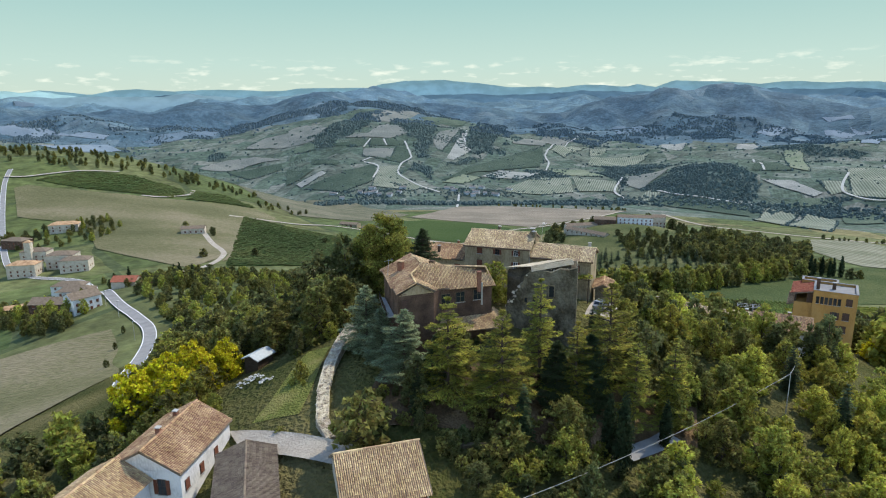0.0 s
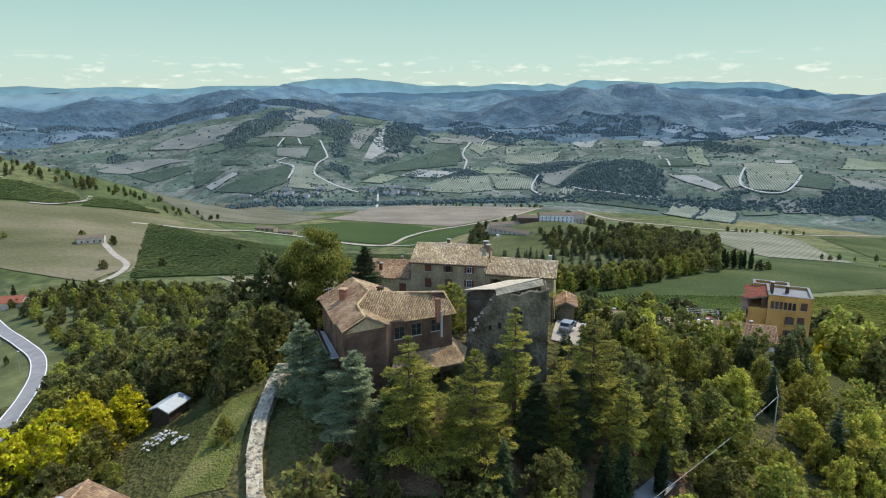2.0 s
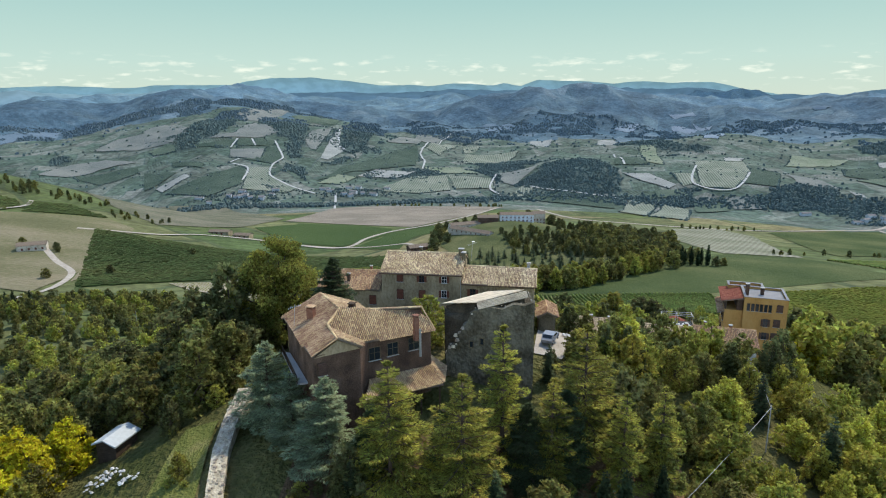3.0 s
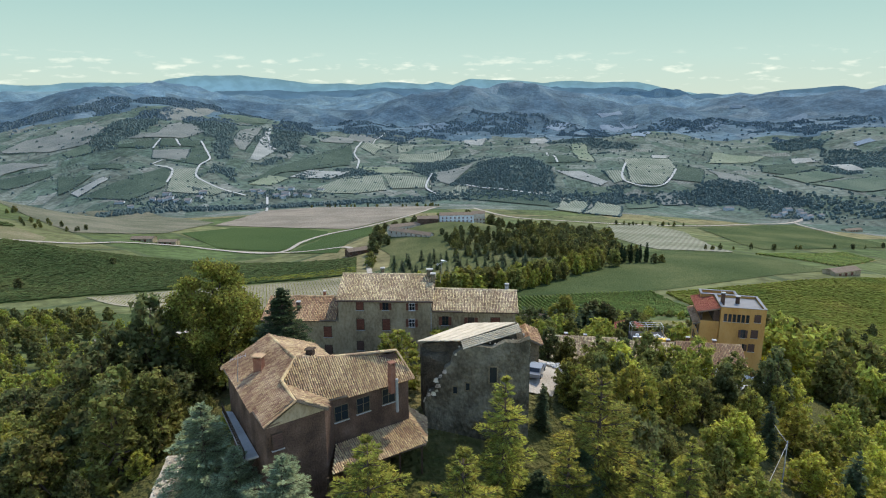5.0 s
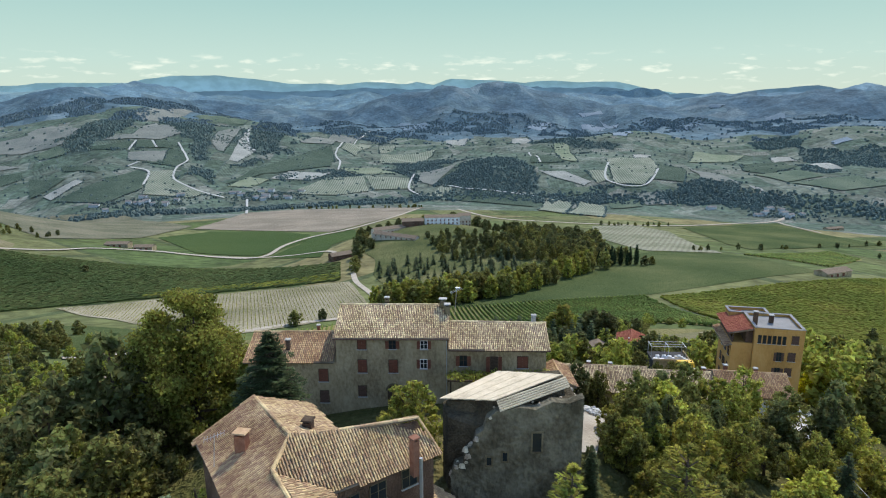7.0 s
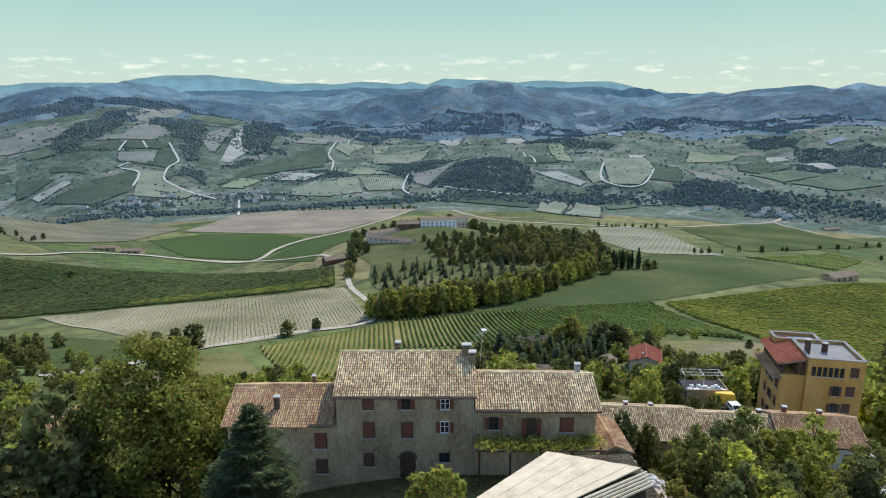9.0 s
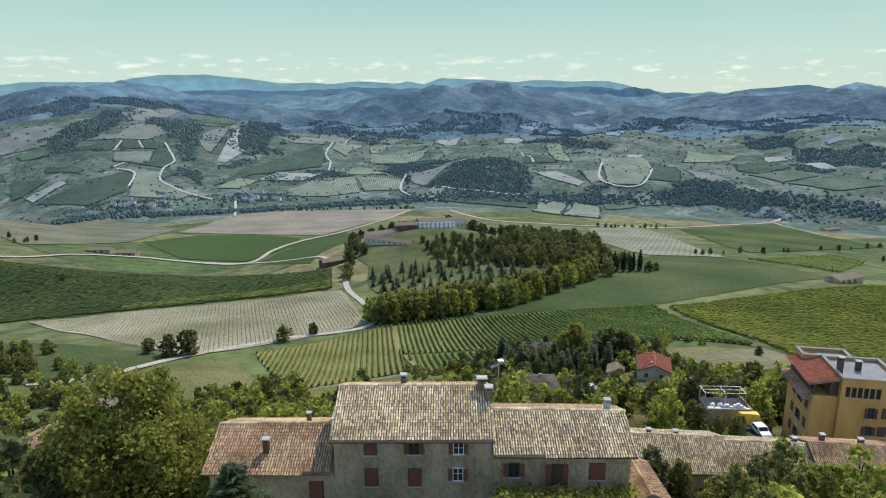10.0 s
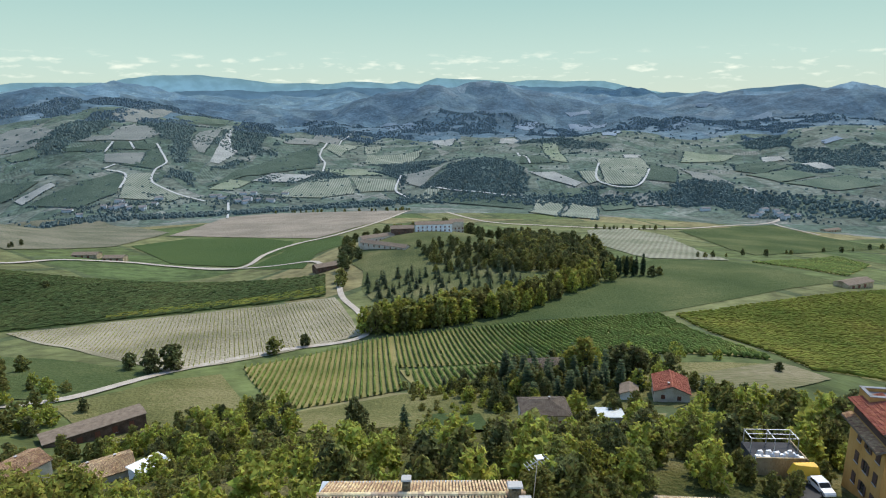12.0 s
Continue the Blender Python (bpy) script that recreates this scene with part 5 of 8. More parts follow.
parcel("meadow", [(-21, 166), (27, 172), (60, 160), (110, 162), (160, 150), (130, 125), (80, 112), (30, 110), (-9, 125)], GROUNDM["olive"], "dry olive grass round the gardens", 0.25)
parcel("field", [(31, 217), (60, 203), (70, 188), (51, 164), (34, 168)], GROUNDM["vine_ground"], "grass under a small garden vineyard", 0.4)
vine_rows([(32, 215), (60, 201), (69, 188), (51, 165), (35, 169)], 84, 2.6, LEAF["vine"], "small dense garden vineyard", 1.7, 1.3, 1.5, 0.97, 15)
drape("lawn", [(20, 95), (28, 140), (43, 134), (38, 106)], GROUNDM["meadow"], "green garden lawn", "lawn", 0.4, 5)
lane("road", [(-62, -18), (-88, 8), (-108, 36), (-127, 70), (-141, 96), (-154, 115), (-170, 130), (-199, 156), (-262, 226), (-327, 296), (-385, 314), (-422, 333), (-478, 387), (-556, 474), (-622, 554), (-653, 601)], 5.4, M["asphalt_pale"], "pale grey asphalt road with white edge lines", 0.45, M["white_paint"])
lane("dirt_lane", [(-112, 193), (-93, 205), (-66, 241), (-25, 269), (21, 283), (26, 330), (18, 392), (20, 459)], 4.2, M["track"], "pale dirt lane between the vineyards", 0.5)
lane("dirt_lane", [(-330, 540), (-261, 561), (-229, 606), (-179, 618), (-134, 600), (-69, 573), (-48, 663), (-18, 729), (41, 808), (128, 990), (196, 1167)], 5.5, M["track"], "pale track across the valley fields", 0.9)
lane("dirt_lane", [(-134, 600), (-69, 573), (-5, 545), (10, 500)], 4.5, M["track"], "pale track to the brown barn", 0.8)
lane("dirt_lane", [(264, 1117), (280, 908), (347, 833), (435, 788), (547, 788), (705, 864), (820, 912), (866, 938)], 7.0, M["track"], "pale road along the valley floor", 0.9)
lane("dirt_lane", [(816, 901), (763, 746)], 6.0, M["track"], "short pale road on the valley floor", 0.9)
lane("dirt_lane", [(-300, 296), (-285, 304), (-271, 312), (-260, 325), (-252, 345), (-259, 385), (-288, 419), (-318, 458)], 5.0, M["track"], "pale lane to the lone farm", 0.7)


# fields on the far hills; distance haze is mixed into the crop colours
PALE = material("hazed_pale_soil", [(0.228, 0.243, 0.225), (0.314, 0.327, 0.298)], 0.02, 0.95, 0.3, 14, 0.13)
STRIPE = hill_rows("hazed_vine_stripes", (0.190, 0.228, 0.173), (0.285, 0.312, 0.246), 12)
GREEN = material("hazed_green_crop", [(0.078, 0.114, 0.084), (0.114, 0.148, 0.108)], 0.02, 0.95, 0.3, 14, 0.13)
DARK = hill_rows("hazed_dark_vines", (0.067, 0.104, 0.079), (0.095, 0.134, 0.100), 70)
LIGHT = material("hazed_light_grass", [(0.147, 0.188, 0.125), (0.204, 0.233, 0.167)], 0.02, 0.95, 0.3, 14, 0.13)
TAN = material("hazed_tan_grass", [(0.142, 0.161, 0.146), (0.195, 0.208, 0.186)], 0.02, 0.95, 0.3, 14, 0.13)
# copies of pale and tan, bluer still for haze at longer range
BPALE = material("hazed_pale_field", [(0.162, 0.215, 0.259), (0.214, 0.265, 0.308)], 0.01, 0.95, 0.2, 20)
BTAN = material("hazed_dull_field", [(0.104, 0.152, 0.193), (0.138, 0.190, 0.231)], 0.01, 0.95, 0.2, 20)
PARCELS = []


def hill_field(ring, mat, label):
    PARCELS.append(ring)
    return parcel("hill_field", ring, mat, label)


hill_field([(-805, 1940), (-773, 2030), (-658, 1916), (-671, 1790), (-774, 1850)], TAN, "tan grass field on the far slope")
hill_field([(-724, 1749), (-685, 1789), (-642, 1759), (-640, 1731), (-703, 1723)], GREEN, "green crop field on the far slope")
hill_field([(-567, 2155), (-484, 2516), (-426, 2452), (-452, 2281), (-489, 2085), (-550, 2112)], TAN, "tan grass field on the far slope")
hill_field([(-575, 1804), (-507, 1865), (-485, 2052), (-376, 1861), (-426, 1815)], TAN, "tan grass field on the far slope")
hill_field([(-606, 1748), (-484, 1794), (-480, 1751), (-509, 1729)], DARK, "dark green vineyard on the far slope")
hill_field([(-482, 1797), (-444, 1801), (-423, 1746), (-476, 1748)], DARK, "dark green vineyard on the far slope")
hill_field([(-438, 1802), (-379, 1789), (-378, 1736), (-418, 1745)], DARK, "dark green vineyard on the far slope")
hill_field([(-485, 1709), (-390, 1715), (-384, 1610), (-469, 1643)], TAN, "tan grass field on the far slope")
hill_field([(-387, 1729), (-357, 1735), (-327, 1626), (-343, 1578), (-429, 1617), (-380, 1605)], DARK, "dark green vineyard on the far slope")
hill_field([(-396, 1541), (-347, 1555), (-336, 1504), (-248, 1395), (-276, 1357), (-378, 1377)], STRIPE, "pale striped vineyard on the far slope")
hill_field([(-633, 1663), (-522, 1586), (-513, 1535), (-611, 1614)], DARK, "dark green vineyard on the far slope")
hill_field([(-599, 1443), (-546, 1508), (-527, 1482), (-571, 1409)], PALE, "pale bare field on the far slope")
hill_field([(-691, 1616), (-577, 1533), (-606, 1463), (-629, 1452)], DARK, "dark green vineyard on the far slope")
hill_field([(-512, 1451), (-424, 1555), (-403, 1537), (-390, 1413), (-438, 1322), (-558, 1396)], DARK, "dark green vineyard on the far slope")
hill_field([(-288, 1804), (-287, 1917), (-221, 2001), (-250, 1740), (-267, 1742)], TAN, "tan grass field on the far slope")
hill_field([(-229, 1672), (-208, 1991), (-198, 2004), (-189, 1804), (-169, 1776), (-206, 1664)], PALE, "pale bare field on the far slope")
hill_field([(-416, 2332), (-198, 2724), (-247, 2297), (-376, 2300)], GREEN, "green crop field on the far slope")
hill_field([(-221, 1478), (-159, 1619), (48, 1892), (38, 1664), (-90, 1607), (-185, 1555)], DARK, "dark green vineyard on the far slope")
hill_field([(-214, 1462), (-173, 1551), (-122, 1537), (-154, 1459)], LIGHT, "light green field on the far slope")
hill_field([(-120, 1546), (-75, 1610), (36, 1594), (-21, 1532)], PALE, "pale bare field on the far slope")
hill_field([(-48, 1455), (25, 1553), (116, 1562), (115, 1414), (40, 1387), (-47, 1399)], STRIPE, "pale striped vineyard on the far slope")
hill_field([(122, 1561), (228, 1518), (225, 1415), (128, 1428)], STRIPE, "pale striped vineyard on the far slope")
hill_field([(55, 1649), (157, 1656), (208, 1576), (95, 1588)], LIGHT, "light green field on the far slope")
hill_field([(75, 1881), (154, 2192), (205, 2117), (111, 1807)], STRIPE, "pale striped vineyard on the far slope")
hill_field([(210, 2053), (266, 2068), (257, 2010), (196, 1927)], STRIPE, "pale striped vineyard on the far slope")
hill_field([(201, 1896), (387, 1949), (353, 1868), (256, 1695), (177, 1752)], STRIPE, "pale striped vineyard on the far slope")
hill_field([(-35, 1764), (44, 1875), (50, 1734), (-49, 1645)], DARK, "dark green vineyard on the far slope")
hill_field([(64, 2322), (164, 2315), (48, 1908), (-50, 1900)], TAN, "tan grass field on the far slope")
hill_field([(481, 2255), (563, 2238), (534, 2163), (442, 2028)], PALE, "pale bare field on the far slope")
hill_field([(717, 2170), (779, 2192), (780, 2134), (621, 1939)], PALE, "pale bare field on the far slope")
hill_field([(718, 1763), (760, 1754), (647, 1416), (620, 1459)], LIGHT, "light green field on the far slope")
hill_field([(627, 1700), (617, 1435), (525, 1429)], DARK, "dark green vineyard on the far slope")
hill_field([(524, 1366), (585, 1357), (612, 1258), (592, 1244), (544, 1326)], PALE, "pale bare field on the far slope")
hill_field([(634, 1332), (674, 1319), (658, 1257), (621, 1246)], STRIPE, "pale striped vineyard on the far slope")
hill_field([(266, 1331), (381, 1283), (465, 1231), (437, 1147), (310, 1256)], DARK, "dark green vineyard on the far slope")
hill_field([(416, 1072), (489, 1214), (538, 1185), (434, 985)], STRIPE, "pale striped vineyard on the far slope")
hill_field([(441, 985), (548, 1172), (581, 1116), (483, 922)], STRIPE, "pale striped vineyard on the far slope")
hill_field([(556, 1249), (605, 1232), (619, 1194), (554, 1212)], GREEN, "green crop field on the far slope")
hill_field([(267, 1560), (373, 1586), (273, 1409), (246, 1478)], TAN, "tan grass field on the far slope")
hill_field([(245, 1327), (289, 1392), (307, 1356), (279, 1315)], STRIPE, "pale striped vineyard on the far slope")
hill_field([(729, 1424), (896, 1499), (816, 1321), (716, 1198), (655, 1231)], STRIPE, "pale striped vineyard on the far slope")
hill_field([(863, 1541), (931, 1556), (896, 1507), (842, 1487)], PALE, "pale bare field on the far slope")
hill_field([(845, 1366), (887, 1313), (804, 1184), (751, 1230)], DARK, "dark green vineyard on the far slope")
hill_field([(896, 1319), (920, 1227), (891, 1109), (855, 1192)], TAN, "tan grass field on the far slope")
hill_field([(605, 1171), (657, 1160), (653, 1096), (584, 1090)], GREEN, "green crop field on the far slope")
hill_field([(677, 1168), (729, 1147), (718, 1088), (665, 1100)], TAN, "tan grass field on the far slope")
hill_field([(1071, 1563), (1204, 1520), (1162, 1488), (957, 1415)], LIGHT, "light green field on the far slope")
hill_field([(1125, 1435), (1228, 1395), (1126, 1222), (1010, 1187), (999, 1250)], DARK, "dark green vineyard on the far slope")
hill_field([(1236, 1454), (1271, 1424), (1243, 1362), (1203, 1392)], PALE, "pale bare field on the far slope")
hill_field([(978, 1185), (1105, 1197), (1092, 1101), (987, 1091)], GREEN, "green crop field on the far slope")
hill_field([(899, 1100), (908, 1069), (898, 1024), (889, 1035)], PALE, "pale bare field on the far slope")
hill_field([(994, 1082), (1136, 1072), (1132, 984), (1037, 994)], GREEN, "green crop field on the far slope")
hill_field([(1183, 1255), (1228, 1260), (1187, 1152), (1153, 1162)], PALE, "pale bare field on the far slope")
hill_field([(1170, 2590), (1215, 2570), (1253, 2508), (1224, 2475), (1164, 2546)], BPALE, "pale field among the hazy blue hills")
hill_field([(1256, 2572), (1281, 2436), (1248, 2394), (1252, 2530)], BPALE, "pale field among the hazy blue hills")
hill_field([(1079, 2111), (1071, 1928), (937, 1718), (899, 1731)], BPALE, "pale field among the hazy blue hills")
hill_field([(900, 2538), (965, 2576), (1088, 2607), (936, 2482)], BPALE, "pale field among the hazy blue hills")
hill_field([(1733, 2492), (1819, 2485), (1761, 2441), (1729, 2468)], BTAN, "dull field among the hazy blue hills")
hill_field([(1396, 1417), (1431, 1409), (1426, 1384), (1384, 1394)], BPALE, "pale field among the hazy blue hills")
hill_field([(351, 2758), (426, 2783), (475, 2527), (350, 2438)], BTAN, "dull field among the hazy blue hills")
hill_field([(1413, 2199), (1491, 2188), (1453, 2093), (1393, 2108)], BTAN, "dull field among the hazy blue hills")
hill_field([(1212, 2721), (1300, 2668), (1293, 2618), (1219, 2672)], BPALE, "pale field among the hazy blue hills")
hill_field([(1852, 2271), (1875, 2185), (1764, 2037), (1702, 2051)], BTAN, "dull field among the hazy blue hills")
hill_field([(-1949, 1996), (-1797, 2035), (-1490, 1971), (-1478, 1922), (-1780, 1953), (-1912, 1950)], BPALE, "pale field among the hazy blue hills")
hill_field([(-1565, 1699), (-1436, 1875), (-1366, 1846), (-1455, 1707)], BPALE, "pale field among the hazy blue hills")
hill_field([(-901, 1793), (-871, 1897), (-708, 1944), (-647, 1866), (-684, 1787), (-810, 1795)], TAN, "tan grass field on the far slope")
hill_field([(-949, 1590), (-914, 1691), (-838, 1726), (-739, 1698), (-831, 1668), (-887, 1598)], TAN, "tan grass field on the far slope")
hill_field([(-873, 1611), (-729, 1673), (-708, 1626), (-778, 1548)], DARK, "dark green vineyard on the far slope")
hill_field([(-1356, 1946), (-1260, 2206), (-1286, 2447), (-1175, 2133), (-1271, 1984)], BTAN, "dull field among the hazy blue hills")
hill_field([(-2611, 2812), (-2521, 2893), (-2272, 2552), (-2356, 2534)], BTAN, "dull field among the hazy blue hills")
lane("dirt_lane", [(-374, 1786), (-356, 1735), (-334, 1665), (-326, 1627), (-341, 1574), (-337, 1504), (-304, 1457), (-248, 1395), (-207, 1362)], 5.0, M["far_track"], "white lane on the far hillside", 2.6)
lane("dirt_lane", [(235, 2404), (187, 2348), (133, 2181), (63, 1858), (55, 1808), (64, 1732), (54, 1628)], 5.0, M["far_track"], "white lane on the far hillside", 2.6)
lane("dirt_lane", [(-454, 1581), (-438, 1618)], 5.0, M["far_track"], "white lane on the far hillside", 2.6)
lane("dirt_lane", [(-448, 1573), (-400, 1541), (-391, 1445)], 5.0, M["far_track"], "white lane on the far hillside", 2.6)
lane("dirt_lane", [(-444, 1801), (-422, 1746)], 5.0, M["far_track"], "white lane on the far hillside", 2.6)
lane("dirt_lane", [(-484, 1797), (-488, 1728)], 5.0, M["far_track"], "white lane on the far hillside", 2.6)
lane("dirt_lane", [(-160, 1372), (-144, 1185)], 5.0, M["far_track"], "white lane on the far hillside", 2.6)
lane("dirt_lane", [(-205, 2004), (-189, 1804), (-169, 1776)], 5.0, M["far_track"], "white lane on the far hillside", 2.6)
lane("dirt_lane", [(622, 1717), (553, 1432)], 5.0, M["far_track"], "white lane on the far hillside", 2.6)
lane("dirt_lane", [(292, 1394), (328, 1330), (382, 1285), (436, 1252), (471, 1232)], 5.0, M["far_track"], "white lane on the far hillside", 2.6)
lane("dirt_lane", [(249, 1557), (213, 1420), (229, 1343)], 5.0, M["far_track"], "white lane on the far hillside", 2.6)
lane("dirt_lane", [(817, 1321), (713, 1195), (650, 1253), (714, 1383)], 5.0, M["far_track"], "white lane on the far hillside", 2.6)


# ---- trees ----
def leaf_cloud(blobs, count, size, seed, flat=0.0, core=0.0):
    """Leaves over lumpy blobs (centre, radii): small bent triangles, ragged at the outside; core: share of larger, inner sprays."""
    w = np.random.default_rng(seed)
    s = Soup()
    vol = np.array([b[1][0] * b[1][1] + b[1][0] * b[1][2] for b in blobs])
    pick = w.choice(len(blobs), count, p=vol / vol.sum())
    d = w.normal(size=(count, 3))
    d /= np.linalg.norm(d, axis=1)[:, None]
    inner = w.random(count) < core
    rad = np.where(inner, w.uniform(0.1, 0.7, count), np.clip(w.normal(0.88, 0.22, count), 0.35, 1.5))
    c = np.array([blobs[k][0] for k in pick]) + d * np.array([blobs[k][1] for k in pick]) * rad[:, None]
    n = d + w.normal(size=(count, 3)) * 0.8
    n[:, 2] = n[:, 2] * (1 - flat) + flat * 1.5 + 0.3
    n /= np.linalg.norm(n, axis=1)[:, None]
    t = np.cross(n, w.normal(size=(count, 3)))
    t /= np.linalg.norm(t, axis=1)[:, None]
    b = np.cross(n, t)
    sz = (size * w.uniform(0.55, 1.4, count) * np.where(inner, 1.6, 1.0))[:, None]
    p0, p1, p2 = c - t * sz - b * sz * 0.4, c + t * sz * 0.9 - b * sz * 0.6, c + t * sz * 0.1 + b * sz - n * sz * 0.25
    s.v = [tuple(q) for row in zip(p0.tolist(), p1.tolist(), p2.tolist()) for q in row]
    s.f = [(3 * i, 3 * i + 1, 3 * i + 2) for i in range(count)]
    return s


def broad_tree(leaf, h, spread, count, size, seed, low=0.25, tall=0.0):
    """Trunk, limbs and a loose, uneven crown of many boughs; height h. tall: how far the boughs reach upwards."""
    w = random.Random(seed)
    t = Soup().tube([(0, 0, -1), (0.1 * h * 0.1, 0, h * 0.25), (w.uniform(-0.3, 0.3), w.uniform(-0.3, 0.3), h * 0.6), (0, 0, h * 0.85)], [h * 0.028, h * 0.02, h * 0.012, h * 0.004])
    blobs = [((0, 0, h * 0.55), (spread * 0.4, spread * 0.4, h * 0.26))]
    lean = [w.uniform(0.7, 1.15) for _ in range(7)]
    n = 64
    for i in range(n):
        f = (i + 0.5) / n
        a, k = i * 2.399 + w.uniform(-0.6, 0.6), w.uniform(0.3, 1.0) ** 0.6
        env = math.sin(math.pi * (0.2 + 0.76 * f ** (1 - 0.3 * tall))) ** 0.75 * lean[int(a / 0.9) % 7]
        z = h * (low + 0.05 + (0.9 - low) * f) * w.uniform(0.9, 1.06)
        r = spread * w.uniform(0.11, 0.25) * (1 - 0.35 * f)
        c = (math.cos(a) * spread * k * env * 0.86, math.sin(a) * spread * k * env * 0.86, z)
        blobs.append((c, (r, r * w.uniform(0.75, 1.25), r * (w.uniform(0.55, 0.95) + tall))))
        if i % 6 == 0:
            t.tube([(0, 0, h * w.uniform(0.15, 0.4)), (c[0] * 0.55, c[1] * 0.55, z * 0.8), c], [h * 0.011, h * 0.007, h * 0.002], 4)
    return t, leaf_cloud(blobs, count, size, seed, core=0.16)


def cedar(h, spread, seed, size=0.2, tiers=15, per=5, bare=0.2, tilt=0.05):
    """A cedar: a straight stem with level, uneven tiers; each bough carries flat fans of needle sprays, with gaps between."""
    w = random.Random(seed)
    t = Soup().tube([(0, 0, -1), (0.1, 0, h * 0.5), (0, 0.05, h * 0.99)], [h * 0.018, h * 0.012, h * 0.002])
    s = Soup()
    for k in range(tiers):
        f = k / (tiers - 1)
        z0 = h * (bare + (0.985 - bare) * f ** 0.92)
        reach = spread * ((1 - f) ** 0.7 * 0.95 + 0.06)
        for i in range(per + (1 if f < 0.6 else 0)):
            if w.random() < 0.12 and f < 0.85:
                continue
            a = 2 * math.pi * (i + w.uniform(-0.35, 0.35)) / per + k * 1.9
            l = reach * w.choice((0.5, 0.75, 0.9, 1.0, 1.15)) * w.uniform(0.85, 1.1)
            z = z0 + w.uniform(-0.02, 0.02) * h
            d, q = Vector((math.cos(a), math.sin(a), tilt * w.uniform(-2.0, 1.5) + 0.3 * f)), Vector((-math.sin(a), math.cos(a), 0))
            t.tube([(0, 0, z - 0.02 * l), d * (l * 0.9) + Vector((0, 0, z))], [h * 0.0045, h * 0.001], 3)
            m = max(4, int(l / (size * 0.85)))
            for j in range(m):
                e = 0.16 + 0.84 * (j + w.random()) / m
                wide = l * 0.34 * math.sin(math.pi * min(1.0, 0.2 + e * 0.78)) + size
                for sgn in (-1, 1):
                    for _ in range(6):
                        u = w.random() ** 0.7
                        c = d * (l * e) + q * (sgn * wide * u) + d * (0.25 * wide * u) + Vector((0, 0, z - 0.05 * l * e * e + w.uniform(-0.1, 0.08) - 0.12 * wide * u))
                        b = (d * w.uniform(0.5, 1.0) + q * (sgn * w.uniform(0.2, 1.0)) + Vector((0, 0, w.uniform(-0.35, 0.25)))).normalized() * (size * w.uniform(0.9, 1.7))
                        o = b.cross(Vector((w.uniform(-0.5, 0.5), w.uniform(-0.5, 0.5), 1))).normalized() * (size * w.uniform(0.35, 0.7))
                        i0 = len(s.v)
                        s.v += [tuple(c - b * 0.5 - o * 0.6), tuple(c - b * 0.4 + o * 0.6), tuple(c + b)]
                        s.f.append((i0, i0 + 1, i0 + 2))
    return t, s


def needle_tree(h, spread, seed, size=0.34, droop=0.25, whorls=15, per=7, bare=0.12):
    """A conifer: a straight stem with whorls of spreading boughs, each a fan of needle sprays."""
    w = random.Random(seed)
    t = Soup().tube([(0, 0, -1), (0, 0, h * 0.5), (0, 0, h * 0.99)], [h * 0.02, h * 0.013, h * 0.002])
    s = Soup()
    for k in range(whorls):
        f = k / (whorls - 1)
        z = h * (bare + (0.98 - bare) * f ** 0.9)
        reach = spread * ((1 - f) ** 0.75 * 0.95 + 0.05) * w.uniform(0.75, 1.12)
        for i in range(per if f < 0.8 else 5):
            a = 2 * math.pi * (i + w.random() * 0.7) / per + k * 1.1
            l = reach * w.uniform(0.65, 1.15)
            tilt = -droop * w.uniform(0.3, 1.3) + 0.35 * f
            d, q = Vector((math.cos(a), math.sin(a), tilt)), Vector((-math.sin(a), math.cos(a), 0))
            t.tube([(0, 0, z), d * (l * 0.9) + Vector((0, 0, z))], [h * 0.005, h * 0.001], 3)
            m = max(3, int(l / (size * 0.55)))
            for j in range(m):
                e = (j + 0.6) / m
                wide = size * 2.2 * (1.1 - e) * l / spread + size * 0.8
                for sgn in (-1, 1):
                    c = d * (l * e) + Vector((0, 0, z + 0.12 * l * math.sin(e * 3) + w.uniform(-0.12, 0.12)))
                    o = q * (sgn * wide) + d * (size * w.uniform(0.1, 0.9)) + Vector((0, 0, -0.18 * wide + w.uniform(-0.1, 0.14)))
                    b = d * size * w.uniform(0.55, 0.9)
                    i0 = len(s.v)
                    s.v += [tuple(c - b * 0.5), tuple(c + b * 0.8), tuple(c + o + b * 0.5), tuple(c + o * 0.9 - b * 0.3)]
                    s.f.append((i0, i0 + 1, i0 + 2, i0 + 3))
    return t, s


def column_tree(h, r, seed, count=1500, size=0.2):
    w = random.Random(seed)
    blobs = [((w.uniform(-0.1, 0.1) * r, w.uniform(-0.1, 0.1) * r, h * z), (r * k, r * k, h * 0.17)) for z, k in ((0.17, 0.8), (0.34, 1.0), (0.52, 0.95), (0.7, 0.72), (0.86, 0.4))]
    return Soup().tube([(0, 0, -1), (0, 0, h * 0.9)], [0.18, 0.04]), leaf_cloud(blobs, count, size, seed)


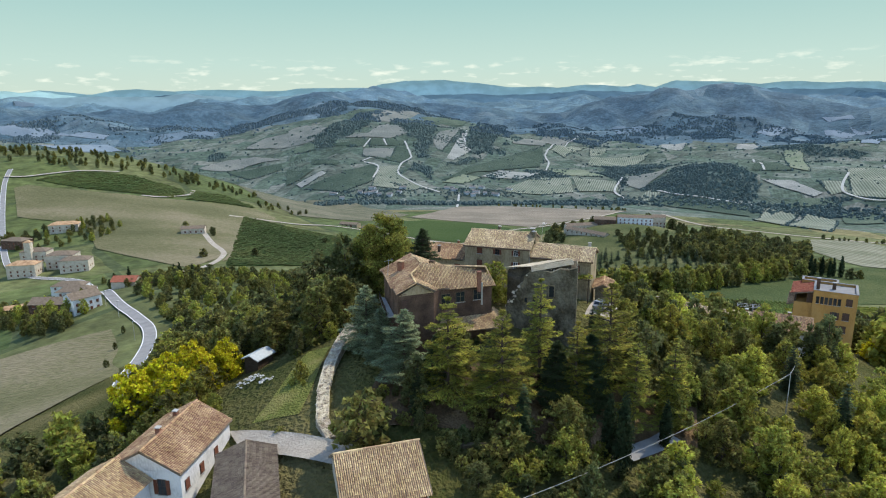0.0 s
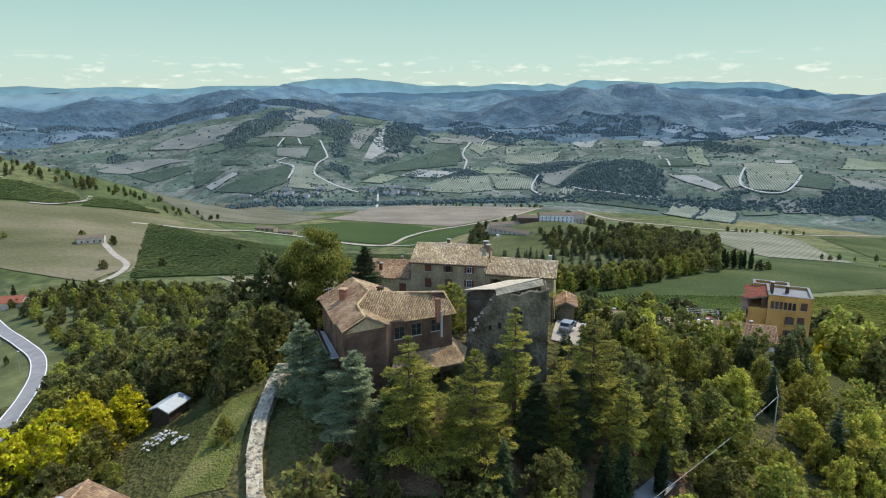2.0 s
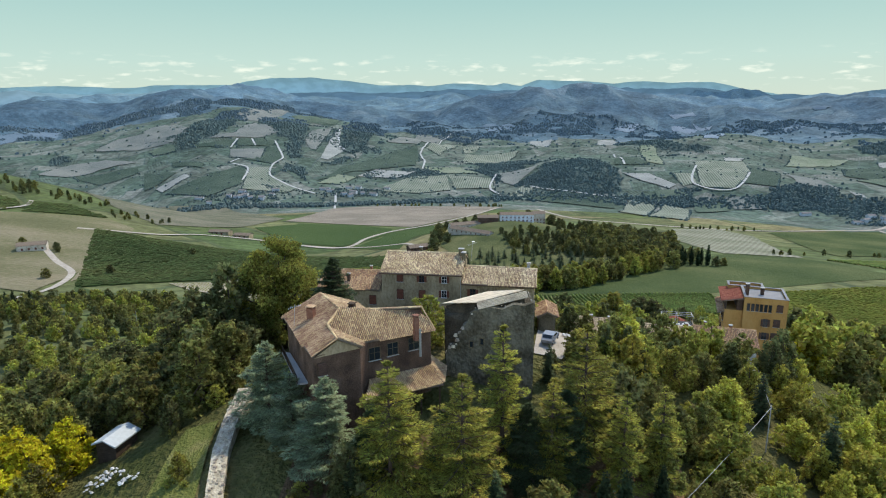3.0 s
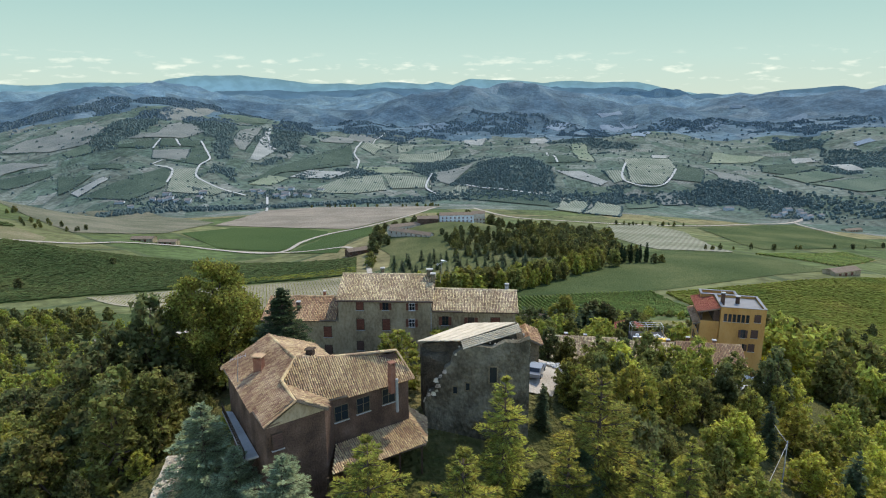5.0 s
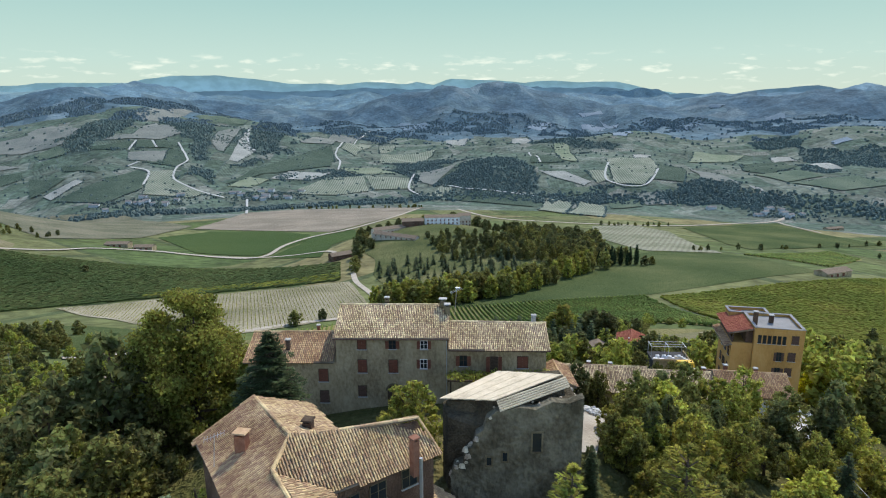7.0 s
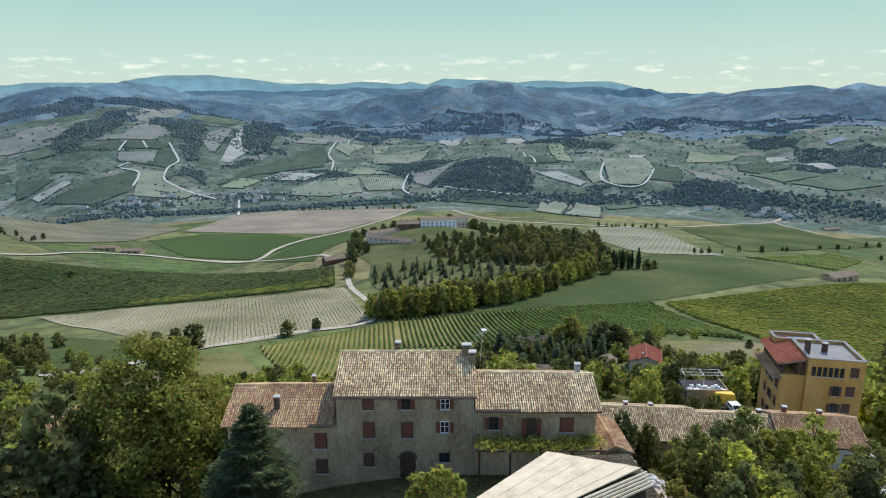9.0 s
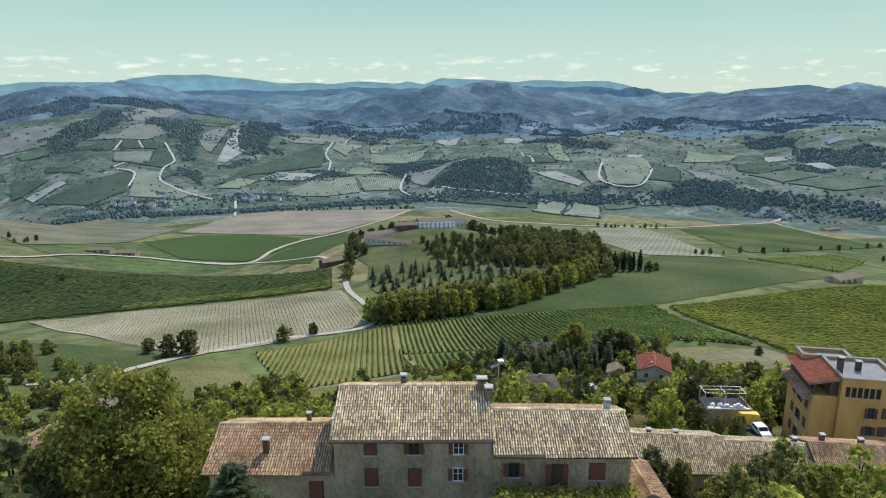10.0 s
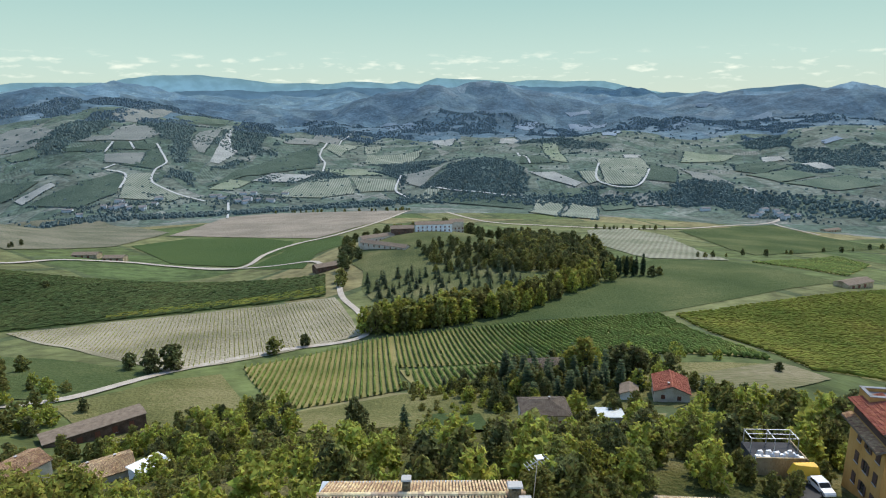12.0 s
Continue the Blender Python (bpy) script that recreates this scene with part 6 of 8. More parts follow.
KINDS = {
    # kind: height, builder, leaf, label
    "oak_a": (9.0, lambda: broad_tree("oak", 9, 4.0, 3612, 0.212, 1, 0.02), "oak", "leafy green broad tree on the hillside"),
    "oak_b": (9.0, lambda: broad_tree("oak", 9, 3.2, 3360, 0.201, 2, 0.0, 0.5), "oak", "upright green broad tree on the hillside"),
    "dark_a": (9.0, lambda: broad_tree("dark", 9, 3.4, 3360, 0.207, 3, 0.02, 0.4), "dark", "dark green broad tree on the hillside"),
    "dark_b": (9.0, lambda: broad_tree("dark", 9, 4.2, 3612, 0.212, 4, 0.0), "dark", "dense dark green tree on the hillside"),
    "bright_a": (8.0, lambda: broad_tree("bright", 8, 3.6, 3360, 0.196, 5, 0.0, 0.2), "bright", "yellow-green tree on the sunny slope"),
    "lime_a": (8.0, lambda: broad_tree("bright", 8, 3.7, 3360, 0.196, 25, 0.0, 0.4), "lime", "sunlit lime-green tree on the slope"),
    "yellow_a": (6.0, lambda: broad_tree("yellow", 6, 3.2, 4200, 0.15, 6, 0.05), "yellow", "small tree with bright yellow leaves"),
    "linden": (14.0, lambda: broad_tree("oak", 14, 7.0, 42000, 0.13, 7, 0.04), "linden", "tall full-crowned linden beside the farmhouse"),
    "bush": (2.6, lambda: broad_tree("oak", 2.6, 1.7, 900, 0.125, 8, 0.0), "oak", "low rounded green bush on the slope"),
    "bush_dry": (2.4, lambda: broad_tree("bright", 2.4, 1.6, 900, 0.115, 9, 0.0), "bright", "low dry yellow-green bush on the slope"),
    "cedar_a": (16.0, lambda: cedar(16, 5.8, 10, 0.22, 11, 7, 0.2), "needle", "yellow-green cedar with spreading tiers of boughs"),
    "cedar_b": (16.0, lambda: cedar(16, 3.8, 11, 0.2, 14, 6, 0.14), "needle", "slim yellow-green cedar with tiered boughs"),
    "blue_cedar": (12.0, lambda: cedar(12, 6.0, 12, 0.22, 13, 9, 0.04, -0.06), "blue", "blue-grey cedar with drooping boughs"),
    "spruce": (9.0, lambda: needle_tree(9, 2.4, 13, 0.24, 0.3, 16, 8, 0.04), "spruce", "dark green spruce with dense boughs"),
    "dark_cedar": (14.0, lambda: cedar(14, 5.0, 21, 0.22, 26, 11, 0.02, 0.0), "spruce", "tall dense dark cedar before the farmhouse"),
    "cypress": (9.0, lambda: column_tree(9, 0.95, 14, 3000, 0.16), "cypress", "narrow dark cypress on the slope"),
    "mid_oak": (9.0, lambda: broad_tree("oak", 9, 3.9, 874, 0.414, 31, 0.0), "oak", "leafy green broad tree on the hillside"),
    "mid_dark": (9.0, lambda: broad_tree("dark", 9, 3.5, 836, 0.414, 32, 0.0, 0.4), "dark", "dark green broad tree on the hillside"),
    "mid_bright": (8.0, lambda: broad_tree("bright", 8, 3.5, 798, 0.392, 33, 0.0, 0.2), "bright", "yellow-green broad tree on the hillside"),
    "mid_scrub": (5.0, lambda: broad_tree("oak", 5, 2.8, 380, 0.36, 34, 0.0), "oak", "green scrub on the slope"),
    "mid_scrub_dry": (5.0, lambda: broad_tree("bright", 5, 2.8, 380, 0.36, 35, 0.0), "bright", "dry yellow-green scrub on the slope"),
    "far_oak": (9.0, lambda: broad_tree("oak", 9, 3.4, 800, 0.42, 15, 0.06, 0.4), "oak", "green tree at the edge of the park wood"),
    "far_bright": (9.0, lambda: broad_tree("bright", 9, 3.2, 800, 0.4, 19, 0.04, 0.5), "bright", "yellow-green tree at the edge of the park wood"),
    "far_dark": (10.0, lambda: broad_tree("dark", 10, 3.8, 800, 0.46, 16, 0.06, 0.2), "dark", "dark tree in the park wood"),
    "far_spruce": (8.0, lambda: needle_tree(8, 1.9, 17, 0.5, 0.3, 9, 6, 0.05), "spruce", "young dark spruce in a plantation"),
    "far_cypress": (11.0, lambda: column_tree(11, 1.3, 18, 800, 0.34), "cypress", "tall dark cypress in a short row"),
}
protos = {}
stands, stand_shapes = {}, {}


def stand_tree(kind, x, y, h, wide):
    """Adds a tree to the joined woods of its leaf colour, for trees past those that stand alone."""
    h0, build, leaf, text = KINDS[kind]
    if kind not in stand_shapes:
        stand_shapes[kind] = np.array(build()[1].v)
    v = stand_shapes[kind]
    k, a = h / h0, rng.uniform(0, 6.283)
    ca, sa_ = math.cos(a), math.sin(a)
    q = np.empty_like(v)
    q[:, 0], q[:, 1], q[:, 2] = (v[:, 0] * ca - v[:, 1] * sa_) * k * wide + x, (v[:, 0] * sa_ + v[:, 1] * ca) * k * wide + y, v[:, 2] * k + land(x, y)
    stands.setdefault(leaf, []).append(q)


def build_stands():
    for leaf, chunks in stands.items():
        v = np.concatenate(chunks)
        me = bpy.data.meshes.new("woodland")
        n = len(v) // 3
        me.vertices.add(len(v))
        me.vertices.foreach_set("co", v.ravel())
        me.loops.add(len(v))
        me.loops.foreach_set("vertex_index", np.arange(len(v)))
        me.polygons.add(n)
        me.polygons.foreach_set("loop_start", np.arange(0, len(v), 3))
        me.materials.append(LEAF[leaf])
        me.update(calc_edges=True)
        tagged(new("woodland", me), {"oak": "mixed green woodland over the slopes", "dark": "dark green woodland over the slopes", "bright": "yellow-green scrub woodland on the slopes"}[leaf], "woodland", kind="stuff")



def plant(kind, x, y, h, sink=0.0, group="", z=None, wide=1.0, label=""):
    h0, build, leaf, text = KINDS[kind]
    if kind[:4] == "mid_" or group == "park wood":
        return stand_tree(kind, x, y, h, wide)
    k = h / h0
    z = (land(x, y) if z is None else z) - sink
    turn = rng.uniform(0, 360)
    if kind not in protos:
        t, c = build()
        tree = thing(kind.rsplit("_", 1)[0] if kind[-2:] in ("_a", "_b") else kind, text, "tree" if "bush" not in kind else "bush", (x, y, z), turn, group)
        tree.name = {"lime": "broad_tree", "oak": "broad_tree", "dark": "broad_tree", "bright": "broad_tree", "yellow": "yellow_tree", "cedar": "cedar_tree", "far": "park_tree", "mid": "broad_tree"}.get(kind.split("_")[0], kind)
        tree.scale = (k * wide, k * wide, k)
        part("trunk", t, M["bark"], tree)
        part("crown", c, LEAF[leaf], tree)
        protos[kind] = tree
        return tree
    p = protos[kind]
    q = p.scale
    tree = copy_thing(p, pose(x, y, z, 0, 0, turn) @ Matrix.Diagonal((k * wide / q[0], k * wide / q[1], k / q[2], 1)))
    if group:
        tree["group"] = group
    if label:
        tree["label"] = label
    return tree


# known trees, with dark ones added for shade under the cedars: kind, place, top
for kind, x, y, top in (
        ("cedar_b", 7.6, -33.3, 13.0), ("cedar_a", 17.3, -31.4, 12.0), ("cedar_a", -4.7, -38.4, 11.6), ("cedar_a", 2.5, -39.5, 10.4), ("blue_cedar", -19.6, -24.5, 8.4),
        ("blue_cedar", -11.5, -34.5, 8.2), ("linden", -24.3, 9.7, 14.8), ("dark_cedar", -13.0, -9.0, 14.6), ("bush", -14.5, -47.0, 1.9), ("cypress", 18.0, -43.6, 1.5),
        ("cypress", 24.4, -37.6, -2.0), ("yellow_a", -48.5, -17.0, -4.7), ("yellow_a", -52.0, -27.0, -5.5), ("yellow_a", -57.0, -22.0, -5.5), ("yellow_a", -53.0, -20.5, -4.2), ("yellow_a", -60.5, -27.0, -6.5), ("yellow_a", -50.0, -22.5, -4.6), ("bright_a", 0.2, -12.4, 10.2), ("spruce", 48.5, -15.6, -2.1),
        # dark_cedar and spruce at y -34 to -42 are added as shade among cedars
        ("dark_a", -32.5, 7.0, 10.0), ("dark_b", -38.5, 3.5, 6.5), ("oak_b", -34.5, -3.0, 4.5), ("oak_a", 21.5, -12.5, 4.2), ("spruce", 16.2, -18.5, 4.6), ("bright_a", 23.0, -8.5, 3.0), ("dark_a", 17.5, -15.5, 2.6), ("dark_cedar", -6.5, -35.5, 5.5), ("dark_cedar", 1.0, -36.0, 5.0), ("dark_cedar", 10.0, -35.5, 5.0), ("spruce", -8.5, -41.0, 2.5), ("dark_cedar", 14.5, -34.0, 5.5), ("spruce", 5.5, -42.0, 1.5), ("cedar_b", 12.5, -36.0, 8.0), ("spruce", 52.0, -26.0, -3.5), ("dark_a", -9.0, -40.0, 4.0), ("dark_b", 22.0, -28.0, 5.0), ("cedar_b", 26.0, -33.0, 5.0), ("cedar_b", 20.5, -36.0, 6.0), ("cypress", 16.5, -42.0, 0.5), ("dark_b", -4.0, -33.0, 6.0), ("blue_cedar", -16.0, -29.5, 6.5),
        ("dark_a", 4.0, 108.0, -33.0), ("spruce", 14.0, 96.0, -30.0), ("dark_b", 35.0, 43.0, -8.0), ("yellow_a", 83.5, 28.0, -16.5), ("yellow_a", 86.5, 26.0, -17.0), ("bright_a", 91.0, 30.0, -16.0)):
    g0 = land(x, y)
    plant(kind, x, y, top - g0)


def free(x, y):
    """Whether a tree may stand here: clear of houses, roads, the stone path and the yards."""
    for cx, cy, r in CLEAR:
        if (x - cx) ** 2 + (y - cy) ** 2 < r * r:
            return False
    for (ax, ay), (bx, by) in zip(ROAD, ROAD[1:]):
        t = max(0, min(1, ((x - ax) * (bx - ax) + (y - ay) * (by - ay)) / ((bx - ax) ** 2 + (by - ay) ** 2)))
        if math.hypot(x - ax - t * (bx - ax), y - ay - t * (by - ay)) < 9:
            return False
    return True


ROAD = [(-88, 8), (-108, 36), (-127, 70), (-141, 96), (-154, 115), (-170, 130), (-199, 156), (-262, 226), (-327, 296), (-422, 333), (-478, 387)]
CLEAR = [(45, 91, 6), (39, 76, 6), (0, 3, 17), (-12, -25, 11), (8, -17, 10), (17, -2, 12), (74, 33, 13), (-40, -50, 13), (-10, -56, 11), (-30, -52, 7), (60, 8, 9), (67, 9, 8),
         (40, 24, 12), (58, 36, 10), (54, 24, 9), (58, 123, 10), (78, 166, 9), (100, 122, 10), (89, 130, 6), (-42, -17, 7), (-38, -27, 5), (-22, -38, 6), (-23, -28, 6), (-20, -45, 7),
         (-35, -38, 8), (24, 108, 16), (-70, 165, 16), (-80, 134, 8), (-60, 126, 9), (20, -40, 5), (-28, -20, 5), (75, 128, 7), (-34, -26, 6), (-70, 172, 20), (-90, 160, 10), (-80, 124, 15), (-60, 116, 14), (-46, 104, 10), (-70, 100, 9), (58, 108, 9), (66, 92, 6), (101, 110, 8), (30, 100, 12), (140, 132, 26), (20, -34, 5), (50, 108, 8), (43, 98, 6), (92, 112, 8), (64, 102, 6), (33, 118, 14), (50, 185, 17), (63, 33, 4)]


def scatter(n, x0, x1, y0, y1, kinds, h0, h1, seed, gap=3.2, group="hillside trees", ok=None):
    w, put = random.Random(seed), []
    for _ in range(n * 6):
        if len(put) >= n:
            break
        x, y = w.uniform(x0, x1), w.uniform(y0, y1)
        if not free(x, y) or any((x - a) ** 2 + (y - b) ** 2 < gap * gap for a, b in put) or (ok and not ok(x, y)):
            continue
        put.append((x, y))
        plant(w.choice(kinds), x, y, w.uniform(h0, h1), group=group, wide=w.uniform(0.85, 1.25))



NEAR = ["oak_a", "oak_b", "dark_a", "dark_b", "bright_a"]
MID = ["mid_oak", "mid_dark", "mid_bright", "mid_oak", "mid_bright"]
def scatter_to(n, x0, x1, y0, y1, kinds, t0, t1, seed, gap=3.6, group="hillside trees"):
    """As scatter, with the heights of the tree tops given."""
    w, put = random.Random(seed), []
    for _ in range(n * 6):
        x, y = w.uniform(x0, x1), w.uniform(y0, y1)
        if len(put) >= n or not free(x, y) or any((x - a) ** 2 + (y - b) ** 2 < gap * gap for a, b in put):
            continue
        put.append((x, y))
        plant(w.choice(kinds), x, y, min(13.0, max(2.5, w.uniform(t0, t1) - land(x, y))), group=group, wide=w.uniform(0.8, 1.1))


scatter(56, -72, -27, -14, 36, NEAR, 7.5, 11.5, 1, 4.4)
scatter(30, -80, -30, 30, 56, MID, 8, 12, 61, 4.6)
scatter_to(36, 27, 62, -5, 9, ["oak_a", "dark_a", "oak_b", "bright_a"], -3.2, -0.6, 62, 3.6)
scatter(20, 20, 44, -22, 6, ["oak_a", "bright_a", "dark_a", "oak_b"], 5, 8, 63, 3.6)
scatter(7, 18, 44, 26, 48, ["oak_a", "dark_b", "oak_b", "bright_a"], 5, 7.5, 64, 4.4)
scatter(14, 60, 92, 134, 178, ["far_spruce"], 7, 10, 73, 4.0, "garden spruces")
scatter(66, 86, 152, 6, 76, MID, 9, 14, 65, 4.8)
scatter(44, 92, 152, 56, 106, MID, 7, 10, 93, 4.8)
scatter(22, 24, 40, -62, 6, ["oak_a", "lime_a", "bright_a", "oak_b"], 5, 8, 2, 3.8)
scatter(30, 38, 68, -66, 6, ["lime_a", "lime_a", "bright_a", "bright_a"], 5, 8.5, 48, 3.8)
scatter(64, 46, 112, -62, 2, ["lime_a", "bright_a", "lime_a", "lime_a"], 4.5, 8, 3, 3.8)
scatter(12, 22, 32, -26, 10, ["oak_a", "bright_a", "dark_a"], 4, 7, 31, 3.0)
scatter(80, -105, 80, 20, 62, ["mid_bright", "mid_oak", "mid_dark", "mid_bright"], 5, 9, 4, 4.0)
scatter(60, -105, -20, 60, 100, ["mid_scrub", "mid_scrub_dry"], 2.5, 5, 46, 4.0)
scatter(90, -20, 80, 60, 104, ["mid_scrub", "mid_scrub_dry"], 3, 6, 47, 3.5)
scatter(40, -120, -50, -72, -20, ["mid_oak", "mid_bright", "mid_dark"], 5, 9, 5, 4.5)
scatter(26, 28, 80, 44, 75, MID, 4, 7, 6, 4.0)
scatter(50, 60, 150, 52, 122, MID, 4, 8, 7, 4.2)
scatter(40, 40, 112, 108, 182, ["mid_dark", "far_spruce", "mid_oak", "mid_dark"], 5, 9, 8, 4.5)
scatter(110, 28, 150, 84, 186, ["mid_scrub", "mid_scrub_dry"], 1.8, 4.2, 71, 3.6)
scatter(130, -190, -84, 96, 262, ["mid_oak", "mid_dark", "mid_bright", "mid_scrub"], 4.5, 8.5, 175, 4.6, ok=lambda x, y: y > -x * 0.72 + 10 and y < -x * 1.1 + 110)
scatter(60, -110, -20, 90, 160, ["mid_scrub", "mid_scrub_dry"], 1.8, 4.0, 72, 3.6)
scatter(50, 80, 160, -10, 60, MID, 5, 9, 9, 4.5)
scatter(80, -150, -70, -10, 120, MID, 5, 9, 10, 4.8, ok=lambda x, y: y > -x * 0.78 - 38 and x > -140)
scatter(70, -110, -25, 95, 165, MID, 4, 8, 15, 4.2)
scatter(80, -218, -118, 104, 236, MID, 4.5, 8, 66, 6.0, ok=lambda x, y: y > -x * 0.72 + 4)
scatter(60, -345, -200, 125, 262, MID, 5, 9, 67, 5.5, ok=lambda x, y: -x * 0.72 - 34 < y < -x * 0.72 - 6)
scatter(26, -4, 20, -58, -44, ["bush", "dark_a", "bush_dry", "dark_b"], 1.8, 4.0, 68, 2.2, "bushes under the cedars")
scatter(16, -34, -25, -40, -18, ["bush_dry", "bush"], 0.8, 1.8, 74, 1.6, "bushes on the grass bank")
scatter(26, -48, -12, 116, 178, MID, 6, 9, 91, 4.2)
scatter(14, -34, 10, -50, -28, ["bush", "bush_dry", "bush"], 1.0, 2.4, 11, 2.4, "bushes under the cedars")
scatter(18, 14, 44, -50, -22, ["bush", "bush_dry", "dark_a"], 1.5, 4.5, 13, 2.6, "bushes under the cedars")
scatter(60, -62, 60, -76, 10, ["bush", "bush_dry"], 1.2, 3.0, 12, 3.0, "hillside bushes")
scatter(34, -44, -27, -40, 10, ["oak_b", "bright_a", "dark_a", "oak_a"], 3.2, 6.0, 41, 2.9)
scatter(30, -20, 16, -52, -38, ["bush", "dark_a", "bush", "dark_b"], 1.6, 4.2, 42, 2.2, "bushes under the cedars")
scatter(24, -36, -24, -50, -36, ["bush", "bush_dry"], 0.9, 2.0, 43, 2.0, "garden bushes")
scatter(30, -66, -46, -48, -8, ["oak_b", "bright_a", "oak_a"], 4, 7, 44, 3.4)
scatter(26, 10, 46, -66, -42, ["dark_a", "bright_a", "oak_a"], 4, 7.5, 45, 3.2)


# ---- other houses on the hill ----
def rows_of(face, xs, zs, w, h, sh):
    return [(face, x, z, w, h, sh) for x in xs for z in zs]


# white house with a lower wing below the stone path
gable_house("white_house", (-39.9, -48.2, -13.7), 90, 12.6, 9.4, 7.4, 2.5, "plaster_white", "roof_red", "white-washed two-storey house with an old clay tile roof",
            rows_of("s", (-5, -1.5, 2.2), (1.2, 4.4), 0.9, 1.3, "shut") + [("w", -2.2, 4.2, 1.0, 2.0, "open"), ("w", 2.2, 4.4, 0.9, 1.3, "shut"), ("w", 0.5, 1.0, 1.1, 2.1, "shut")],
            chims=((-2.0, 0.4, 1.0), (3.0, 1.0, 1.0)), group="old hamlet houses")
gable_house("white_house", (-43.6, -60.6, -14.5), 86, 12.0, 8.0, 7.2, 2.3, "plaster_white", "roof_ochre", "low white wing with a mossy clay tile roof",
            rows_of("s", (-3, 1), (1.2, 4.2), 0.9, 1.2, "shut"), chims=((-3.5, 2.0, 0.9),), group="old hamlet houses")
gable_house("barn", (-27.0, -54.2, -12.0), -66, 13.0, 6.4, 5.2, 1.2, "plaster_brown", "roof_brown", "small barn with a dark brown tile roof", category="barn")
gable_house("tiled_house", (-11.2, -52.9, -11.0), 25, 9.4, 10.4, 5.5, 3.3, "plaster_cream", "roof_ochre", "house with a broad pale clay tile roof below the cedars",
            rows_of("s", (-4, 0, 4), (1.2, 3.9), 0.9, 1.3, "shut"), group="old hamlet houses")
# row houses along the lane to the orange house
gable_house("row_house", (36.6, 19.6, -13.2), -18, 12.5, 9.6, 4.9, 2.1, "plaster_grey", "roof_grey", "low terraced house with a weathered tile roof",
            rows_of("s", (-4, -1, 3), (1.6,), 0.8, 1.1, "shut"), chims=((-2.5, 1.0, 0.8), (1.0, 1.2, 0.7)), group="terraced row")
gable_house("row_house", (48.0, 15.8, -13.4), -18, 11.0, 9.2, 4.7, 2.1, "plaster_grey", "roof_grey", "low terraced house with a patched tile roof",
            rows_of("s", (-3, 1), (1.6,), 0.8, 1.1, "shut"), chims=((3.5, 0.6, 0.9),), group="terraced row")
gable_house("end_house", (57.4, 12.2, -14.2), -20, 10.2, 8.8, 6.2, 1.9, "plaster_white", "roof_red", "white end house of the terrace with a red-brown tile roof",
            rows_of("s", (-3, 0, 3), (1.2, 3.9), 0.9, 1.2, "shut"), chims=((-3.2, 1.2, 1.2), (1.2, 0.8, 0.9)), group="terraced row")
gable_house("lean_to_shed", (20.0, -0.6, 0.2), -100, 5.4, 2.6, 2.9, 0.6, "stone_dark", "roof_red", "stone shed with a small tiled roof beside the farmhouse", category="shed")
gable_house("garden_shed", (-42.2, -16.4, -9.9), 74, 4.2, 2.9, 2.4, 0.6, "wood_dark", "sheet_blue", "timber garden shed under a pale sheet roof", detail=False, category="shed")
gable_house("flat_annex", (0.2, 13.6, 0.0), -13, 11.6, 5.2, 5.2, 0.15, "plaster_grey", "sheet_blue", "rear annex with a pale blue-grey sheet roof", detail=False, category="annex")

# houses in the valley below
gable_house("villa", (57.5, 120.0, -52.6), -12, 13.0, 10.5, 4.2, 2.0, "plaster_cream", "roof_brown", "low cream house with a grey-brown hipped roof", rows_of("s", (-4, 0, 4), (1.2,), 1.1, 1.3, "shut") + [("w", 0, 1.2, 1.1, 1.3, "")], hip=True, chims=((1.5, 0.5, 0.9),), group="valley houses")
gable_house("villa", (78.0, 166.0, -61.5), -10, 13.0, 10.0, 3.6, 2.0, "plaster_cream", "roof_brown", "house with a brown hipped roof among trees", hip=True, chims=((0, 0.5, 0.9),), group="valley houses")
gable_house("villa", (100.0, 124.0, -52.0), 62, 11.5, 10.0, 3.4, 1.9, "plaster_cream", "roof_new", "low house with a red tile roof", rows_of("n", (-3, 2), (1.2,), 1.0, 1.2, "shut") + [("w", -2, 1.2, 1.0, 1.2, "shut"), ("w", 2.5, 1.2, 1.0, 1.2, "shut")], chims=((-4, 1, 0.9),), group="valley houses")
gable_house("cottage", (89.4, 129.5, -54.3), 60, 6.5, 5.0, 2.6, 1.1, "plaster_white", "roof_brown", "small white cottage with a grey tile roof", group="valley houses", detail=False)
gable_house("carport", (73.5, 112.0, -50.5), -15, 6.5, 5.0, 2.3, 0.3, "concrete", "sheet_blue", "open carport under pale sheets", detail=False, category="carport")
gable_house("long_stable", (-74.5, 171.0, -67.6), 28, 29.0, 8.0, 3.8, 0.5, "plaster_brown", "roof_brown", "long low dark stable with a flat brown roof", rows_of("s", (-10, -5, 0, 5, 10), (0.4,), 1.6, 2.2, "shut"), detail=False, category="stable")
gable_house("villa", (-81.0, 131.0, -57.5), 50, 14.0, 10.0, 3.8, 1.8, "plaster_cream", "roof_red", "house with a pinkish tile roof at the foot of the hill", group="valley houses", chims=((2, 1, 0.8),))
gable_house("villa", (-58.0, 121.5, -54.6), 22, 15.0, 9.0, 3.4, 1.6, "plaster_cream", "roof_ochre", "long house with a pale tile roof among gardens", group="valley houses", chims=((-2, 1, 0.8), (4, 1, 0.8)))
gable_house("canopy", (-43.5, 110.0, -47.2), 40, 7.0, 5.0, 2.4, 0.3, "white_paint", "white_paint", "white canopy over a garden seat", detail=False, category="canopy")
gable_house("red_house", (-213, 187, -61.5), 10, 13, 9, 4.5, 2.2, "plaster_cream", "roof_new", "house with a bright red tile roof by the road", detail=False, group="roadside village")
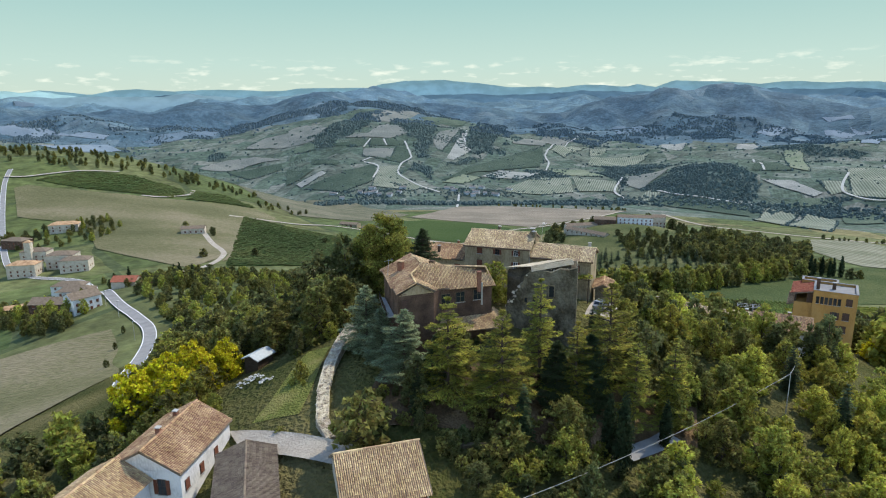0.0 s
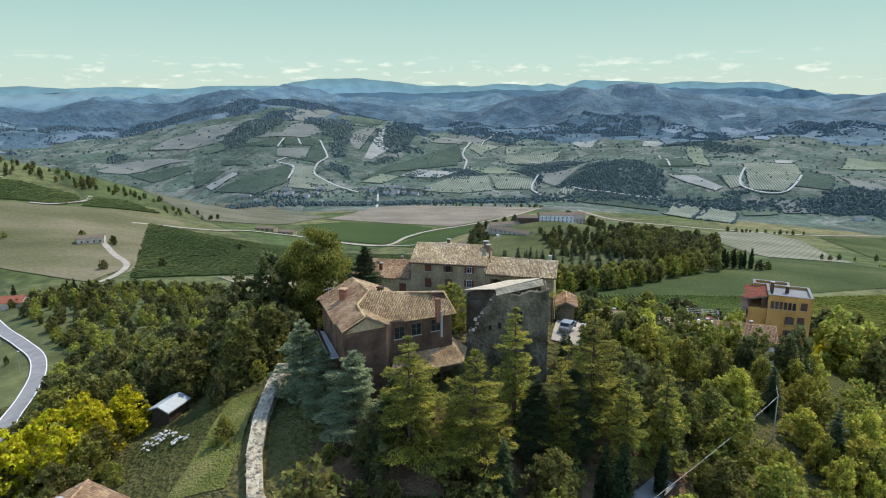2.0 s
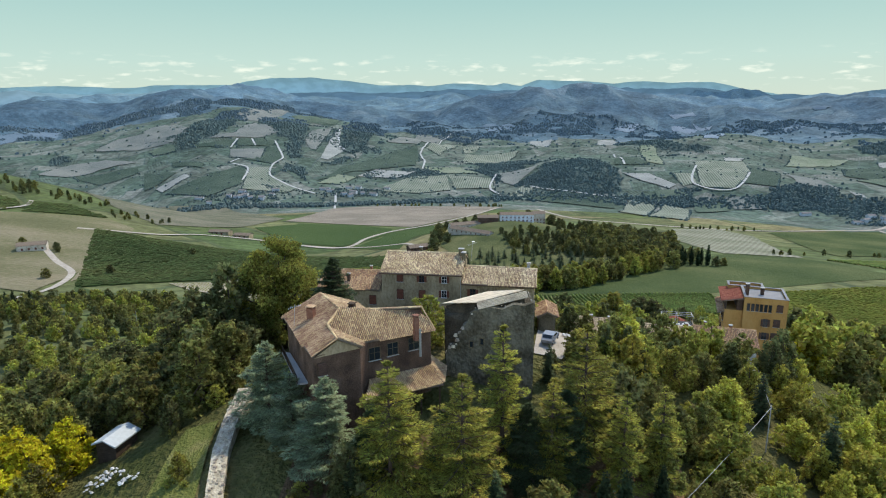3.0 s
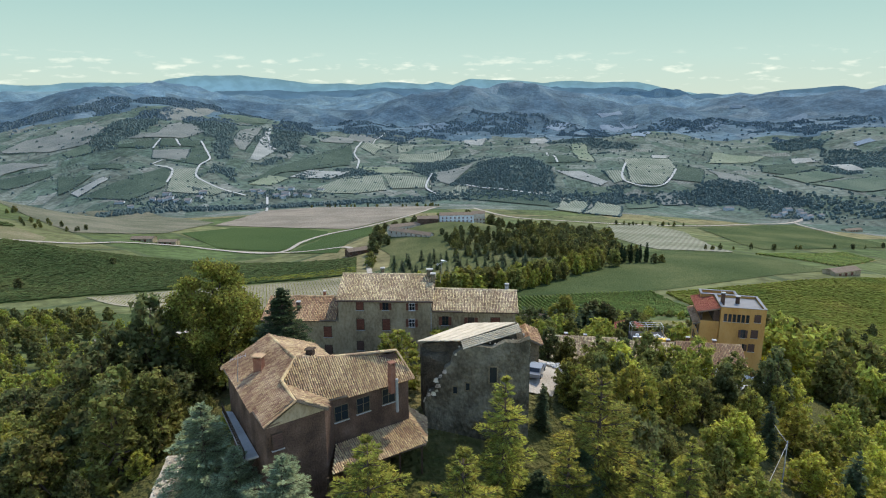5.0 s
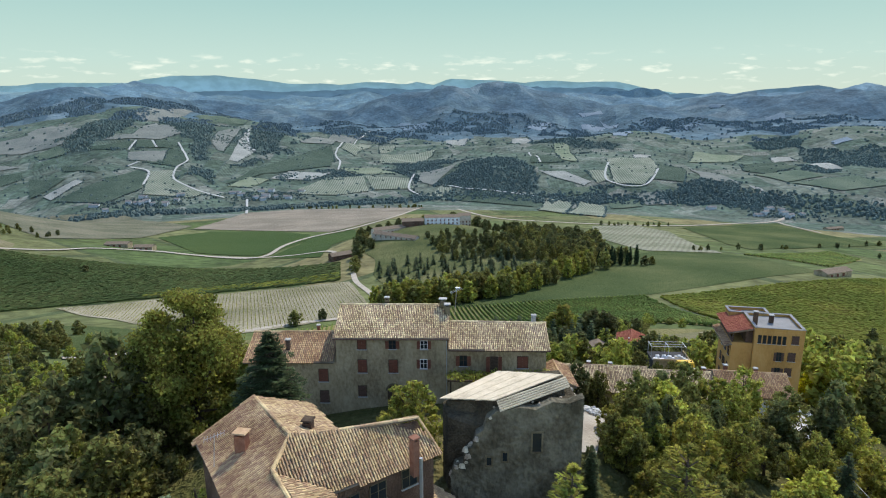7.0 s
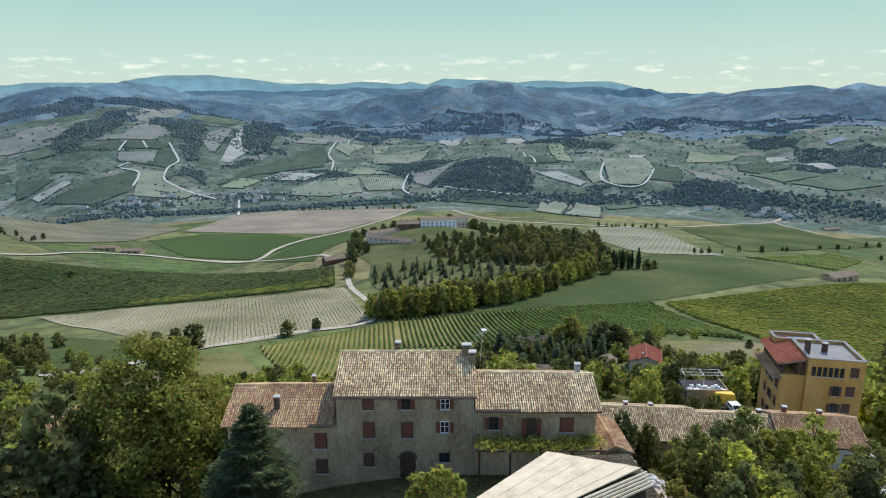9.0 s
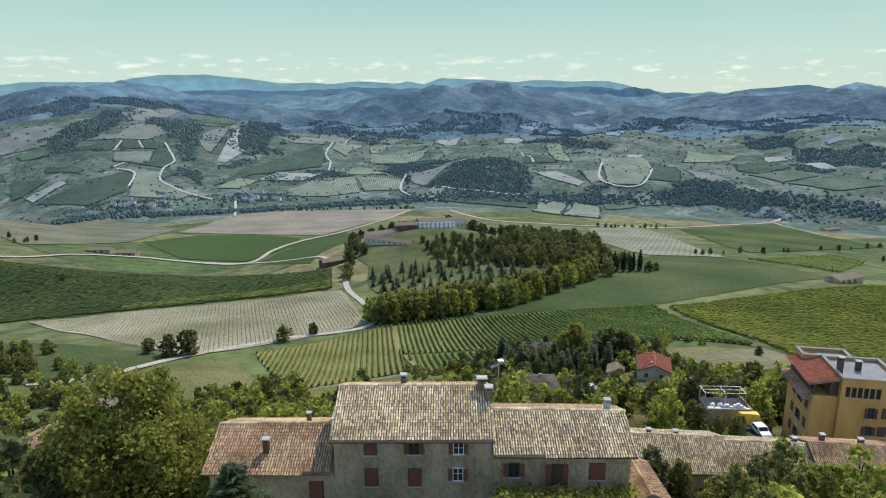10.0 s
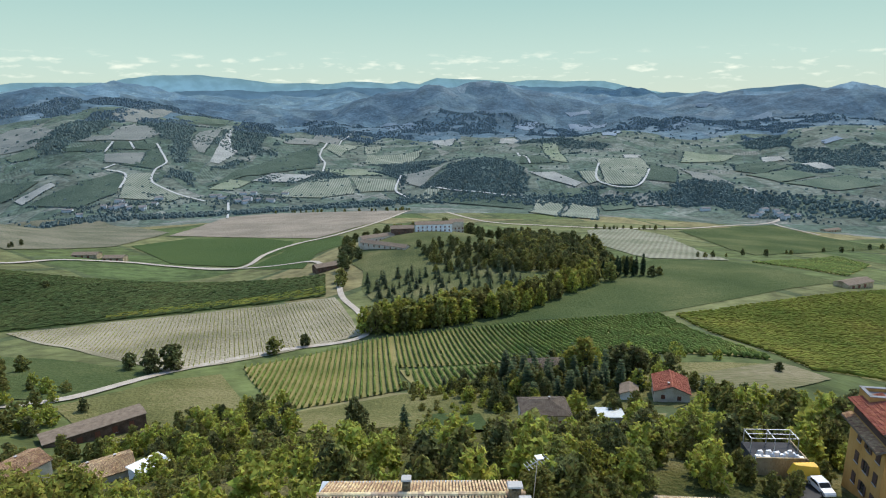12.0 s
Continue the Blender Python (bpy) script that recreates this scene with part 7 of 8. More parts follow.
gable_house("red_house", (-196, 180, -60.0), -15, 8, 6, 3.0, 1.2, "plaster_cream", "roof_new", "small outhouse with a red tile roof", detail=False, group="roadside village")
for x, y, turn, ln, dp, ev, wl, rf, text in (
        (-208, 146, 60, 11, 9, 7.0, "plaster_white", "roof_brown", "white two-storey house above the meadow"), (-236, 158, 10, 14, 9, 5.5, "plaster_brown", "roof_brown", "brown stone house with old tiles"),
        (-255, 200, 15, 16, 9, 6.0, "plaster_white", "roof_brown", "white house beside the road"), (-283, 190, 40, 14, 9, 5.0, "plaster_brown", "roof_red", "low old house with mossy tiles"),
        (-317, 270, 12, 18, 10, 6.0, "plaster_white", "roof_brown", "long pale house in the village"), (-360, 332, 20, 18, 12, 9.0, "plaster_cream", "roof_brown", "tall cream village house"),
        (-398, 321, 15, 18, 12, 9.5, "plaster_cream", "roof_red", "tall pale village house with a hipped roof"), (-380, 342, 15, 18, 13, 10.5, "plaster_cream", "roof_brown", "broad cream village mansion"),
        (-420, 360, 15, 18, 12, 8.5, "plaster_cream", "roof_brown", "pale village house with brown tiles"), (-455, 440, 25, 22, 12, 7.0, "plaster_cream", "roof_red", "village house at the field edge"),
        (-470, 395, 0, 18, 12, 7.0, "plaster_brown", "roof_brown", "old house among garden trees")):
    z = land(x, y) - 0.3
    ln, dp, ev = ln * 1.2, dp * 1.15, ev * 1.1
    gable_house("village_house", (x, y, z), turn, ln, dp, ev, 2.4, wl, rf, text, [("s", a, b, 1.1, 1.5, "shut") for a in np.linspace(-ln * 0.35, ln * 0.35, 4).tolist() for b in (1.2, 4.2)] + [("e", a, 3.6, 1.1, 1.5, "shut") for a in (-2, 2)],
                detail=False, hip=ln > 19, group="roadside village")
gable_house("bell_tower", (-420, 352, land(-420, 352)), 15, 5, 5, 19, 1.5, "plaster_cream", "roof_red", "slim pale bell tower in the village", detail=False, hip=True, category="tower")
gable_house("lone_farm", (-323, 450, land(-323, 450) - 0.3), 20, 22, 11, 5.5, 2.2, "plaster_cream", "roof_brown", "lone farmhouse in the tan fields", rows_of("s", (-7, -2, 3, 8), (1.5,), 1.4, 1.8, "shut"), detail=False, category="farm")
# the estate on the wooded knoll
for x, y, turn, ln, dp, ev, wl, rf, text in (
        (119, 556, -6, 36, 11, 8.0, "plaster_white", "roof_brown", "long white villa of the wooded estate"), (88, 556, -6, 22, 10, 6.5, "plaster_brown", "roof_brown", "brown stable wing of the estate"),
        (62, 549, 18, 34, 9, 5.0, "plaster_cream", "roof_brown", "courtyard wing of the estate"), (65, 514, -43, 50, 8, 3.8, "plaster_cream", "roof_brown", "long low front wing of the estate"),
        (147, 574, -6, 13, 11, 12, "plaster_cream", "roof_brown", "square pale house of the estate"), (14, 490, 22, 27, 9, 4.4, "plaster_brown", "roof_brown", "long brown barn beside the lane")):
    gable_house("estate_house", (x, y, land(x, y) - 0.4), turn, ln, dp, ev, 2.2, wl, rf, text, [("s", a, b, 1.2, 1.7, "shut") for a in np.linspace(-ln * 0.42, ln * 0.42, 8 if ln > 30 else 4).tolist() for b in ((1.0, 4.4) if ev > 7 else (1.2,))], detail=False, group="estate buildings")
for x, y, turn, ln, text in ((-219, 641, -12, 25, "grey field barn by the track"), (-191, 633, -12, 20, "pale field barn by the track"), (366, 311, 10, 26, "long tile-roofed barn in the vineyards"), (850, 812, 5, 34, "grey barn on the valley floor")):
    gable_house("field_barn", (x, y, land(x, y) - 0.3), turn, ln, 11, 4.0, 1.8, "plaster_grey", "roof_brown", text, rows_of("s", (-8, -2, 4), (0.5,), 2.2, 2.6, "shut"), detail=False, category="barn", group="field barns")
# hamlet at the foot of the far hills
w = random.Random(77)
for i in range(34):
    a, r = (w.gauss(-14.5, 1.6), w.uniform(1400, 1460)) if i < 14 else (w.gauss(-4.5, 1.5), w.uniform(1420, 1500)) if i < 26 else (w.gauss(40.5, 1.3), w.uniform(1300, 1370))
    x, y = r * math.sin(radians(a)), r * math.cos(radians(a)) - 60
    gable_house("far_house", (x, y, land(x, y) - 0.5), w.uniform(-30, 30), w.uniform(9, 20), 9, w.uniform(4, 7), 2.0, "far_wall", "far_roof",
                "pale house in the hamlet below the hills", detail=False, group="far hamlet")


# ---- walls, path and yard things ----
def stone_path():
    """The walled stone ramp up to the house: a broad coping of rubble."""
    pts = [Vector((x, y, z)) for x, y, z in ((-24.2, -17.5, -0.6), (-24.4, -24, -1.2), (-24.2, -30, -2.2), (-23.3, -36, -3.4), (-21.4, -42.5, -4.8), (-19, -45.5, -5.6))]
    p = thing("stone_wall", "winding wall of pale rubble stones up the slope", "wall")
    w, base, top = random.Random(3), Soup(), Soup()
    for a, b in zip(pts, pts[1:]):
        n = 10
        d = (b - a).normalized()
        q = Vector((-d.y, d.x, 0))
        base.prism([a + q * 0.95 - Vector((0, 0, 4)), a - q * 0.95 - Vector((0, 0, 4)), b - q * 0.95 - Vector((0, 0, 4)), b + q * 0.95 - Vector((0, 0, 4))], [a + q * 0.9, a - q * 0.9, b - q * 0.9, b + q * 0.9])
        for i in range(n * 6):
            c = a.lerp(b, w.random()) + q * w.uniform(-0.85, 0.85)
            top.lump((c.x, c.y, c.z + w.uniform(0, 0.08)), w.uniform(0.14, 0.3), int(w.random() * 1e6), 0.6)
    part("wall_core", base, M["stone_pale"], p)
    tagged(part("rubble_stones", top, M["stone_pale"], p), kind="stuff")


stone_path()
drape("yard", [(-36, -41), (-15, -46.5), (-14, -50), (-31, -46)], M["track"], "pale gravel yard below the wall", "yard", 0.5, 2.0)
drape("yard", [(15.6, -12.5), (19.5, -13), (25.5, -3), (19.0, 1.5)], M["track"], "pale gravel yard beside the tower", "yard", 0.2, 2.0)
drape("yard", [(60, -2), (69, 5), (70, 14), (63, 12)], M["concrete"], "pale concrete yard below the orange house", "yard", 0.5, 2.0)
drape("bank", [(-33, -40), (-25.6, -40), (-26.2, -20), (-31, -19)], GROUNDM["bank"], "sunny yellow-green grass bank beside the stone wall", "bank", 0.12, 1.6)
drape("bank", [(13, -43), (-17, -43), (-15, -31), (14, -30)], M["soil"], "bare dry earth bank under the cedars", "bank", 0.12, 1.6)
drape("bank", [(29, -37), (13, -43), (14, -29), (31, -25)], M["soil"], "dry earth bank with fallen needles", "bank", 0.12, 1.6)
lane("lane", [(19, -41), (21, -39.5), (23.5, -37.5), (26, -35)], 2.4, M["asphalt_pale"], "narrow pale lane round the foot of the hill", 0.5)
lane("lane", [(28, 30), (42, 28.5), (52, 29.5), (60, 33), (66, 40)], 3.4, M["asphalt"], "dark lane behind the terraced row", 0.4)


def retaining_wall(x0, y0, x1, y1, top, label):
    a, b = Vector((x0, y0, 0)), Vector((x1, y1, 0))
    d = (b - a).normalized()
    q = Vector((-d.y, d.x, 0)) * 0.3
    t = thing("retaining_wall", label, "wall")
    part("wall_body", Soup().prism([(*(a + q).xy, top - 4), (*(a - q).xy, top - 4), (*(b - q).xy, top - 4), (*(b + q).xy, top - 4)], [(*(a + q).xy, top), (*(a - q).xy, top), (*(b - q).xy, top), (*(b + q).xy, top)]), M["stone_dark"], t)
    q = q * 1.3
    part("coping", Soup().prism([(*(a + q).xy, top), (*(a - q).xy, top), (*(b - q).xy, top), (*(b + q).xy, top)], [(*(a + q).xy, top + 0.12), (*(a - q).xy, top + 0.12), (*(b - q).xy, top + 0.12), (*(b + q).xy, top + 0.12)]), M["stone_dark"], t)


retaining_wall(-4.2, -45.6, 5.0, -44.6, -5.6, "grey concrete retaining wall below the cedars")


def debris(x, y, r, n, mat, label, seed, size=0.3, z=None):
    w, s = random.Random(seed), Soup()
    for i in range(n):
        a, k = w.uniform(0, 6.283), r * w.random() ** 0.7
        px, py = x + math.cos(a) * k, y + math.sin(a) * k
        s.lump((px, py, (land(px, py) if z is None else z) + 0.5 + (r - k) * 0.3 * w.random()), w.uniform(0.3, 1.0) * size, i + seed, 0.5)
    return tagged(new("debris_heap", s.mesh("debris_heap", mat)), label, "debris", kind="stuff")


debris(24.0, -2.6, 1.9, 90, M["white_debris"], "heap of white rubble in the yard", 31, 0.34)
debris(26.0, -5.0, 1.8, 70, M["brick"], "heap of broken red bricks in the yard", 36, 0.26)
debris(-40, -25, 2.4, 60, M["white_debris"], "scattered pale debris beside the shed", 32, 0.28)
debris(-36, -27.5, 1.2, 30, M["white_debris"], "pile of whitish scrap by the garden", 33, 0.26)
debris(63, 3, 2.0, 50, M["white_debris"], "pale stones at the yard edge", 34, 0.4)
debris(72, 17, 2.6, 60, M["white_debris"], "white sheeted heap beside the orange house", 35, 0.45)


def pergola():
    p = thing("pergola", "timber pergola overgrown with yellow-green vine against the farmhouse", "pergola", (-6.49, 1.34, 0), -13.07)
    for u in (13.2, 16.0, 18.8, 21.6, 24.2):
        part("post", Soup().box(u - 0.09, -2.3, -1, u + 0.09, -2.1, 5.3), M["wood_dark"], p)
        part("rafter", Soup().box(u - 0.06, -2.7, 5.42, u + 0.06, 0.3, 5.54), M["wood_dark"], p)
    part("beam", Soup().box(12.9, -2.3, 5.3, 24.6, -2.1, 5.42), M["wood_dark"], p)
    w = random.Random(8)
    blobs = [((13.6 + i * 0.8, -1.3 + w.uniform(-0.5, 0.3), 5.6 + w.uniform(-0.15, 0.25)), (0.8, 1.0, w.uniform(0.25, 0.5))) for i in range(14)]
    part("vine_leaves", leaf_cloud(blobs, 2600, 0.13, 81), LEAF["bright"], p)


pergola()


def car(x, y, turn, z, label, paint="carpaint"):
    c = thing("car", label, "car", (x, y, z), turn)
    side = [(-2.05, 0.35), (-2.1, 0.8), (-1.75, 0.95), (-1.3, 1.42), (0.35, 1.45), (0.95, 0.98), (1.85, 0.85), (2.05, 0.6), (2.05, 0.35)]
    part("body", Soup().prism([(a, -0.82, b) for a, b in side], [(a, 0.82, b) for a, b in side]), M[paint], c)
    for sy in (-1, 1):
        part("side_window", Soup().prism([(-1.25, sy * 0.83, 0.98), (0.75, sy * 0.83, 0.98), (0.3, sy * 0.83, 1.36), (-1.1, sy * 0.83, 1.36)], [(-1.25, sy * 0.835, 0.98), (0.75, sy * 0.835, 0.98), (0.3, sy * 0.835, 1.36), (-1.1, sy * 0.835, 1.36)]), M["glass"], c)
    part("windscreen", Soup().prism([(0.42, -0.7, 1.4), (0.95, -0.72, 1.0), (0.95, 0.72, 1.0), (0.42, 0.7, 1.4)], [(0.45, -0.7, 1.43), (0.99, -0.72, 1.02), (0.99, 0.72, 1.02), (0.45, 0.7, 1.43)]), M["glass"], c)
    part("rear_window", Soup().prism([(-1.7, -0.68, 1.0), (-1.34, -0.66, 1.38), (-1.34, 0.66, 1.38), (-1.7, 0.68, 1.0)], [(-1.73, -0.68, 1.02), (-1.37, -0.66, 1.4), (-1.37, 0.66, 1.4), (-1.73, 0.68, 1.02)]), M["glass"], c)
    for wx in (-1.3, 1.3):
        for sy in (-1, 1):
            wh = part("wheel", Soup().tube([(wx, sy * 0.72, 0.32), (wx, sy * 0.86, 0.32)], [0.32, 0.32], 14), M["rubber"], c)
            part("rim", Soup().tube([(wx, sy * 0.86, 0.32), (wx, sy * 0.875, 0.32)], [0.19, 0.17], 10), M["metal_grey"], wh)


car(62.6, 33.4, -100, land(62.6, 33.4) + 0.45, "white parked hatchback behind the terraced row")
car(18.8, -8.6, 60, land(18.8, -8.6) + 0.52, "grey parked hatchback in the gravel yard", "carpaint_grey")


def terrace():
    t = thing("terrace_frame", "grey walled terrace with a bare metal frame and white clutter", "terrace", (62.5, 42.5, -17.6), -16)
    part("deck", Soup().box(-3.7, -2.6, -3, 3.7, 2.6, 0.9), M["asphalt"], t)
    part("front_wall", Soup().box(-3.7, -2.84, -3, 3.7, -2.61, 1.5), M["plaster_grey"], t)
    part("side_wall", Soup().box(3.71, -2.84, -3, 3.9, 2.6, 1.3), M["plaster_grey"], t)
    for x in (-3.5, 0, 3.5):
        for y in (-0.3, 2.4):
            part("post", Soup().box(x - 0.05, y - 0.05, 0.9, x + 0.05, y + 0.05, 3.1), M["metal_grey"], t)
        part("cross_bar", Soup().box(x - 0.05, -0.4, 3.1, x + 0.05, 2.5, 3.18), M["metal_grey"], t)
    for y in (-0.3, 1.05, 2.4):
        part("side_bar", Soup().box(-3.6, y - 0.04, 3.19, 3.6, y + 0.04, 3.26), M["metal_grey"], t)
    w = random.Random(4)
    for i in range(16):
        x, y, ww, hh = -3.3 + i * 0.44, w.uniform(-2.3, -1.0), w.uniform(0.2, 0.42), w.uniform(0.3, 0.95)
        part("white_crate", Soup().prism([(x - ww, y - 0.3, 0.9), (x + ww, y - 0.35, 0.9), (x + ww, y + 0.3, 0.9), (x - ww, y + 0.35, 0.9)],
                                         [(x - ww * 0.8, y - 0.25, 0.9 + hh), (x + ww * 0.9, y - 0.2, 0.9 + hh * 0.8), (x + ww * 0.8, y + 0.25, 0.9 + hh), (x - ww, y + 0.2, 0.9 + hh * 0.9)]), M["white_paint"], t)
    s = thing("tarpaulin", "yellow tarpaulin over a heap", "tarpaulin", (62.4, 36.2, -15.9), -16)
    part("cover", Soup().prism([(-2, -0.9, -1), (2, -0.9, -1), (2, 0.9, -1), (-2, 0.9, -1)], [(-1.5, -0.4, 1.0), (1.6, -0.5, 0.8), (1.4, 0.5, 1.0), (-1.6, 0.4, 0.9)]), M["yellow_sheet"], s)


terrace()
for x, y, h in ((54.6, 33.6, 2.6), (56.8, 32.2, 3.2), (59.3, 34.0, 2.4), (53.6, 37.0, 3.4), (66.5, 36.8, 3.0), (54.2, 40.0, 3.6)):
    plant("mid_oak", x, y, h + 1.0)


def aerial(x, y, z, h, label, plate=True):
    a = thing("aerial", label, "aerial", (x, y, z))
    part("mast", Soup().tube([(0, 0, -0.5), (0.25, 0, h)], [0.03, 0.03], 5), M["metal_grey"], a)
    part("boom", Soup().tube([(-0.5, 0, h * 0.8), (0.9, 0.2, h * 0.95)], [0.02, 0.02], 4), M["metal_grey"], a)
    for i in range(7):
        k = i / 6
        p = Vector((-0.5, 0, h * 0.8)).lerp(Vector((0.9, 0.2, h * 0.95)), k)
        part("rod", Soup().tube([p + Vector((0.05, -0.4, 0)), p + Vector((-0.05, 0.4, 0))], [0.014, 0.014], 4), M["metal_grey"], a)
    if plate:
        part("plate", Soup().box(0.1, -0.25, h, 0.6, 0.25, h + 0.05), M["white_paint"], a)


aerial(8.3, 4.8, 10.6, 2.9, "grey metal television aerial on the ridge")
aerial(-16.2, -23.6, 10.6, 2.2, "thin television aerial beside the brick chimney", False)


def cable(a, b, sag, label):
    a, b = Vector(a), Vector(b)
    pts = [a.lerp(b, i / 16) - Vector((0, 0, sag * 4 * (i / 16) * (1 - i / 16))) for i in range(17)]
    c = Soup().tube(pts, [0.03] * 17, 4)
    tagged(new("overhead_cable", c.mesh("overhead_cable", M["concrete"])), label, "cable")


def pole(x, y, h, label, arm=False):
    z = land(x, y)
    p = thing("utility_pole", label, "pole", (x, y, z))
    part("shaft", Soup().tube([(0, 0, -0.5), (0, 0, h)], [0.09, 0.06], 7), M["concrete"], p)
    part("crossarm", Soup().box(-0.35, -0.04, h - 0.4, 0.35, 0.04, h - 0.32), M["wood_dark"], p)
    if arm:
        part("lamp_head", Soup().box(0, -0.12, h - 0.05, 0.9, 0.12, h + 0.06), M["white_paint"], p)
    return z + h


t0 = pole(5.0, -57.0, -4.6 - land(5.0, -57.0), "concrete utility pole above the lane")
t1 = pole(45.5, -22.5, 7.0, "concrete utility pole at the lane bend")
cable((5.0, -57.0, t0 - 0.3), (45.5, -22.5, t1 - 0.3), 1.0, "pale twisted overhead cable across the slope")
cable((45.5, -22.5, t1 - 0.3), (60.8, 7.9, -8.4), 0.6, "pale overhead cable to the end house")
for x, y in ((-178, 130), (-150, 100), (-196, 146)):
    pole(x, y, 8.0, "street lamp beside the asphalt road", True)
pole(-120, 170, 8, "concrete utility pole in the meadow")

# ---- planting ----
scatter(44, 22, 100, 286, 320, ["far_oak", "far_bright", "far_bright", "far_oak"], 14, 18, 21, 4.6, "park front row", ok=lambda x, y: 284 + 0.35 * max(0, x - 60) < y < 300 + 0.42 * max(0, x - 40))
scatter(54, 95, 212, 298, 392, ["far_oak", "far_bright", "far_bright"], 12, 16, 22, 4.8, "park front row", ok=lambda x, y: abs(y - (312 + (x - 110) * 0.72)) < 14)
scatter(90, 34, 150, 322, 430, ["far_spruce"], 6, 11, 23, 7.0, "young spruce plantation", ok=lambda x, y: y > 312 + max(0, (x - 70)) * 0.75)
PARK = lambda x, y: y > 425 - max(0, (x - 120)) * 0.3 and y > 312 + (x - 70) * 0.5
ESTATE = [(119, 556, 24), (88, 556, 17), (62, 545, 21), (65, 514, 26), (85, 530, 14), (147, 574, 12), (14, 490, 18)]
scatter(70, 34, 260, 478, 640, ["far_dark", "far_oak", "far_dark"], 7, 12, 92, 6.5, "park wood", ok=lambda x, y: (y > 575 or x > 150 or x < 46 and y > 500) and all((x - a) ** 2 + (y - b) ** 2 > r * r for a, b, r in ESTATE))
scatter(46, 92, 150, 400, 500, ["far_dark", "far_dark", "far_oak"], 7, 10, 24, 5.8, "park wood", ok=PARK)
scatter(90, 140, 245, 385, 470, ["far_dark", "far_oak", "far_oak"], 10, 15, 29, 5.8, "park wood", ok=PARK)
GROVE = [(168, 462), (205, 425), (235, 420), (262, 470), (322, 620), (262, 680), (200, 600)]
scatter(120, 160, 325, 418, 682, ["far_dark", "far_dark", "far_oak"], 11, 17, 94, 6.5, "park wood", ok=lambda x, y: inside((x, y), GROVE))
for i in range(8):
    plant("far_cypress", 214 + i * 4.6, 386 - (i % 3) * 2.0, 13 + (i * 7 % 5), group="cypress row")
for x, y, h, kd in ((250, 377, 9, "far_dark"), (258, 380, 7, "far_oak"), (-73, 241, 11, "far_dark"), (-65, 245, 13, "far_dark"), (-83, 247, 8, "far_dark"), (-23, 266, 9, "far_oak"), (-8, 276, 7, "far_dark"), (26, 478, 16, "far_dark"), (21, 440, 11, "far_oak"), (19, 424, 9, "far_oak"),
                    (-230, 385, 8, "far_dark"), (-271, 372, 8, "far_oak"), (-304, 452, 8, "far_dark"), (-338, 462, 8, "far_oak"), (-300, 445, 6, "far_dark"), (-195, 470, 7, "far_dark"), (30, 60, 8, "far_oak"), (155, 142, 4, "far_dark")):
    plant(kd, x, y, h, wide=1.35)
scatter(30, -260, -165, 110, 215, ["far_oak", "far_dark"], 4, 8, 26, 6, "park wood", ok=lambda x, y: y > -x * 0.72 + 2)
scatter(24, 180, 420, 100, 250, ["far_oak", "far_dark"], 5, 8, 27, 8, "park wood", ok=lambda x, y: y < 150 + (x - 180) * 0.4)
scatter(46, 360, 760, 430, 640, ["far_oak", "far_dark"], 4, 8, 28, 5, "park wood", ok=lambda x, y: abs(y - 500 - (x - 420) * 0.33) < 6 and woods(x * 5, y * 5) > 0.2)
scatter(70, 560, 800, 400, 620, ["far_oak", "far_dark"], 6, 11, 128, 7, "park wood", ok=lambda x, y: y < 470 + (x - 560) * 0.5)
scatter(24, 400, 540, 690, 800, ["far_oak", "far_dark"], 4, 8, 129, 6, "park wood", ok=lambda x, y: abs(y - 782) < 9)
scatter(30, -80, 220, 1150, 1262, ["far_oak", "far_dark"], 5, 9, 130, 7, "park wood", ok=lambda x, y: abs(y - 1258 + max(0, x + 45) * 0.21) < 10)
scatter(16, -380, -255, 600, 760, ["far_oak", "far_dark"], 5, 8, 131, 7, "park wood", ok=lambda x, y: (x + 318) ** 2 + (y - 672) ** 2 < 1400)


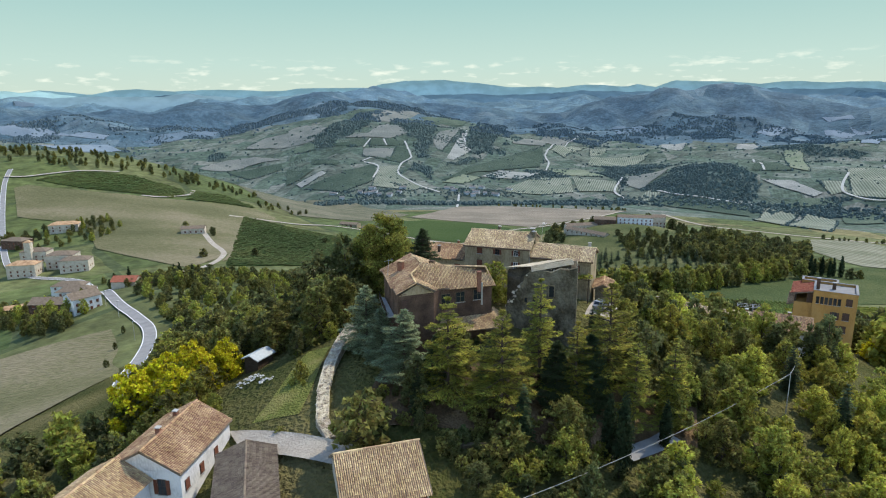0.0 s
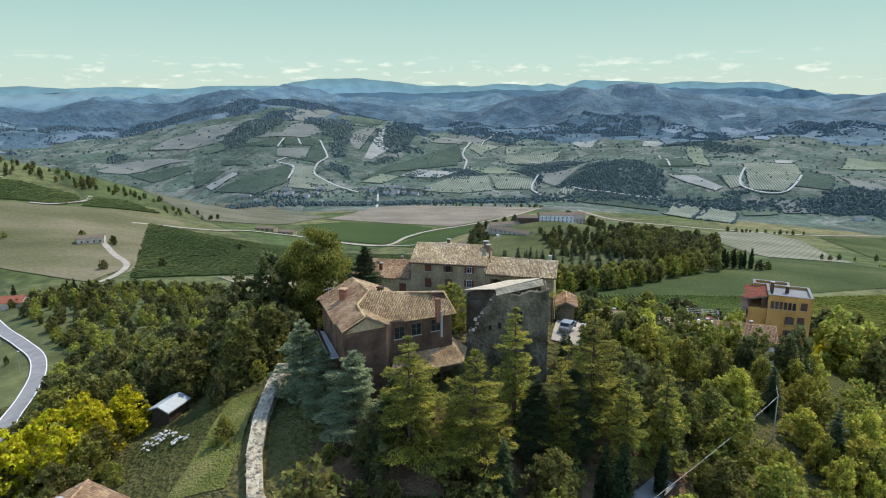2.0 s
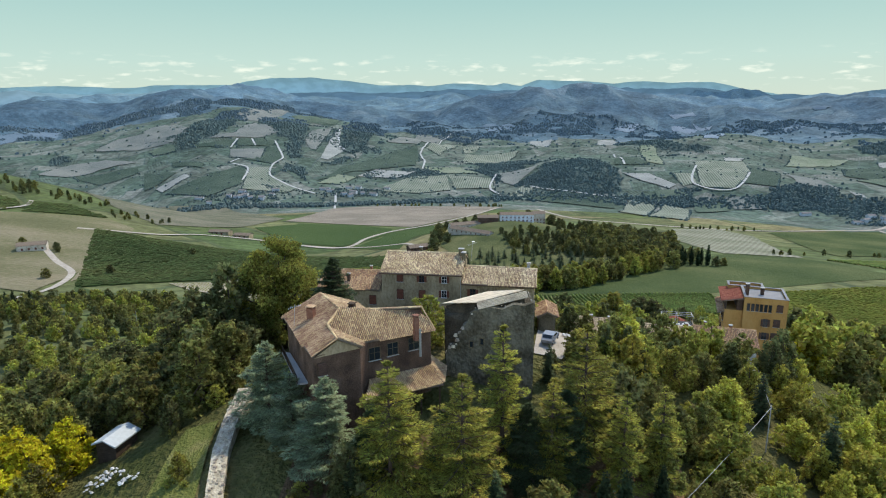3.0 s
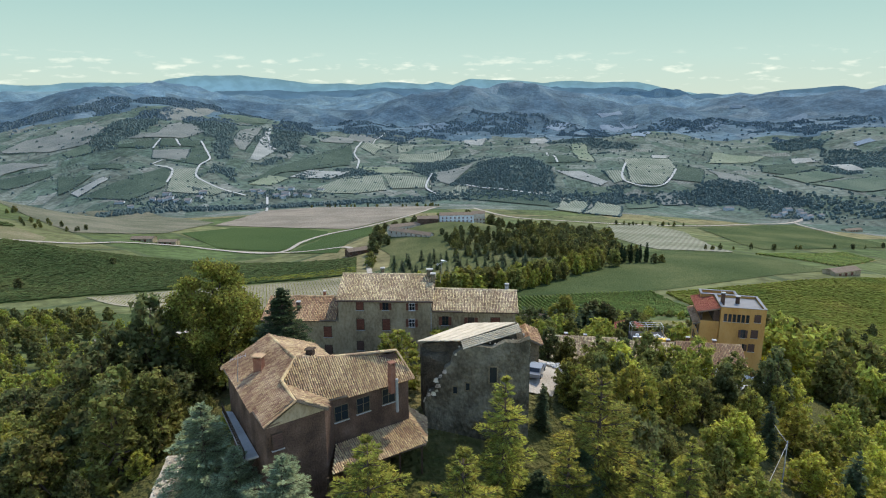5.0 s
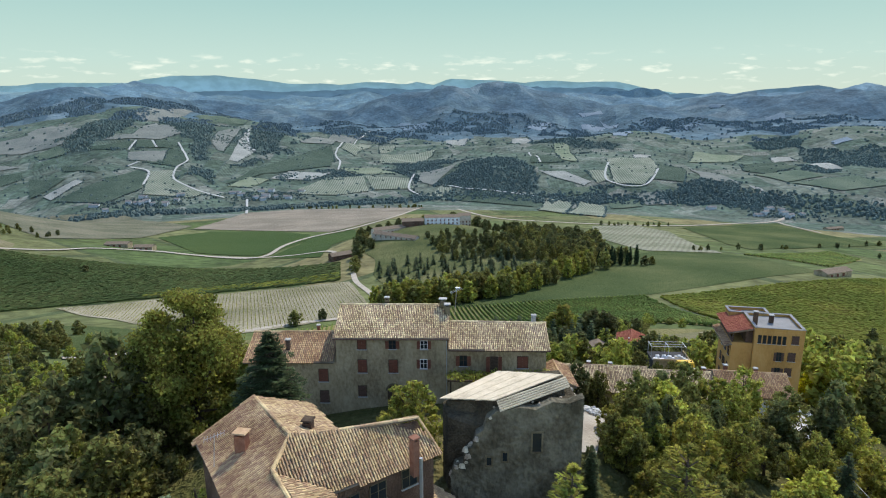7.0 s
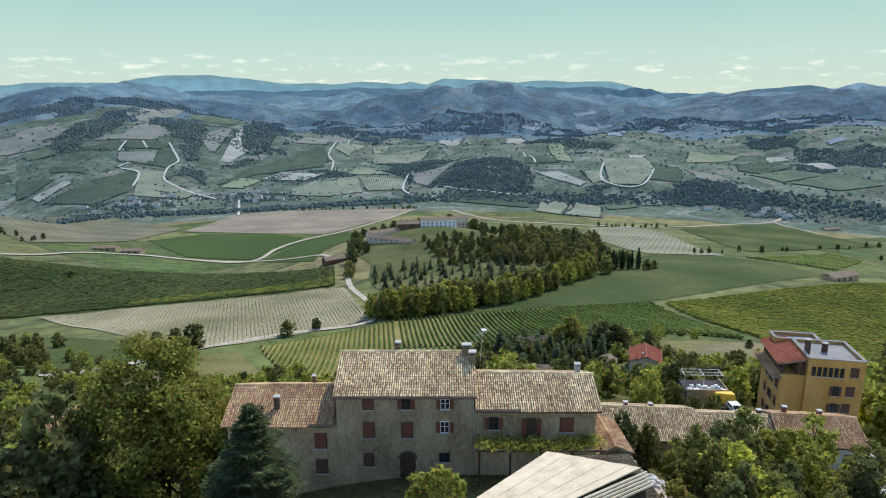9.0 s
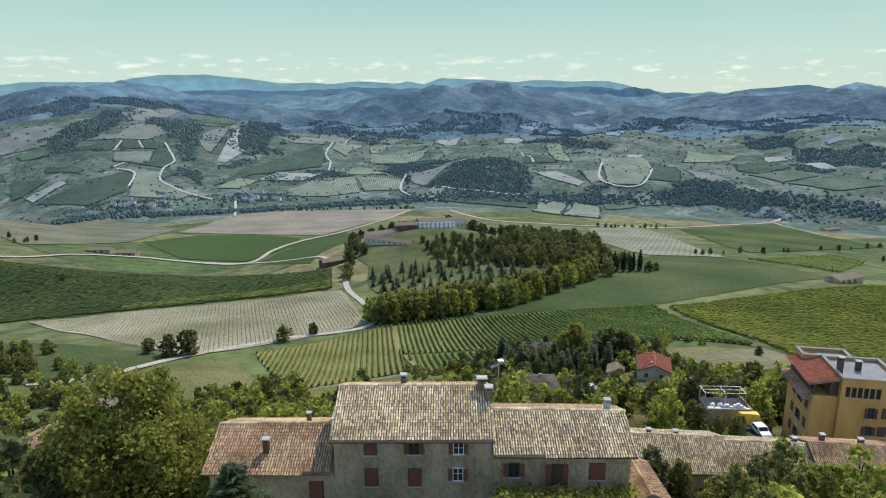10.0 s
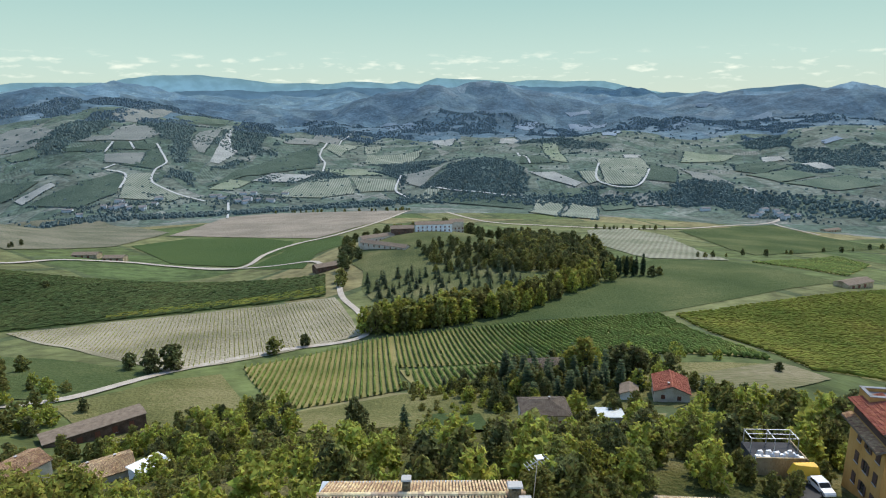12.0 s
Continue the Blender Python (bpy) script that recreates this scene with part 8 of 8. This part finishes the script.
def far_woods():
    """Woods, hedges and single trees over the far slopes, one lumpy crown each."""
    w, near, far = random.Random(40), Soup(), Soup()

    def crown(x, y, z, g):
        # crowns past 2150 m take the leaf with more haze in it
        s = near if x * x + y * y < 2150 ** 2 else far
        t = w.uniform(0, 1.5)
        ring = lambda k, h: [(x + g * k * math.cos(t + q * 1.571) * w.uniform(0.8, 1.2), y + g * k * math.sin(t + q * 1.571) * w.uniform(0.8, 1.2), z + g * h * w.uniform(0.8, 1.2)) for q in range(4)]
        s.prism(ring(1.0, -0.5), ring(0.6, 0.55))

    n = 0
    while n < 30000:
        a, k = w.uniform(-50, 55), w.random()
        r = 1340 + 1500 * k ** 1.15
        x, y = r * math.sin(radians(a)), r * math.cos(radians(a)) - 60
        f = woods(x, y)
        if f < 0.4 and w.random() > 0.02:
            continue
        n += 1
        g = w.uniform(2.0, 4.2) * (1.0 if r < 2000 else 1.35)
        crown(x, y, land(x, y) + g * 0.5, g)
    for ring in PARCELS:
        for (ax, ay), (bx, by) in zip(ring, ring[1:] + ring[:1]):
            if w.random() < 0.55:
                continue
            for i in range(int(math.hypot(bx - ax, by - ay) / 4.5)):
                if w.random() < 0.75:
                    t = w.random()
                    x, y, g = ax + (bx - ax) * t + w.uniform(-2, 2), ay + (by - ay) * t + w.uniform(-2, 2), w.uniform(1.4, 3.2)
                    crown(x, y, land(x, y) + g * 0.5, g)
    for a0, r0, sa_, k in ((-14.5, 1430, 2.2, 260), (-4.5, 1455, 2.2, 260), (40.5, 1335, 1.8, 180)):
        for i in range(k):
            a, r = w.gauss(a0, sa_), r0 + w.uniform(-38, 30)
            x, y, g = r * math.sin(radians(a)), r * math.cos(radians(a)) - 60, w.uniform(1.6, 3.4)
            crown(x, y, land(x, y) + g * 0.6, g)
    for i in range(3400):
        a = w.uniform(-48, 52)
        r = 1365 + 22 * math.sin(a / 5) + w.uniform(-22, 22) + (40 * w.random() if a > 8 else 0)
        x, y = r * math.sin(radians(a)), r * math.cos(radians(a)) - 60
        crown(x, y, land(x, y) + 2.5, w.uniform(2.6, 4.8))
    tagged(new("distant_woods", near.mesh("distant_woods", LEAF["far"])), "woods and hedgerows on the far hills, haze in their dark green", "woods", kind="stuff")
    tagged(new("distant_woods", far.mesh("distant_woods", LEAF["far_haze"])), "hazy blue-green woods beyond the first hills", "woods", kind="stuff")


CREST_WOOD = [(-780, 640), (-650, 618), (-600, 646), (-548, 672), (-450, 692), (-400, 700), (-380, 745), (-560, 760), (-740, 730)]
scatter(130, -780, -380, 615, 762, ["far_oak", "far_dark"], 6, 10, 81, 7, "park wood", ok=lambda x, y: inside((x, y), CREST_WOOD))
scatter(40, -490, -395, 385, 470, ["far_oak", "far_dark", "far_bright"], 6, 10, 82, 5.5, "park wood", ok=lambda x, y: (x + 440) ** 2 + (y - 428) ** 2 < 1900 and all((x - a) ** 2 + (y - b) ** 2 > 200 for a, b in ((-455, 440), (-470, 395), (-420, 360))))
scatter(20, -520, -460, 360, 420, ["far_oak", "far_dark"], 5, 8, 83, 5.5, "park wood", ok=lambda x, y: y > -x * 0.8 - 8)
scatter(26, -345, -225, 200, 300, ["far_oak", "far_bright", "far_dark"], 4, 7, 84, 6, "park wood", ok=lambda x, y: y > -x * 0.85 + 22)
scatter(30, -300, -190, 110, 190, ["far_oak", "far_dark"], 5, 9, 85, 5, "park wood", ok=lambda x, y: y < -x * 0.72 - 16 and y > -x * 0.5 + 8 and all((x - a) ** 2 + (y - b) ** 2 > 150 for a, b in ((-208, 146), (-236, 158))))
scatter(30, -170, -95, 10, 110, ["far_oak", "far_dark"], 1.8, 3.6, 86, 3, "park wood", ok=lambda x, y: -19 < y + 1.5 * x + 122 < -7)
for x, y, h in ((-224, 205, 11), (-230, 200, 9), (-190, 196, 9), (-184, 192, 10), (-178, 195, 9)):
    plant("far_cypress", x, y, h, group="village cypresses")
scatter(150, 26, 128, 84, 186, ["mid_scrub", "mid_scrub_dry", "mid_scrub"], 1.6, 3.8, 171, 3.0)
scatter(40, 30, 118, 100, 180, ["mid_oak", "mid_bright", "mid_dark"], 5, 8.5, 172, 6.0)
scatter(30, 60, 92, 136, 172, ["far_spruce"], 8, 12, 173, 4.0, "garden spruces")
for kind, x, y, h in (("far_dark", 32, 508, 14), ("far_dark", 40, 500, 11), ("far_dark", 28, 520, 12), ("far_oak", 36, 528, 10), ("far_dark", 138, 590, 15), ("far_dark", 160, 566, 13), ("far_dark", 96, 148, 13), ("far_dark", 101, 146, 12), ("far_bright", 88, 158, 15), ("far_bright", 84, 160, 12), ("far_dark", 64, 148, 11), ("far_oak", 106, 112, 7), ("far_oak", 113, 116, 6.5)):
    plant(kind, x, y, h, wide=1.3)
scatter(50, -110, -20, 96, 150, ["mid_scrub", "mid_scrub_dry"], 1.4, 3.2, 174, 3.0)
far_woods()
build_stands()
